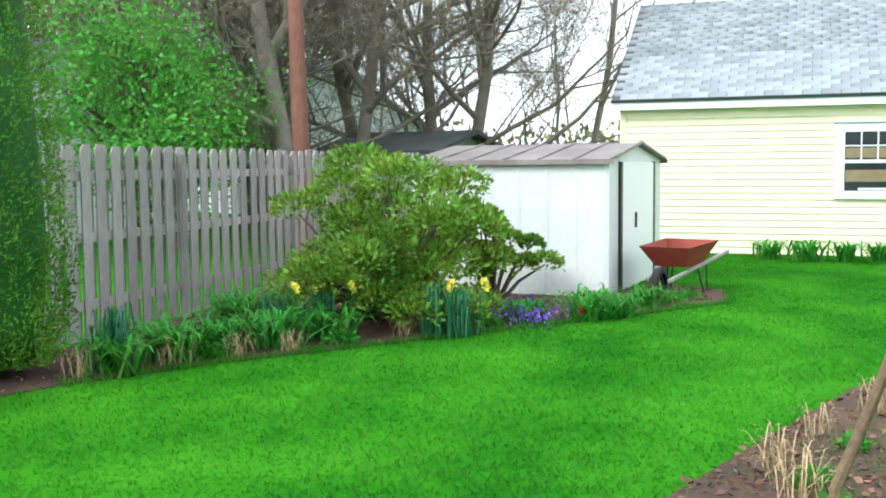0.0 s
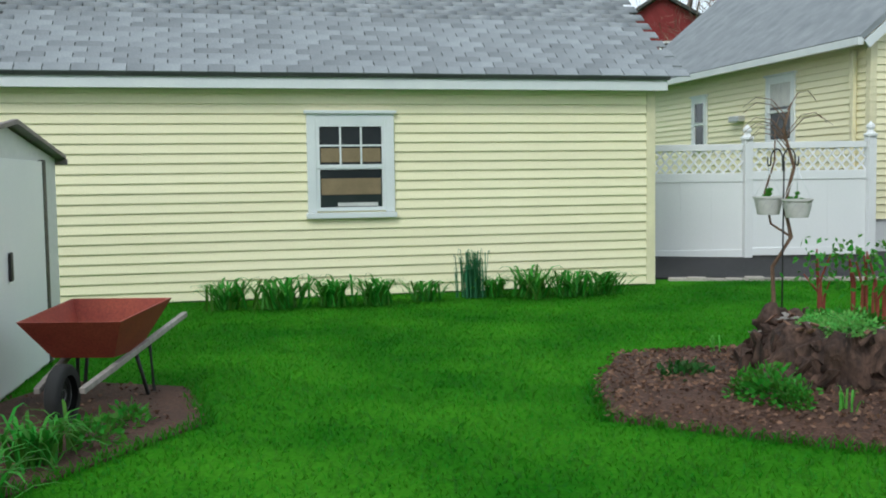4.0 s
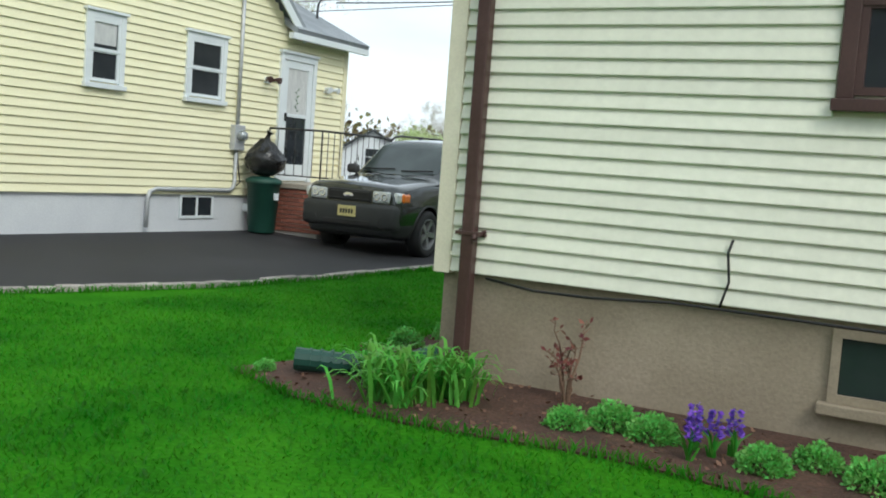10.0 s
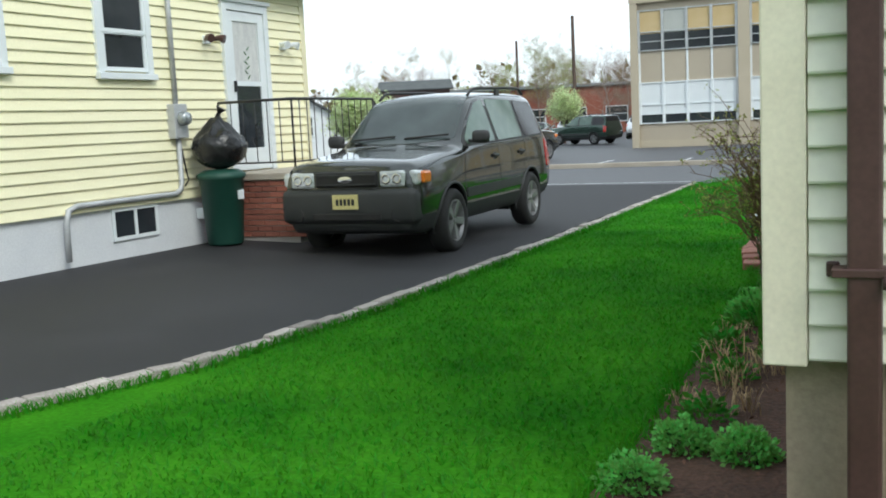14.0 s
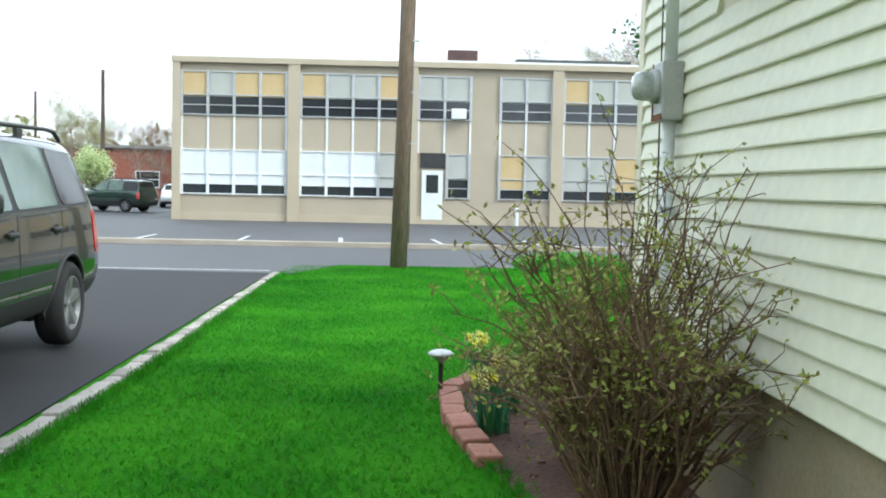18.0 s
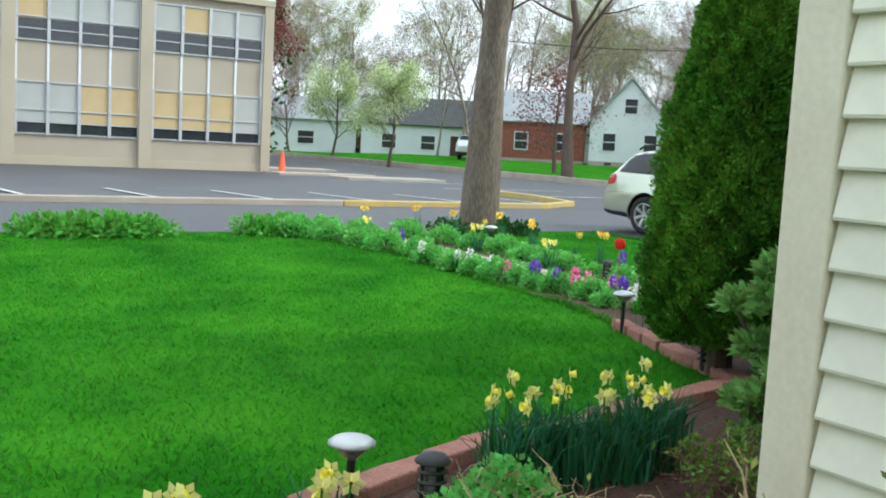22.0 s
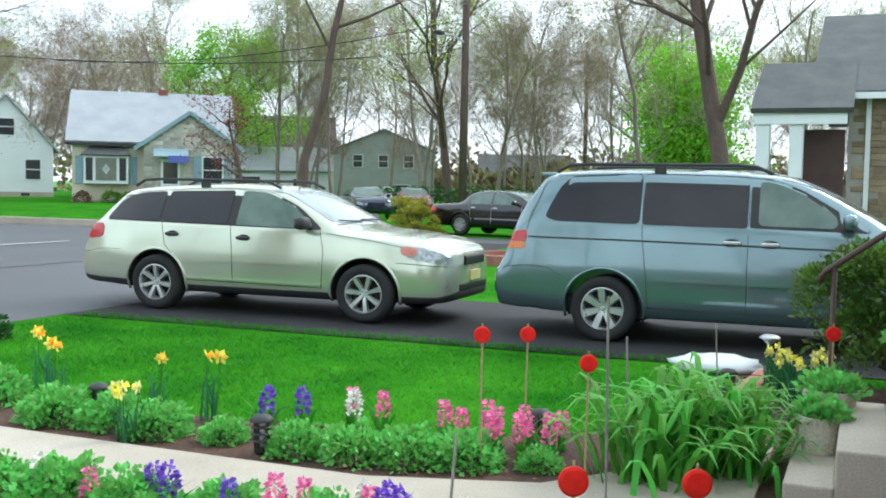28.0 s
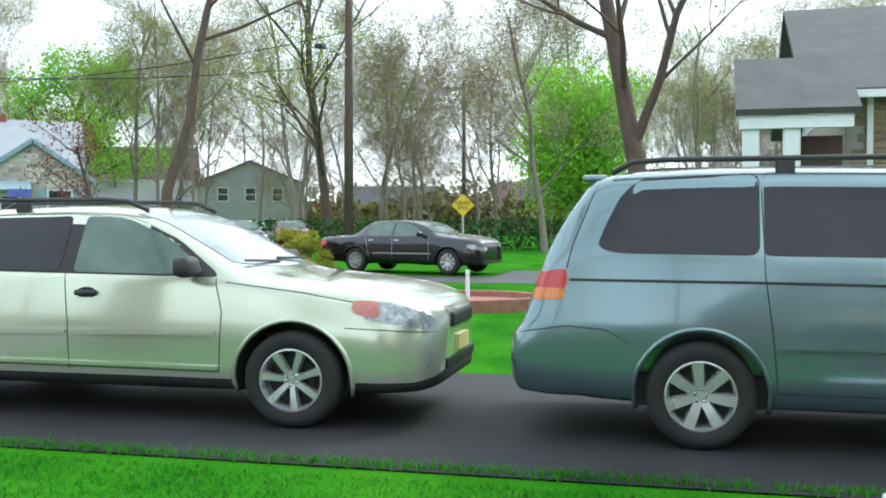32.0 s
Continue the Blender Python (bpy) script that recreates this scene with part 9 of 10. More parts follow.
BED_E = [(8.2, -9.75), (7.0, -9.35), (5.2, -8.75), (4.3, -8.25), (3.9, -7.6), (5.5, -6.4), (8.5, -6.6), (9.5, -8.0)]
sheet("flower_bed_east", BED_E, 0.016, M["mulch"], "ragged mulched bed at the lawn edge", "flower bed", thick=0.03)
p = scatter(3200, 3.9, 9.5, -9.8, -6.4, BED_E)
tagged(part("wood_chips_east", leaves(np.c_[p, 0.022 + NR.uniform(0, 0.01, len(p))], np.c_[NR.normal(0, 1, (len(p), 2)), NR.uniform(-0.1, 0.3, len(p))], 0.05, M["chip"], NR, 0.6, 0.2), None), "scattered bark chips and dead leaves", "mulch", "", "stuff")
for x, y, s in ((7.4, -9.2, 1.0), (6.6, -9.0, 0.8), (5.8, -8.6, 0.9), (7.9, -9.1, 1.1), (7.0, -8.5, 1.0)):
    copy_or("drytuft", mk_strap(40, 0.2, 0.22, 0.006, "straw", "dry straw-coloured stalks in the east bed", "dry grass", 0.8), x, y, s=s)
    copy_or("wsprout", mk_leafy(160, 0.13, 0.14, 0.05, "leaf", "leafy green sprouts in the bed", "garden plant", "bed sprouts"), x + 0.25, y + 0.2, s=s * 0.9)
t = plant("bare_sapling", 10.38, -8.99, 0.0, "bare brown stem leaning over the path", "sapling")
part("stem", tube(bmesh.new(), [(-0.12, -0.1, 0), (-0.03, -0.03, 0.45), (0.0, 0.0, 0.86), (0.02, 0.09, 1.12), (0.06, 0.2, 1.5)], [0.02, 0.017, 0.015, 0.013, 0.008], 7), M["twig"], t)

for x, y, s in ((5.75, -14.05, 1.0), (5.3, -13.85, 0.9), (4.9, -13.55, 1.0), (6.3, -14.2, 0.9), (4.45, -13.2, 0.9), (2.9, -11.75, 0.7), (2.1, -11.2, 0.8), (1.5, -10.75, 0.7)):
    copy_or("lilydk", None, x, y, s=s)
for x, y, s in ((5.9, -13.95, 1.0), (5.45, -13.6, 0.9), (5.05, -13.3, 0.8), (6.5, -14.35, 1.0), (4.0, -12.65, 0.9)):
    copy_or("drytuft", None, x, y, s=s)
for x, y, s in ((5.6, -13.75, 1.2), (4.65, -13.05, 1.2), (3.35, -12.05, 1.0), (2.35, -11.25, 1.3), (1.15, -10.5, 1.2), (0.75, -10.35, 1.0)):
    copy_or("wsprout", None, x, y, s=s)
# ---- trees ----
def tree_mesh(seed, h, r, spread, levels=3, kids=(7, 5, 4), fork=0.35, droop=0.0, up=0.55, sides=(10, 6, 4, 3), wob=0.10):
    """Trunk and limbs as one tapered mesh; gives it and the twig ends."""
    rg = random.Random(seed)
    bm = bmesh.new()
    tips = []

    def grow(p, d, length, rad, lev):
        n = 5 if lev == 0 else 4
        pts, rr = [p], [rad]
        q, dd = p.copy(), d.copy()
        for i in range(n):
            dd = (dd + Vector((rg.gauss(0, wob if lev == 0 else 0.13), rg.gauss(0, wob if lev == 0 else 0.13), rg.gauss(0, 0.05) + (0.05 if lev else 0) - droop * lev * 0.1))).normalized()
            q = q + dd * length / n
            pts.append(q.copy())
            rr.append(rad * (1 - (0.55 if lev == 0 else 0.75) * (i + 1) / n))
        if lev == 0:
            rr[0] = rad * 1.35
        tube(bm, pts, rr, sides[min(lev, 3)], cap=False)
        if lev >= levels:
            tips.extend(pts[1:])
            return
        for k in range(kids[lev]):
            f = fork + (1 - fork) * (k + rg.random()) / kids[lev]
            i = min(int(f * n), n - 1)
            b = pts[i].lerp(pts[i + 1], f * n - i)
            a = rg.uniform(0, math.tau)
            side = dd.orthogonal().normalized()
            side = Matrix.Rotation(a, 3, dd) @ side
            nd = (dd * up + side * spread).normalized()
            nd.z = nd.z + 0.25
            grow(b, nd.normalized(), length * rg.uniform(0.38, 0.62) * (1.15 - 0.4 * f), rr[i] * rg.uniform(0.4, 0.6), lev + 1)
        tips.append(pts[-1])

    grow(Vector((0, 0, -0.05)), Vector((0, 0, 1)), h, r, 0)
    return bm, tips


def tree(name, x, y, seed, h, r, spread, label, leafmat=None, nleaf=0, size=0.2, bark="bark", jitter=0.3, z=0.0, haze=0, twig=0.55, **kw):
    t = thing(name, pose(x, y, z, 0, 0, seed * 37 % 360), label, "tree")
    bm, tips = tree_mesh(seed, h, r, spread, **kw)
    part("trunk", bm, M[bark], t, smooth=True)
    if leafmat:
        rg = np.random.default_rng(seed)
        P = np.array([tuple(p) for p in tips])
        idx = rg.integers(0, len(P), nleaf)
        part("crown", leaves(P[idx] + rg.normal(0, jitter, (nleaf, 3)), rg.normal(0, 1, (nleaf, 3)), size, M[leafmat], rg, 0.6, 0.3), None, t)
    if haze:
        rg = np.random.default_rng(seed + 500)
        P = np.array([tuple(p) for p in tips])
        idx = rg.integers(0, len(P), haze)
        part("twig_mass", leaves(P[idx] + rg.normal(0, 0.12, (haze, 3)), rg.normal(0, 0.8, (haze, 3)) + (0, 0, 0.5), twig, M["twighaze"], rg, 0.026, 0.25), None, t)["kind"] = "stuff"
    return t


street_maple = tree("maple_tree", 7.62, 19.25, 61, 13.5, 0.25, 1.0, "tall maple street tree with grey furrowed bark and sparse buds", "bud", 2600, 0.07, kids=(10, 7, 6), fork=0.32, jitter=0.06, wob=0.03)
bm = bmesh.new()
for a0, z0, dz, ln in ((2.42, 4.3, -0.5, 4.2), (2.9, 5.6, 0.4, 4.0), (0.3, 5.2, 0.6, 3.8), (-1.2, 6.2, 0.8, 3.5)):
    pts, q = [], Vector((0, 0, z0))
    for k in range(9):
        pts.append(q.copy())
        a1 = a0 + random.Random(k + 7 * z0).gauss(0, 0.25)
        q = q + Vector((math.cos(a1), math.sin(a1), (0.5 if k < 2 else dz / ln) + random.Random(k * 3 + z0).gauss(0, 0.2))) * ln / 9
        if k > 2:
            rr = random.Random(k * 11 + z0)
            e = q + Vector((rr.gauss(0, 0.4), rr.gauss(0, 0.4), rr.uniform(-0.3, 0.8)))
            e2 = e + Vector((rr.gauss(0, 0.3), rr.gauss(0, 0.3), rr.uniform(-0.2, 0.5)))
            tube(bm, [q, q.lerp(e, 0.5) + Vector((0.05, 0.02, 0.06)), e, e2], [0.03, 0.022, 0.014, 0.005], 5, cap=False)
    pts.append(q)
    tube(bm, pts, [0.10 * (1 - 0.085 * k) for k in range(10)], 7, cap=False)
part("limb", bm, M["bark"], street_maple, smooth=True, at=Matrix.Rotation(-radians(61 * 37 % 360), 4, "Z"))
tree("oak_tree", 31.2, 45.6, 62, 13, 0.27, 1.0, "spreading bare tree on the far lawn edge", "bud", 700, 0.12, haze=5000, twig=0.5, kids=(7, 6, 5), fork=0.3, jitter=0.2, bark="bark_p")
tree("oak_tree", 30.9, 53, 63, 14, 0.24, 0.8, "tall bare tree on the far verge", "rustbud", 900, 0.14, haze=5000, twig=0.5, kids=(8, 6, 5), fork=0.35, bark="bark_p")
tree("oak_tree", 37.0, 32.3, 64, 13, 0.22, 1.1, "dark bare tree with a forked crown", None, haze=5000, twig=0.5, kids=(6, 5, 5), fork=0.55, bark="bark_p")
tree("maple_tree", 36.5, 15.6, 65, 14, 0.34, 0.75, "forked maple with fresh yellow-green leaves", "spring", 5200, 0.11, kids=(8, 7, 6), fork=0.22, bark="bark_p", jitter=0.2)
for x, y, s, h in ((29.3, 60.5, 66, 4.9), (31.6, 73.0, 67, 5.1), (-21.6, 37.0, 81, 2.3), (-24.5, 45.0, 82, 2.2), (-20.2, 61.4, 83, 2.4)):
    tree("pear_tree", x, y, s, h, 0.10, 0.75, "young flowering pear tree with white-green blossom", "blossom", 13000, 0.12, kids=(11, 7, 4), fork=0.28, bark="bark_p", jitter=0.24, z=-0.2)
for x, y, s in ((18.6, 66, 69), (22.5, 70, 70)):
    tree("plum_tree", x, y, s, 9.5, 0.28, 0.8, "tall maroon-budded tree behind the lot", "rustbud", 20000, 0.17, kids=(9, 6, 5), fork=0.2, bark="bark_p", jitter=0.35, z=-0.2)
tree("spruce_tree", 24, 74, 71, 13, 0.25, 0.5, "dark green conifer behind the houses", "leafdk", 4200, 0.4, kids=(16, 6, 3), fork=0.12, up=0.1, bark="bark_p", jitter=0.4, z=-0.2)
tree("maple_tree", 55.5, 19.2, 72, 6.5, 0.2, 1.0, "dome of fresh bright green leaves", "lime", 26000, 0.2, kids=(12, 8, 5), fork=0.10, bark="bark_p", jitter=0.55)
tree("willow_tree", 62, 54, 73, 10, 0.25, 0.9, "bright yellow-green spring tree", "lime", 16000, 0.2, kids=(8, 6, 5), fork=0.2, bark="bark_p", jitter=0.45)
tree("maple_tree", 52, 32, 74, 14, 0.25, 0.6, "tall thin tree with light spring leaves", "spring", 6000, 0.13, kids=(9, 7, 5), fork=0.25, bark="bark_p", jitter=0.3)
tree("cherry_tree", 40.5, 37.5, 75, 4.6, 0.12, 1.1, "small reddish bare cherry tree", "rustbud", 1400, 0.12, kids=(8, 6, 5), fork=0.2, bark="bark_p", jitter=0.2)
tree("cherry_tree", 33.5, 49.5, 76, 5.0, 0.12, 1.0, "small maroon tree by the brick house", "rustbud", 2600, 0.14, kids=(8, 6, 5), fork=0.15, bark="bark_p", jitter=0.35)
tree("plum_tree", 34.5, 87.0, 84, 4.6, 0.11, 0.7, "small bare tree by the school corner", "rustbud", 700, 0.09, haze=2500, twig=0.4, kids=(9, 6, 5), fork=0.25, bark="bark_p", jitter=0.2, z=-0.2)
# behind the cedar fence
yard_oak = tree("oak_tree", -6.5, -19.5, 77, 12, 0.22, 0.85, "many-limbed bare tree behind the fence", "bud", 3000, 0.06, kids=(13, 8, 6, 4), levels=4, fork=0.08, bark="farbark", jitter=0.1, haze=15000, twig=0.5)
tree("cedar_tree", -3.2, -17.4, 78, 11, 0.17, 0.35, "straight reddish-brown trunk behind the fence", None, kids=(5, 4, 3), fork=0.6, bark="redbark")
tree("maple_tree", -2.1, -20.2, 79, 3.5, 0.12, 0.9, "fresh light green tree behind the fence", "fresh", 9000, 0.10, kids=(10, 7, 4), fork=0.12, bark="bark_p", jitter=0.3)
tree("maple_tree", -4.4, -20.9, 80, 3.3, 0.12, 0.9, "fresh light green tree beyond the fence", "fresh", 11000, 0.11, kids=(10, 7, 4), fork=0.12, bark="bark_p", jitter=0.33)

for x, y, rz, s in ((-10.5, -22, 40, 0.95), (-8.0, -25.5, 130, 1.0), (-13.5, -19.0, 220, 0.9), (-16.5, -22.5, 300, 1.0), (-12.5, -27, 80, 1.05), (-5.0, -29, 10, 1.0), (-9.6, -19.4, 160, 0.85), (-11.0, -16.8, 75, 0.8), (-11.8, -23.6, 250, 0.95), (-2.2, -25.0, 20, 0.9)):
    copy_thing(yard_oak, Matrix()).matrix_basis = pose(x, y, 0, 0, 0, rz) @ Matrix.Scale(s, 4)

# bare woods as repeats of four trees
rg = random.Random(9)
base = []
for k, (h, r, sp_, lm, nl) in enumerate(((12, 0.14, 0.75, "rustbud", 420), (14, 0.15, 0.65, "bud", 1500), (10, 0.13, 0.9, "twighaze", 500), (13, 0.13, 0.6, "spring", 2000))):
    t = tree("bare_tree", (20, 33, 52, 60)[k], (105, 92, 70, 46)[k], 90 + k, h, r, sp_, "bare grey-brown spring tree in the distance", lm, nl * 5, 0.09, kids=(9, 6, 5, 4), levels=4, fork=0.22, bark="farbark", jitter=0.25, haze=4200, twig=0.7, sides=(6, 4, 3, 3))
    t["group"] = "distant bare trees"
    base.append(t)
spots = [(58, 66), (66, 60), (70, 70), (76, 52), (64, 48), (82, 60), (90, 50), (72, 40), (84, 38), (95, 34), (70, 30), (80, 26), (92, 22), (62, 12), (74, 10), (86, 12), (66, 6), (48, 6), (54, -2), (40, 74), (48, 80), (56, 84), (34, 100), (26, 112),
         (12, 108), (4, 112), (-8, 105), (-20, 100), (-32, 96), (-44, 90), (-55, 84), (-62, 74), (-70, 62), (-76, 50), (-66, 90), (-14, 118), (-26, 116), (-48, 104), (-80, 70), (-12, -24), (-16, -20), (-20, -14), (-14, -30), (-24, -24), (-9, -27),
         (-28, -8), (-30, -18), (-24, 14), (-28, 6), (-21, 20), (46, 92), (62, 78), (88, 72), (100, 60), (104, 44), (98, 14), (52, 56), (57, 38), (48, 22), (64, 22), (22, 92), (30, 84), (39, 64), (68, 84), (78, 78)]
spots += [(rg.uniform(58, 112), rg.uniform(-4, 92)) for _ in range(70)] + [(rg.uniform(-26, 4), rg.uniform(-42, -26)) for _ in range(14)] + [(rg.uniform(-85, -10), rg.uniform(96, 125)) for _ in range(24)]
spots += [(rg.uniform(14, 64), rg.uniform(92, 125)) for _ in range(34)]
spots += [(rg.uniform(-48, -14), rg.uniform(80, 96)) for _ in range(16)]
for k, (x, y) in enumerate(spots):
    m = pose(x + rg.uniform(-2, 2), y + rg.uniform(-2, 2), -0.2, 0, 0, rg.uniform(0, 360)) @ Matrix.Scale(rg.uniform(0.75, 1.1) * (0.5 if y > 80 and x < 12 else 1.0), 4)
    copy_thing(base[k % 4], Matrix()).matrix_basis = m
# low hazy undergrowth at the horizon
pts, nrm = [], []
for k in range(330):
    a = rg.uniform(0, math.tau)
    d = rg.uniform(118, 150)
    s = rg.uniform(4.5, 9.5)
    c = np.array((20 + d * math.cos(a), 20 + d * math.sin(a), 0))
    if k >= 170:
        s = rg.uniform(2.5, 5.0)
        c = np.array((rg.uniform(101, 124), rg.uniform(-25, 95), 0)) if k < 290 else np.array((rg.uniform(10, 70), rg.uniform(98, 125), 0))
    dd = NR.normal(0, 1, (300, 3))
    dd /= np.linalg.norm(dd, axis=1, keepdims=True)
    dd[:, 2] = np.abs(dd[:, 2])
    pts.append(c + dd * (s * 1.5, s * 1.5, s) * NR.uniform(0.5, 1, (300, 1)))
    nrm.append(dd)
tagged(part("far_woods", leaves(np.concatenate(pts), np.concatenate(nrm), 0.9, leafy("woods_leaf", (0.13, 0.10, 0.055), (0.20, 0.19, 0.075), rand=0.5, hue=0.05), NR, 0.7, 0.5), None), "dull brown-green distant woods on the horizon", "woods", "", "stuff")


# ---- far houses ----
def far_house(x, y, rz, w, d, h, ridge, label, wallm, roofm, gable_front=False, windows=(), doorx=None, z=0.0, name="house"):
    """A plain house, front towards local -y; ridge along x, or along y when gable_front."""
    t = thing(name, pose(x, y, z, 0, 0, rz), label, "house")
    bm = bmesh.new()
    if gable_front:
        prof = [(-w / 2, 0), (w / 2, 0), (w / 2, h), (0, ridge), (-w / 2, h)]
        a = [bm.verts.new((u, 0, v)) for u, v in prof]
        b = [bm.verts.new((u, d, v)) for u, v in prof]
    else:
        prof = [(0, 0), (d, 0), (d, h), (d / 2, ridge), (0, h)]
        a = [bm.verts.new((-w / 2, u, v)) for u, v in prof]
        b = [bm.verts.new((w / 2, u, v)) for u, v in prof]
    bm.faces.new(a)
    bm.faces.new(b[::-1])
    for i in range(5):
        bm.faces.new((a[i], b[i], b[(i + 1) % 5], a[(i + 1) % 5]))
    bmesh.ops.recalc_face_normals(bm, faces=bm.faces)
    part("wall", bm, M[wallm] if isinstance(wallm, str) else wallm, t)
    o = 0.3
    k = (ridge - h) / ((w if gable_front else d) / 2)
    for s in (0, 1):
        if gable_front:
            e = (w / 2 + o) * (1 if s else -1)
            q = ((e, -o, h - k * o + 0.03), (e, d + o, h - k * o + 0.03), (0, d + o, ridge + 0.03), (0, -o, ridge + 0.03))
        else:
            e = d + o if s else -o
            q = ((-w / 2 - o, e, h - k * o + 0.03), (w / 2 + o, e, h - k * o + 0.03), (w / 2 + o, d / 2, ridge + 0.03), (-w / 2 - o, d / 2, ridge + 0.03))
        part("roof", slab(*q, 0.1), M[roofm] if isinstance(roofm, str) else roofm, t)
    for u, v, ww, hh in windows:
        wn_ = part("window", bx(u - ww / 2 - 0.08, -0.05, v - 0.08, u + ww / 2 + 0.08, -0.002, v + hh + 0.08), M["white"], t)
        part("pane", bx(u - ww / 2, -0.065, v, u + ww / 2, -0.051, v + hh * 0.47), M["glass"], wn_)
        part("pane", bx(u - ww / 2, -0.065, v + hh * 0.53, u + ww / 2, -0.051, v + hh), M["glass"], wn_)
    if doorx is not None:
        part("door", bx(doorx - 0.5, -0.06, 0.2, doorx + 0.5, -0.002, 2.3), M["brown"], t)
    return t


greyroof = mat("pale_grey_roof", (0.30, 0.32, 0.34), (0.36, 0.38, 0.40), scale=1, bscale=30, rough=0.9, fine=0.12)
stonegrey = mat("grey_stone_facing", (0.36, 0.33, 0.28), (0.50, 0.47, 0.42), scale=4, bscale=10, rough=0.9, bump=0.02, fine=0.2)
whitewall = mat("white_siding_far", (0.75, 0.77, 0.78), (0.70, 0.72, 0.74), scale=1, rough=0.7, fine=0.04)
cream = mat("cream_stucco_far", (0.58, 0.52, 0.40), (0.64, 0.58, 0.46), scale=1, rough=0.8, fine=0.06)
greyside = mat("grey_green_siding", (0.30, 0.33, 0.31), (0.35, 0.38, 0.36), scale=1, rough=0.8, fine=0.06)
# grey cape with bay window
HZ = 0.45
blueshut = mat("blue_shutter", (0.22, 0.34, 0.40), (0.27, 0.39, 0.45), rough=0.6)
ch = far_house(44.0, 45.35, -51.5, 7.9, 7.5, 3.2, 5.85, "grey cape cottage with a bay window and blue awning", cream, greyroof, z=HZ)
part("foundation", bx(-3.96, -0.03, -0.7, 3.96, 7.5, 0.1), M["concrete"], ch)
part("fascia", bx(-4.25, -0.36, 2.88, -0.75, -0.29, 3.02), M["plastic"], ch)
part("porch_wall", bx(-0.45, -0.9, -0.6, 4.15, -0.002, 3.0), stonegrey, ch, "grey stone front bay")
bm = bmesh.new()
q = [bm.verts.new(p) for p in ((-0.45, -0.9, 3.0), (4.15, -0.9, 3.0), (1.85, -0.9, 4.55), (-0.45, -0.85, 3.0), (4.15, -0.85, 3.0), (1.85, -0.85, 4.55))]
bm.faces.new(q[:3])
bm.faces.new(q[3:][::-1])
for i in range(3):
    bm.faces.new((q[i], q[i + 3], q[(i + 1) % 3 + 3], q[(i + 1) % 3]))
part("front_gable", bm, stonegrey, ch)
facing = mat("pale_ledge_stone", (0.40, 0.38, 0.33), (0.56, 0.53, 0.47), scale=3, bscale=20, rough=0.9, bump=0.01, rand=0.35, fine=0.2)
fm = {L: mesh_of(bx(0.01, -0.025, 0.012, L - 0.01, 0.01, 0.208, bev=0.012), facing) for L in (0.4, 0.55, 0.7)}
rs = random.Random(21)
for k in range(19):
    zz = 0.1 + 0.22 * k
    inset = max(0.0, (zz + 0.22 - 3.0) / 1.55 * 2.3)
    u = -0.44 + inset
    while True:
        L = rs.choice((0.4, 0.55, 0.7))
        if u + L > 4.14 - inset:
            break
        if zz > 2.35 or not (0.2 < u + L and u < 1.5 or 2.0 < u + L and u < 3.95):
            part("stone", fm[L], None, ch, at=pose(u, -0.9 - rs.uniform(0, 0.015), zz))
        u += L
for s in (-1, 1):
    e = 1.85 + s * 2.7
    part("roof", slab((e, -1.15, 2.78), (e, 3.4, 2.78), (1.85, 3.4, 4.66), (1.85, -1.15, 4.66), 0.1), greyroof, ch)
    part("bargeboard", slab((e, -1.2, 2.66), (e, -1.16, 2.66), (1.85, -1.16, 4.54), (1.85, -1.2, 4.54), 0.17), blueshut, ch)
wf = part("window", bx(2.44, -0.98, 0.98, 3.54, -0.902, 2.45), M["white"], ch)
part("pane", bx(2.52, -0.995, 1.06, 3.46, -0.981, 1.70), M["glass"], wf)
part("pane", bx(2.52, -0.995, 1.76, 3.46, -0.981, 2.37), M["glass"], wf)
for u in (2.22, 3.76):
    part("shutter", bx(u - 0.19, -0.96, 0.98, u + 0.19, -0.903, 2.45), blueshut, ch)
dr = part("door", bx(0.40, -0.97, 0.1, 1.35, -0.902, 2.25), M["white"], ch, "white storm door")
part("pane", bx(0.52, -0.985, 1.0, 1.23, -0.971, 2.1), M["glass"], dr)
part("awning", slab((0.05, -1.75, 2.35), (1.75, -1.75, 2.35), (1.75, -0.92, 2.75), (0.05, -0.92, 2.75), 0.05), mat("pale_blue_awning", (0.30, 0.42, 0.46), (0.38, 0.50, 0.55), scale=12, rough=0.6), ch)
part("awning_pennant", bx(0.75, -1.79, 2.05, 1.75, -1.755, 2.42), mat("blue_pennant", (0.09, 0.11, 0.42), (0.14, 0.17, 0.5), scale=9, rough=0.7), ch, "dark blue hanging cloth")
bay = part("bay_window", bx(-3.35, -0.6, 0.95, -1.2, -0.002, 2.35), M["white"], ch)
for u0, u1, m_ in ((-3.25, -2.92, "glass"), (-2.78, -1.77, "curtain"), (-1.63, -1.30, "glass")):
    part("pane", bx(u0, -0.62, 1.1, u1, -0.601, 2.25), M[m_] if m_ == "glass" else mat("dim_window", (0.16, 0.17, 0.15), (0.22, 0.22, 0.19), rough=0.15), bay)
bm = bmesh.new()
bm.faces.new([bm.verts.new(p) for p in ((-2.275, -0.625, 1.4), (-2.07, -0.625, 1.68), (-2.275, -0.625, 1.96), (-2.48, -0.625, 1.68))])
bmesh.ops.solidify(bm, geom=bm.faces[:], thickness=0.01)
part("diamond", bm, M["white"], bay, "white diamond ornament")
for u in (-3.6, -0.95):
    part("shutter", bx(u - 0.19, -0.06, 0.95, u + 0.19, -0.003, 2.35), blueshut, ch)
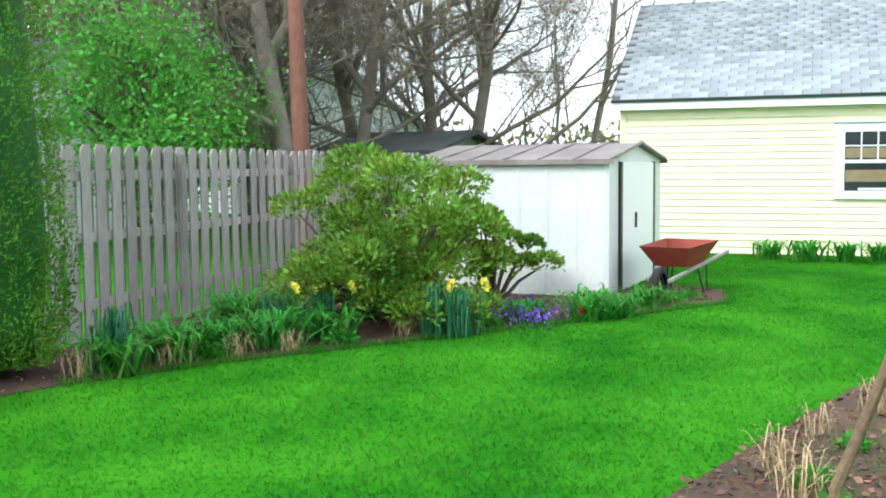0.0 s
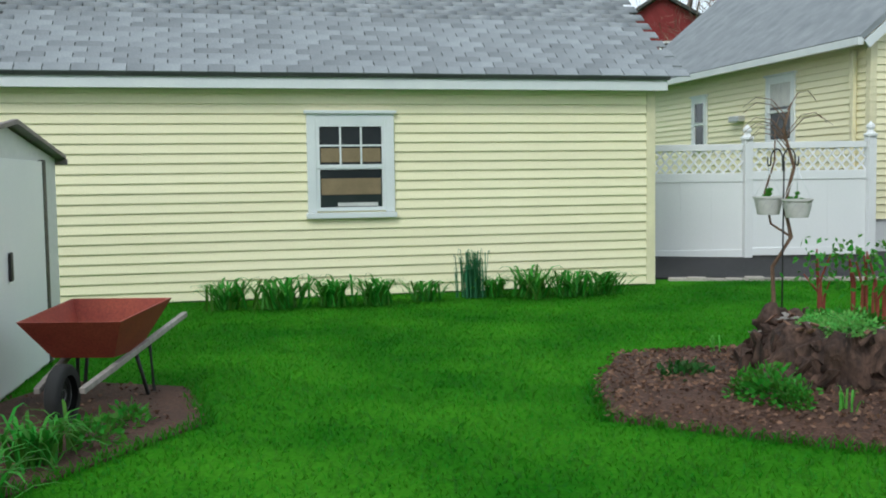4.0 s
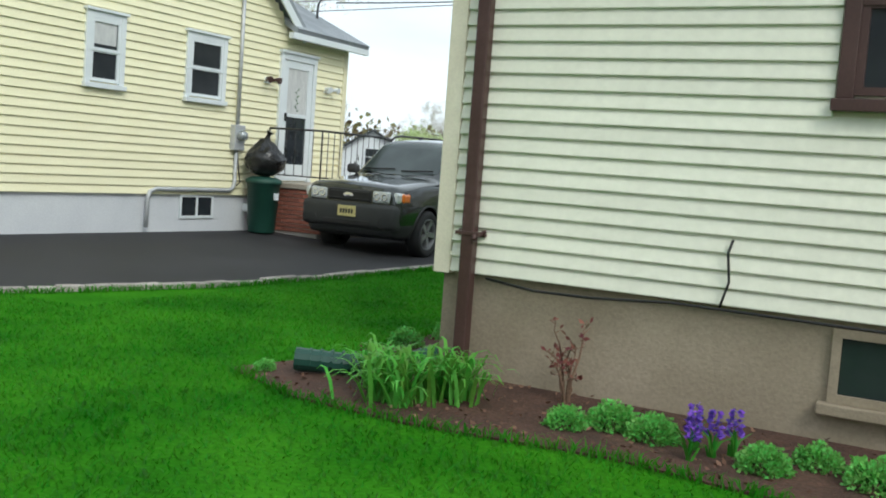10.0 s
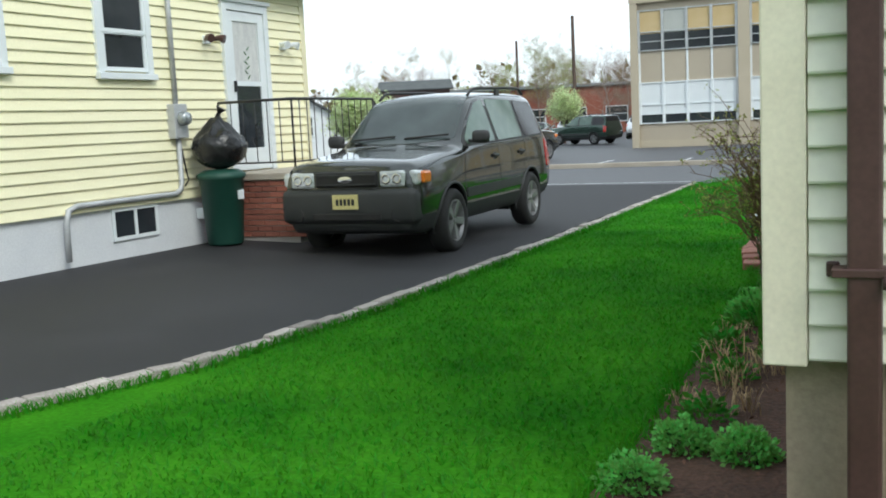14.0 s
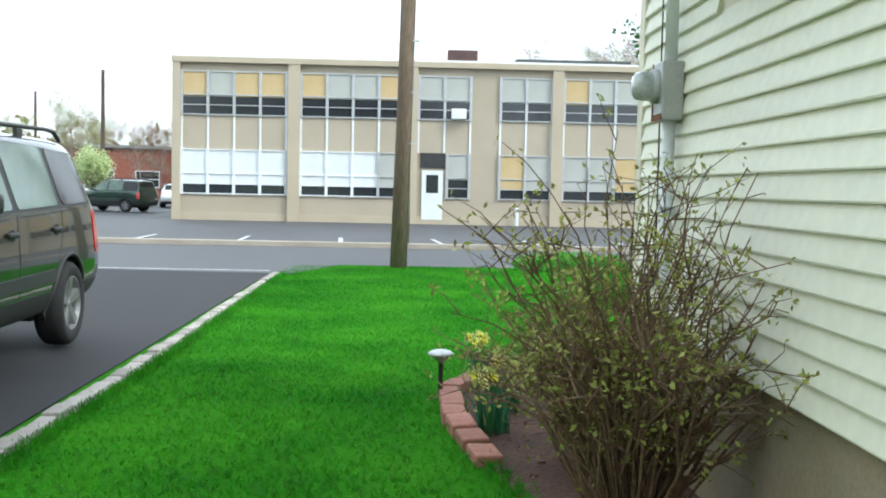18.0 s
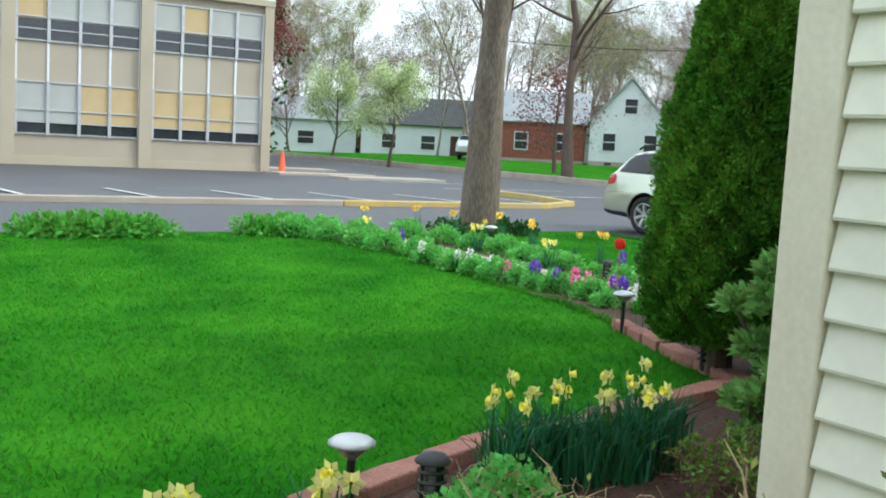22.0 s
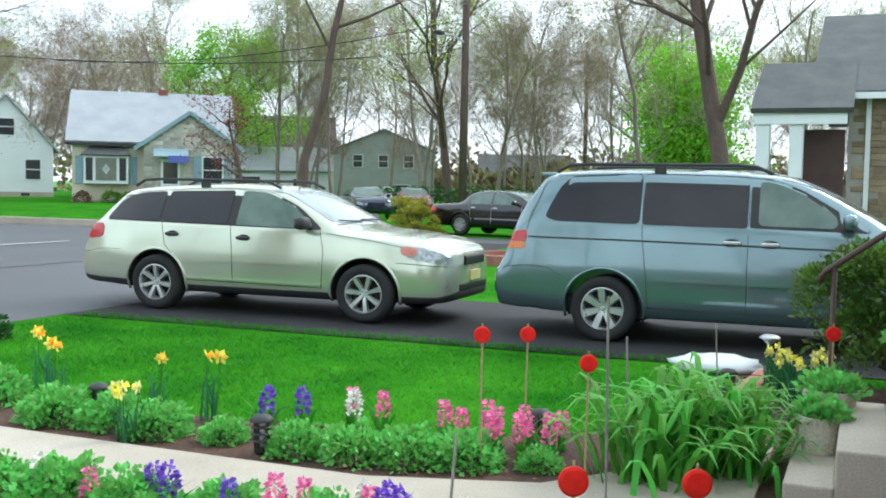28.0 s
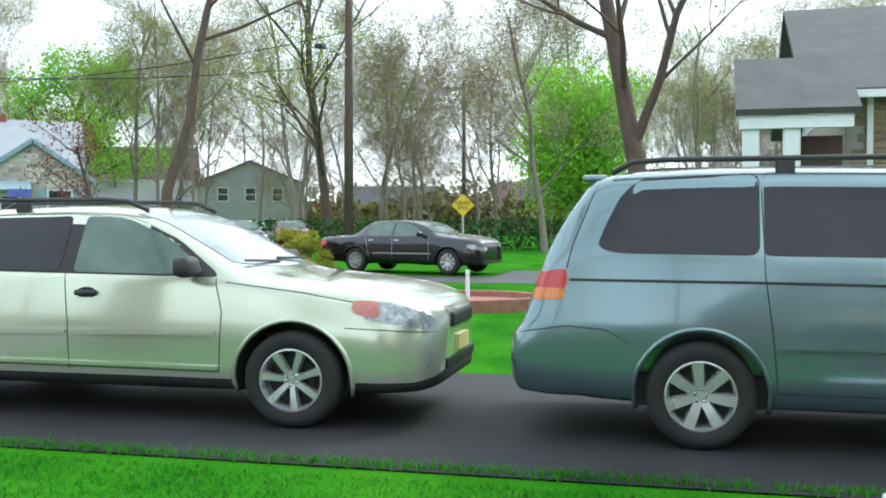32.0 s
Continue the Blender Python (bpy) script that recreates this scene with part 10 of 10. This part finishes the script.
part("bay_roof", slab((-3.5, -0.75, 2.35), (-1.05, -0.75, 2.35), (-1.45, -0.01, 2.8), (-3.1, -0.01, 2.8), 0.06), M["darkroof"], ch)
part("chimney", bx(0.3, 3.5, 5.3, 0.8, 4.0, 6.15), M["brick"], ch)
for u, v, r, mt in ((-3.4, -1.0, 0.45, "twig"), (-2.0, -1.0, 0.5, "bushleaf"), (-1.3, -0.95, 0.4, "bushleaf")):
    c_, s_ = math.cos(radians(-51.5)), math.sin(radians(-51.5))
    t = plant("foundation_shrub", 44.0 + c_ * u - s_ * v, 45.35 + s_ * u + c_ * v, HZ - 0.05, "clipped dull shrub before the grey cottage", "shrub", "cottage shrubs")
    p, d = dome_points(500, r, r * 1.3, 0.7)
    part("foliage", leaves(p, d, 0.12, M[mt], NR, 0.6, 0.4), None, t)
# white gable house with its brick wing
wh_ = far_house(48.65, 60.2, -41.0, 5.5, 8.0, 3.1, 6.2, "white gable-fronted house with small windows", whitewall, greyroof, gable_front=True, windows=((-1.35, 1.1, 0.85, 1.2), (1.55, 1.1, 0.85, 1.2), (0.05, 3.8, 0.85, 1.0)), z=HZ)
part("foundation", bx(-2.76, -0.03, -0.7, 2.76, 8.0, 0.3), M["concrete"], wh_)
for u in (-1.35, 1.1):
    part("vent", bx(u - 0.25, -0.045, 0.05, u + 0.25, -0.031, 0.24), M["plastic"], wh_)
bw_ = far_house(45.0, 65.7, -41.0, 6.5, 6.5, 3.0, 5.2, "red brick wing of the white house", "brick", greyroof, windows=((-1.4, 0.9, 0.9, 1.2), (1.6, 0.9, 0.9, 1.2)), name="brick_house", z=HZ)
part("foundation", bx(-3.26, -0.03, -0.7, 3.26, 6.5, 0.2), M["concrete"], bw_)
# more houses of the street
far_house(95, 57, -63, 10.5, 8, 5.0, 7.2, "grey-green split-level house with shutters", greyside, "darkroof", gable_front=True, windows=((-2.6, 3.4, 0.9, 1.2), (0.0, 3.4, 0.9, 1.2), (2.6, 3.4, 0.9, 1.2), (2.0, 0.6, 1.4, 1.0)))
far_house(75, 58, -58, 11, 8, 4.6, 7.4, "cream two-storey house behind a red tree", cream, "brown", windows=((-3.2, 2.6, 1.0, 1.2), (0.5, 2.6, 1.0, 1.2), (3.4, 2.6, 1.0, 1.2), (-3.2, 0.4, 1.0, 1.2), (3.0, 0.4, 1.0, 1.2)))
far_house(62, 49.5, -56, 8, 6, 2.5, 4.1, "low white garage with a grey roof", whitewall, greyroof, windows=((-2.0, 0.3, 2.4, 1.7), (2.0, 0.8, 1.0, 1.1)), name="garage_house")
far_house(120, 50, -70, 11, 8, 3.0, 5.6, "white house far down the street", whitewall, "darkroof", windows=((-3, 0.9, 1.2, 1.2), (2, 0.9, 1.2, 1.2)))
far_house(110, 30, -80, 11, 8, 3.0, 5.6, "tan brick ranch house in the distance", cream, "brown", windows=((-3, 0.9, 1.4, 1.2), (2, 0.9, 1.4, 1.2)))
far_house(35, 92, -28, 15, 8, 3.2, 5.2, "long white ranch house beyond the lot", whitewall, greyroof, windows=((-5, 1.0, 1.4, 1.1), (-2, 1.0, 1.4, 1.1), (3, 1.0, 1.4, 1.1)), z=-0.2)
far_house(46, 84, -32, 11, 8, 3.2, 5.6, "white house with a dark green roof", whitewall, "darkroof", windows=((-3, 1.0, 1.2, 1.2), (0.5, 1.0, 1.2, 1.2)), doorx=3.0, z=-0.2)
far_house(60, 76, -38, 11, 8, 3.2, 5.8, "grey house behind the flowering trees", greyside, "darkroof", windows=((-3, 1.0, 1.2, 1.2), (2.5, 1.0, 1.2, 1.2)), z=-0.2)
# stone house with porch next door
sh2 = thing("stone_house", pose(0, 0, 0), "tan stone-faced house with a small white porch", "house")
stone = mat("tan_ledge_stone", (0.22, 0.165, 0.105), (0.35, 0.27, 0.18), scale=6, bscale=30, rough=0.9, bump=0.01, rand=0.25, fine=0.25)
part("wall", bx(22.03, 4.0, 0, 31, 11.4, 3.45), M["mortar"], sh2)
part("wall", bx(20.53, 2.0, 0, 22.029, 9.2, 3.45), M["mortar"], sh2)
sm = {}
for x0, ya, yb in ((22.03, 9.22, 11.4), (20.53, 4.5, 9.2)):
    zz = 1.0
    while zz < 3.42:
        y = ya + 0.003
        while y < yb - 0.05:
            L = min(rg.choice((0.3, 0.42, 0.55)), yb - y)
            L = max(round(L, 1), 0.1)
            if y + L > yb + 0.02:
                break
            if L not in sm:
                sm[L] = mesh_of(bx(-0.02, 0.004, 0.004, 0.03, L - 0.004, 0.118, bev=0.008), stone)
            part("stone", sm[L], None, sh2, at=pose(x0 - rg.uniform(0, 0.012), y, zz))
            y += L
        zz += 0.122
part("roof", slab((21.7, 12.1, 3.42), (21.7, 3.6, 3.42), (26.5, 3.6, 5.6), (26.5, 12.1, 5.6), 0.1), M["darkroof"], sh2)
part("roof", slab((31.3, 12.1, 3.42), (31.3, 3.6, 3.42), (26.5, 3.6, 5.6), (26.5, 12.1, 5.6), 0.1), M["darkroof"], sh2)
part("wall", slab((22.05, 11.41, 3.4), (31.0, 11.41, 3.4), (26.5, 11.41, 5.5), (26.49, 11.41, 5.5), 0.02), M["white"], sh2, "white gable end")
part("roof", slab((20.2, 9.5, 3.42), (23.5, 9.5, 3.42), (23.5, 5.6, 5.4), (20.2, 5.6, 5.4), 0.1), M["darkroof"], sh2)
part("gutter", bx(21.62, 9.4, 3.36, 21.72, 12.1, 3.48), M["white"], sh2)
part("downspout", bx(21.93, 11.0, 0.1, 22.0, 11.09, 3.4), M["white"], sh2)
pr = part("porch_roof", slab((20.9, 11.3, 3.05), (20.9, 13.1, 3.05), (23.2, 13.1, 4.15), (23.2, 11.3, 4.15), 0.1), M["darkroof"], sh2)
part("porch_beam", bx(20.95, 11.4, 2.85, 21.1, 13.05, 3.05), M["white"], sh2)
part("porch_floor", bx(21.0, 11.42, 0, 23, 13.0, 0.8), M["concrete"], sh2)
part("column", bx(21.0, 12.15, 0.8, 21.25, 12.4, 2.85, bev=0.02), M["white"], sh2)
part("column", bx(21.0, 12.75, 0.8, 21.25, 13.0, 2.85, bev=0.02), M["white"], sh2)
part("door", bx(21.95, 11.45, 0.8, 22.0, 12.3, 2.8), M["brown"], sh2)
wr_ = part("window", bx(20.44, 7.95, 1.2, 20.5, 9.1, 2.6), M["glass"], sh2)
part("awning", slab((19.6, 7.8, 1.9), (19.6, 9.5, 1.9), (20.48, 9.5, 2.85), (20.48, 7.8, 2.85), 0.03), mat("maroon_awning", (0.22, 0.03, 0.04), (0.27, 0.045, 0.05), rough=0.5), sh2, "maroon and white striped metal awning")
for f0, f1 in ((0.08, 0.14), (0.78, 0.84)):
    part("awning_stripe", slab((19.6 + 0.88 * f0, 7.79, 1.935 + 0.95 * f0), (19.6 + 0.88 * f0, 9.51, 1.935 + 0.95 * f0), (19.6 + 0.88 * f1, 9.51, 1.935 + 0.95 * f1), (19.6 + 0.88 * f1, 7.79, 1.935 + 0.95 * f1), 0.02), M["white"], sh2)
# behind the back fence and the yellow house
far_house(-19.6, -31.0, 58, 8, 8, 3.0, 5.4, "white house with a grey roof behind the fence", whitewall, greyroof, windows=((-2.5, 1.0, 1.0, 1.2), (2.0, 1.0, 1.0, 1.2)))
far_house(-10.5, -30.5, -40, 5, 7, 2.8, 4.8, "pale house with a grey roof behind the trees", whitewall, greyroof, windows=((-2.5, 1.0, 1.0, 1.2),))
far_house(-9, -18.5, 80, 3, 3, 1.9, 2.3, "small grey shed roof behind the garden shed", greyside, "darkroof", name="outbuilding")
far_house(-26, 5.5, 62, 7, 9, 5.4, 7.6, "dark red two-storey house beyond the garage", "redbarn", "darkroof", gable_front=True, windows=((0.3, 5.4, 0.6, 0.6), (1.8, 3.0, 0.8, 1.1)))
far_house(-36, 92, 20, 34, 10, 4.6, 5.0, "long red brick school wing beyond the lot", "brick", "darkroof", windows=[(u, 1.2, 2.0, 1.4) for u in (-13, -9, -5, -1, 3, 7, 11)], name="brick_building", z=-0.25)
far_house(-33, 66, 27, 5, 6, 4.3, 5.0, "dark-roofed building beyond the parking lot", "brown", "darkroof", name="dark_building", z=-0.25)
far_house(-27.8, 42, 35, 6, 8, 2.4, 4.3, "white gable house with a green roof past the yellow house", whitewall, "darkroof", gable_front=True, windows=((0, 2.4, 0.7, 0.9),), z=-1.2)

# ---- utility poles, wires, sign, cone ----
up = thing("utility_pole", pose(-1.57, 19.35, 0, 0, 1.0, 0), "weathered wooden utility pole at the lawn edge", "utility pole")
bm = bmesh.new()
tube(bm, [(0, 0, -0.2), (0.02, 0, 3), (0.0, 0, 7), (0, 0, 11)], [0.155, 0.142, 0.128, 0.11], 14)
part("pole", bm, M["polewood"], up, smooth=True)
bar(up, "ground_wire", [(0.15, -0.08, 0.1), (0.15, -0.08, 8)], 0.008, M["galv"], n=5)
for z in (2.2, 3.1, 4.0):
    part("step_bolt", bx(0.12, -0.1, z, 0.24, -0.07, z + 0.03), M["galv"], up)
up1 = thing("utility_pole", pose(-1.5, 26.6, -0.03), "thinner wooden pole across the street", "utility pole")
part("pole", tube(bmesh.new(), [(0, 0, -0.2), (0, 0, 9)], [0.11, 0.09], 10), M["polewood"], up1, smooth=True)
up2 = thing("utility_pole", pose(41.1, 26.9, 0.0), "tall reddish utility pole with a street light", "utility pole")
part("pole", tube(bmesh.new(), [(0, 0, -0.2), (0.1, 0, 12)], [0.19, 0.14], 12), M["bark_p"], up2, smooth=True)
part("lamp_arm", tube(bmesh.new(), [(0, 0, 7.6), (-0.5, 0.4, 7.9), (-0.9, 0.7, 7.9)], 0.04, 6), M["galv"], up2)
part("lamp_head", bx(-1.3, 0.55, 7.82, -0.85, 0.85, 7.98, bev=0.04), M["plastic"], up2)
up3 = thing("utility_pole", pose(86, 33.5, 0.0), "distant utility pole with a crossarm", "utility pole")
part("pole", tube(bmesh.new(), [(0, 0, -0.2), (0, 0, 13)], [0.2, 0.15], 8), M["bark_p"], up3)
part("crossarm", bx(-0.08, -1.5, 12.2, 0.08, 1.5, 12.4), M["bark_p"], up3)
for x, y in ((-22, 70), (-33, 88), (-16, 84)):
    u = thing("utility_pole", pose(x, y, -0.2), "distant thin utility pole beyond the lot", "utility pole")
    part("pole", tube(bmesh.new(), [(0, 0, -0.2), (0, 0, 9)], [0.16, 0.12], 6), M["bark_p"], u)


def wire(p, q, sag, r=0.014):
    p, q = Vector(p), Vector(q)
    t = thing("overhead_wire", Matrix.Translation(p), "black overhead utility wire against the sky", "wire", "overhead wires")
    bar(t, "cable", [(p.lerp(q, k / 12) - p) - Vector((0, 0, sag * 4 * (k / 12) * (1 - k / 12))) for k in range(13)], r, M["black"], n=4)


for k, (dz, sg) in enumerate(((0, 0.5), (0.5, 0.6), (1.6, 0.5))):
    wire((-1.42, 19.35, 6.4 + dz), (-40, 22.5 + k, 6.6 + dz), sg)
    wire((-1.42, 19.35, 6.4 + dz), (41.1, 26.9, 9.2 + dz), sg, 0.016)
wire((-1.42, 19.35, 6.6), (-7.6, 9.3, 4.2), 0.2, 0.012)
wire((-1.42, 19.35, 6.9), (-0.1, 6.2, 3.4), 0.2, 0.012)
wire((41.1, 26.9, 8.6), (44, 52, 8.0), 0.7, 0.02)
wire((41.1, 26.9, 7.4), (24.0, 44.0, 6.2), 0.8, 0.018)
wire((41.1, 26.9, 8.2), (86, 33.5, 12.3), 0.8, 0.02)

sg = thing("dead_end_sign", pose(42.6, 22.8, 0.0, 0, 0, -75), "yellow diamond dead end road sign on a post", "road sign")
part("post", tube(bmesh.new(), [(0, 0, -0.1), (0, 0, 2.4)], 0.035, 8), M["galv"], sg)
sf = part("sign_face", bx(-0.31, -0.02, -0.31, 0.31, 0.0, 0.31, bev=0.03), mat("sign_yellow", (0.80, 0.55, 0.03), rough=0.4, fine=0.03), sg, at=pose(0, -0.04, 2.05, 0, 45, 0))
for word, zz in (("DEAD", 2.07), ("END", 1.88)):
    fc = bpy.data.curves.new("word", "FONT")
    fc.body, fc.size, fc.align_x, fc.extrude = word, 0.2, "CENTER", 0.003
    tmp = new("tmp", fc)
    bpy.context.view_layer.update()
    wm = bpy.data.meshes.new_from_object(tmp.evaluated_get(bpy.context.evaluated_depsgraph_get()))
    bpy.data.objects.remove(tmp)
    wm.materials.clear()
    wm.materials.append(M["black"])
    part("lettering", wm, None, sg, at=pose(0, -0.066, zz, 90, 0, 0))
cn = thing("traffic_cone", pose(15.85, 45.9, -0.2), "orange traffic cone at the school corner", "traffic cone")
part("cone", lathe(bmesh.new(), [(0.2, 0.03), (0.17, 0.05), (0.05, 0.95), (0.001, 0.96)], 16), M["orange"], cn, smooth=True)
part("base", bx(-0.25, -0.25, 0, 0.25, 0.25, 0.04, bev=0.01), M["orange"], cn)
for x, y in ((18.4, 41.3), (17.0, 44.6), (18.1, 50.5)):
    sheet("tree_island", [(x - 2.2, y - 0.9), (x + 2.2, y - 0.9), (x + 2.2, y + 0.9), (x - 2.2, y + 0.9)], lambda X, Y: lot_z(X, Y) + 0.09, M["concrete"], "pale kerbed island round a young tree", "kerb", thick=0.12)
hy = thing("clipped_hedge", pose(52, 27.5, 0, 0, 0, 20), "low clipped dark green hedge by the sign", "hedge")
p = np.c_[NR.uniform(-1.0, 1.0, 3000), NR.uniform(-8, 8, 3000), NR.uniform(0.05, 1.5, 3000)]
part("foliage", leaves(p, NR.normal(0, 1, (3000, 3)), 0.22, M["leafdk"], NR, 0.6, 0.4), None, hy)
rgd = thing("garden_ring", pose(21.2, 17.4, 0.0), "round brick-edged bed with a white post", "garden bed")
part("ring", lathe(bmesh.new(), [(1.25, 0.0), (1.25, 0.2), (1.1, 0.2), (1.1, 0.1), (0.001, 0.12)], 28), M["edging"], rgd)
part("post", bx(-0.03, -0.03, 0.1, 0.03, 0.03, 0.62, bev=0.008), M["white"], rgd)

# ---- more parked cars, as repeats of the three ----
def repaint(ob, nm, label, m, col, rot):
    c = copy_thing(ob, Matrix())
    c.matrix_basis = m
    c["label"] = label
    pm_ = car_paint(nm, col)
    for ch_ in c.children_recursive:
        if ch_.type == "MESH" and ch_.name.split(".")[0] in ("body", "spoiler"):
            ch_.data = ch_.data.copy()
            ch_.data.materials[0] = pm_
    return c


SEDAN = [p for p in WAGON if p[0] > 0.5]
SEDAN = SEDAN + [(0.20, 0.887, 0.25, 0.37, 0.67, 0.97, 0.845, 1.37, 0.615, 0.03), (-0.1, 0.887, 0.25, 0.37, 0.67, 0.97, 0.845, 1.40, 0.60, 0.035), (-0.9, 0.887, 0.25, 0.37, 0.67, 0.97, 0.845, 1.39, 0.60, 0.035), (-1.2, 0.885, 0.25, 0.37, 0.67, 0.965, 0.84, 1.33, 0.60, 0.03),
                 (-1.7, 0.88, 0.26, 0.38, 0.67, 0.955, 0.82, 1.02, 0.67, 0.02), (-2.3, 0.86, 0.28, 0.40, 0.66, 0.93, 0.80, 0.985, 0.68, 0.02), (-2.72, 0.82, 0.30, 0.42, 0.63, 0.88, 0.76, 0.94, 0.64, 0.02), (-2.84, 0.70, 0.36, 0.46, 0.58, 0.74, 0.66, 0.82, 0.54, 0.01)]
blackp = car_paint("black_paint", (0.012, 0.012, 0.014))
sedan, sh = car("sedan", pose(31.5, 21.3, 0.04, 0, 0, -104), SEDAN, blackp, blackp, (1.4, -1.5), 0.335, 0.21, 1.58, 9, "long black sedan with chrome trim parked at the kerb")
side_plate(sh, sedan, "front_door_window", [(-0.29, 1.0), (0.62, 0.99)], [(-0.29, 1.36), (0.02, 1.345), (0.35, 1.24), (0.62, 1.06)], 0.03, clearglass, 0.006)
side_plate(sh, sedan, "rear_door_window", [(-1.15, 1.0), (-0.36, 1.0)], [(-1.15, 1.24), (-1.0, 1.34), (-0.36, 1.36)], 0.03, clearglass, 0.006)
screen(sh, sedan, "windscreen", 1.0, 0.2, 0.16, 0.93, clearglass)
screen(sh, sedan, "rear_window", -1.22, -1.68, -0.05, 0.9, tintglass)
side_plate(sh, sedan, "headlight", [(1.93, 0.705), (2.33, 0.615)], [(1.93, 0.80), (2.1, 0.785), (2.33, 0.70)], 0.05, M["lens_c"], 0.006)
side_plate(sh, sedan, "tail_light", [(-2.78, 0.70), (-2.5, 0.72)], [(-2.78, 0.84), (-2.5, 0.88)], 0.03, M["lens_r"], 0.008)
side_plate(sh, sedan, "side_moulding", [(-0.95, 0.52), (0.9, 0.52)], [(-0.95, 0.56), (0.9, 0.56)], 0.01, M["chrome"], 0.015, n=12, m=4)
for pts in ([(-0.32, 0.38), (-0.32, 1.0)], [(0.82, 0.38), (0.8, 0.98)], [(-1.05, 0.45), (-1.2, 0.98)]):
    gap(sh, sedan, "panel_gap", pts, 0.005, M["alu"])
fittings(sedan, sh, mirror=(0.6, 0.98, blackp), handles=((-1.0, 0.88), (-0.17, 0.88)), glass=M["chrome"])
repaint(sedan, "navy_paint", "dark blue sedan parked far down the street", pose(43, 32.5, 0.05, 0, 0, -140), (0.02, 0.03, 0.06), 0)
repaint(sedan, "maroon_paint", "dark red sedan parked far down the street", pose(49.5, 33.0, 0.05, 0, 0, -150), (0.2, 0.02, 0.03), 0)
repaint(sedan, "silver_paint", "silver sedan parked by the far houses", pose(60, 40, 0.05, 0, 0, -160), (0.5, 0.5, 0.5), 0)
repaint(suv, "black_suv_paint", "black sport utility vehicle in the school lot", pose(-12.7, 31.5, -0.05, 0, 0, 80), (0.02, 0.022, 0.024), 0)
repaint(suv, "green_suv_paint", "dark green sport utility vehicle in the lot", pose(-17.5, 57, -0.2, 0, 0, 160), (0.02, 0.05, 0.035), 0)
repaint(suv, "white_suv_paint", "white sport utility vehicle by the far house", pose(39.5, 66, 0.40, 0, 0, 40), (0.7, 0.71, 0.72), 0)
cols = ((0.6, 0.6, 0.62), (0.03, 0.04, 0.05), (0.65, 0.66, 0.68), (0.08, 0.09, 0.1), (0.5, 0.5, 0.52), (0.02, 0.05, 0.04), (0.6, 0.62, 0.65))
for k, c in enumerate(cols):
    repaint(sedan if k % 2 else wagon, "lot_paint_%d" % k, "car parked in the distant row of the lot", pose(-23 - 2.9 * k + 12, 66 + 1.2 * k, -0.2, 0, 0, 100), c, 0)["group"] = "cars in the lot"

# ---- roof shingles of the garage, one by one ----
rgs = random.Random(13)
run = Vector((GX - 3.0 - (GX + 0.26), 0, 4.80 - 2.68))
slope = run.normalized()
nrm_ = Vector((-slope.z, 0, slope.x))
if nrm_.z < 0:
    nrm_ = -nrm_
rows_, exp_ = int(run.length / 0.142), 0.142
tabm = []
for k in range(3):
    bm = bmesh.new()
    box(bm, 0.0, 0.006, 0.0, 0.17, 0.299, 0.013)
    tabm.append(mesh_of(bm, M["shingle"]))
rot = Matrix((( slope.x, 0, nrm_.x), (0, 1, 0), (slope.z, 0, nrm_.z))).to_4x4()
verts, faces, made = [], [], 0
for r in range(rows_):
    p0 = Vector((GX + 0.26, 0, 2.68)) + slope * (r * exp_) + nrm_ * 0.052
    y = -12.42 + (0.0 if r % 2 else -0.15)
    while y < -4.02:
        if y < -12.43:
            y += 0.305
            continue
        tilt = rot @ Matrix.Rotation(-0.05, 4, "Y")
        m = Matrix.Translation((p0.x, y, p0.z)) @ tilt
        if r < 11 and made < 300 and y > -12.42:
            part("shingle", tabm[0], None, groof, at=m)
            made += 1
        else:
            b = len(verts)
            for q in ((0, 0.006, 0), (0.17, 0.006, 0), (0.17, 0.299, 0), (0, 0.299, 0), (0, 0.006, 0.013), (0.17, 0.006, 0.013), (0.17, 0.299, 0.013), (0, 0.299, 0.013)):
                verts.append(tuple(m @ Vector(q)))
            faces += [tuple(b + i for i in f) for f in ((4, 5, 6, 7), (0, 4, 7, 3), (0, 1, 5, 4), (3, 7, 6, 2))]
        y += 0.305
o = part("upper_shingles", raw(verts, [tuple(f) for f in faces], M["shingle_i"]), None, groof)
o["kind"] = "stuff"
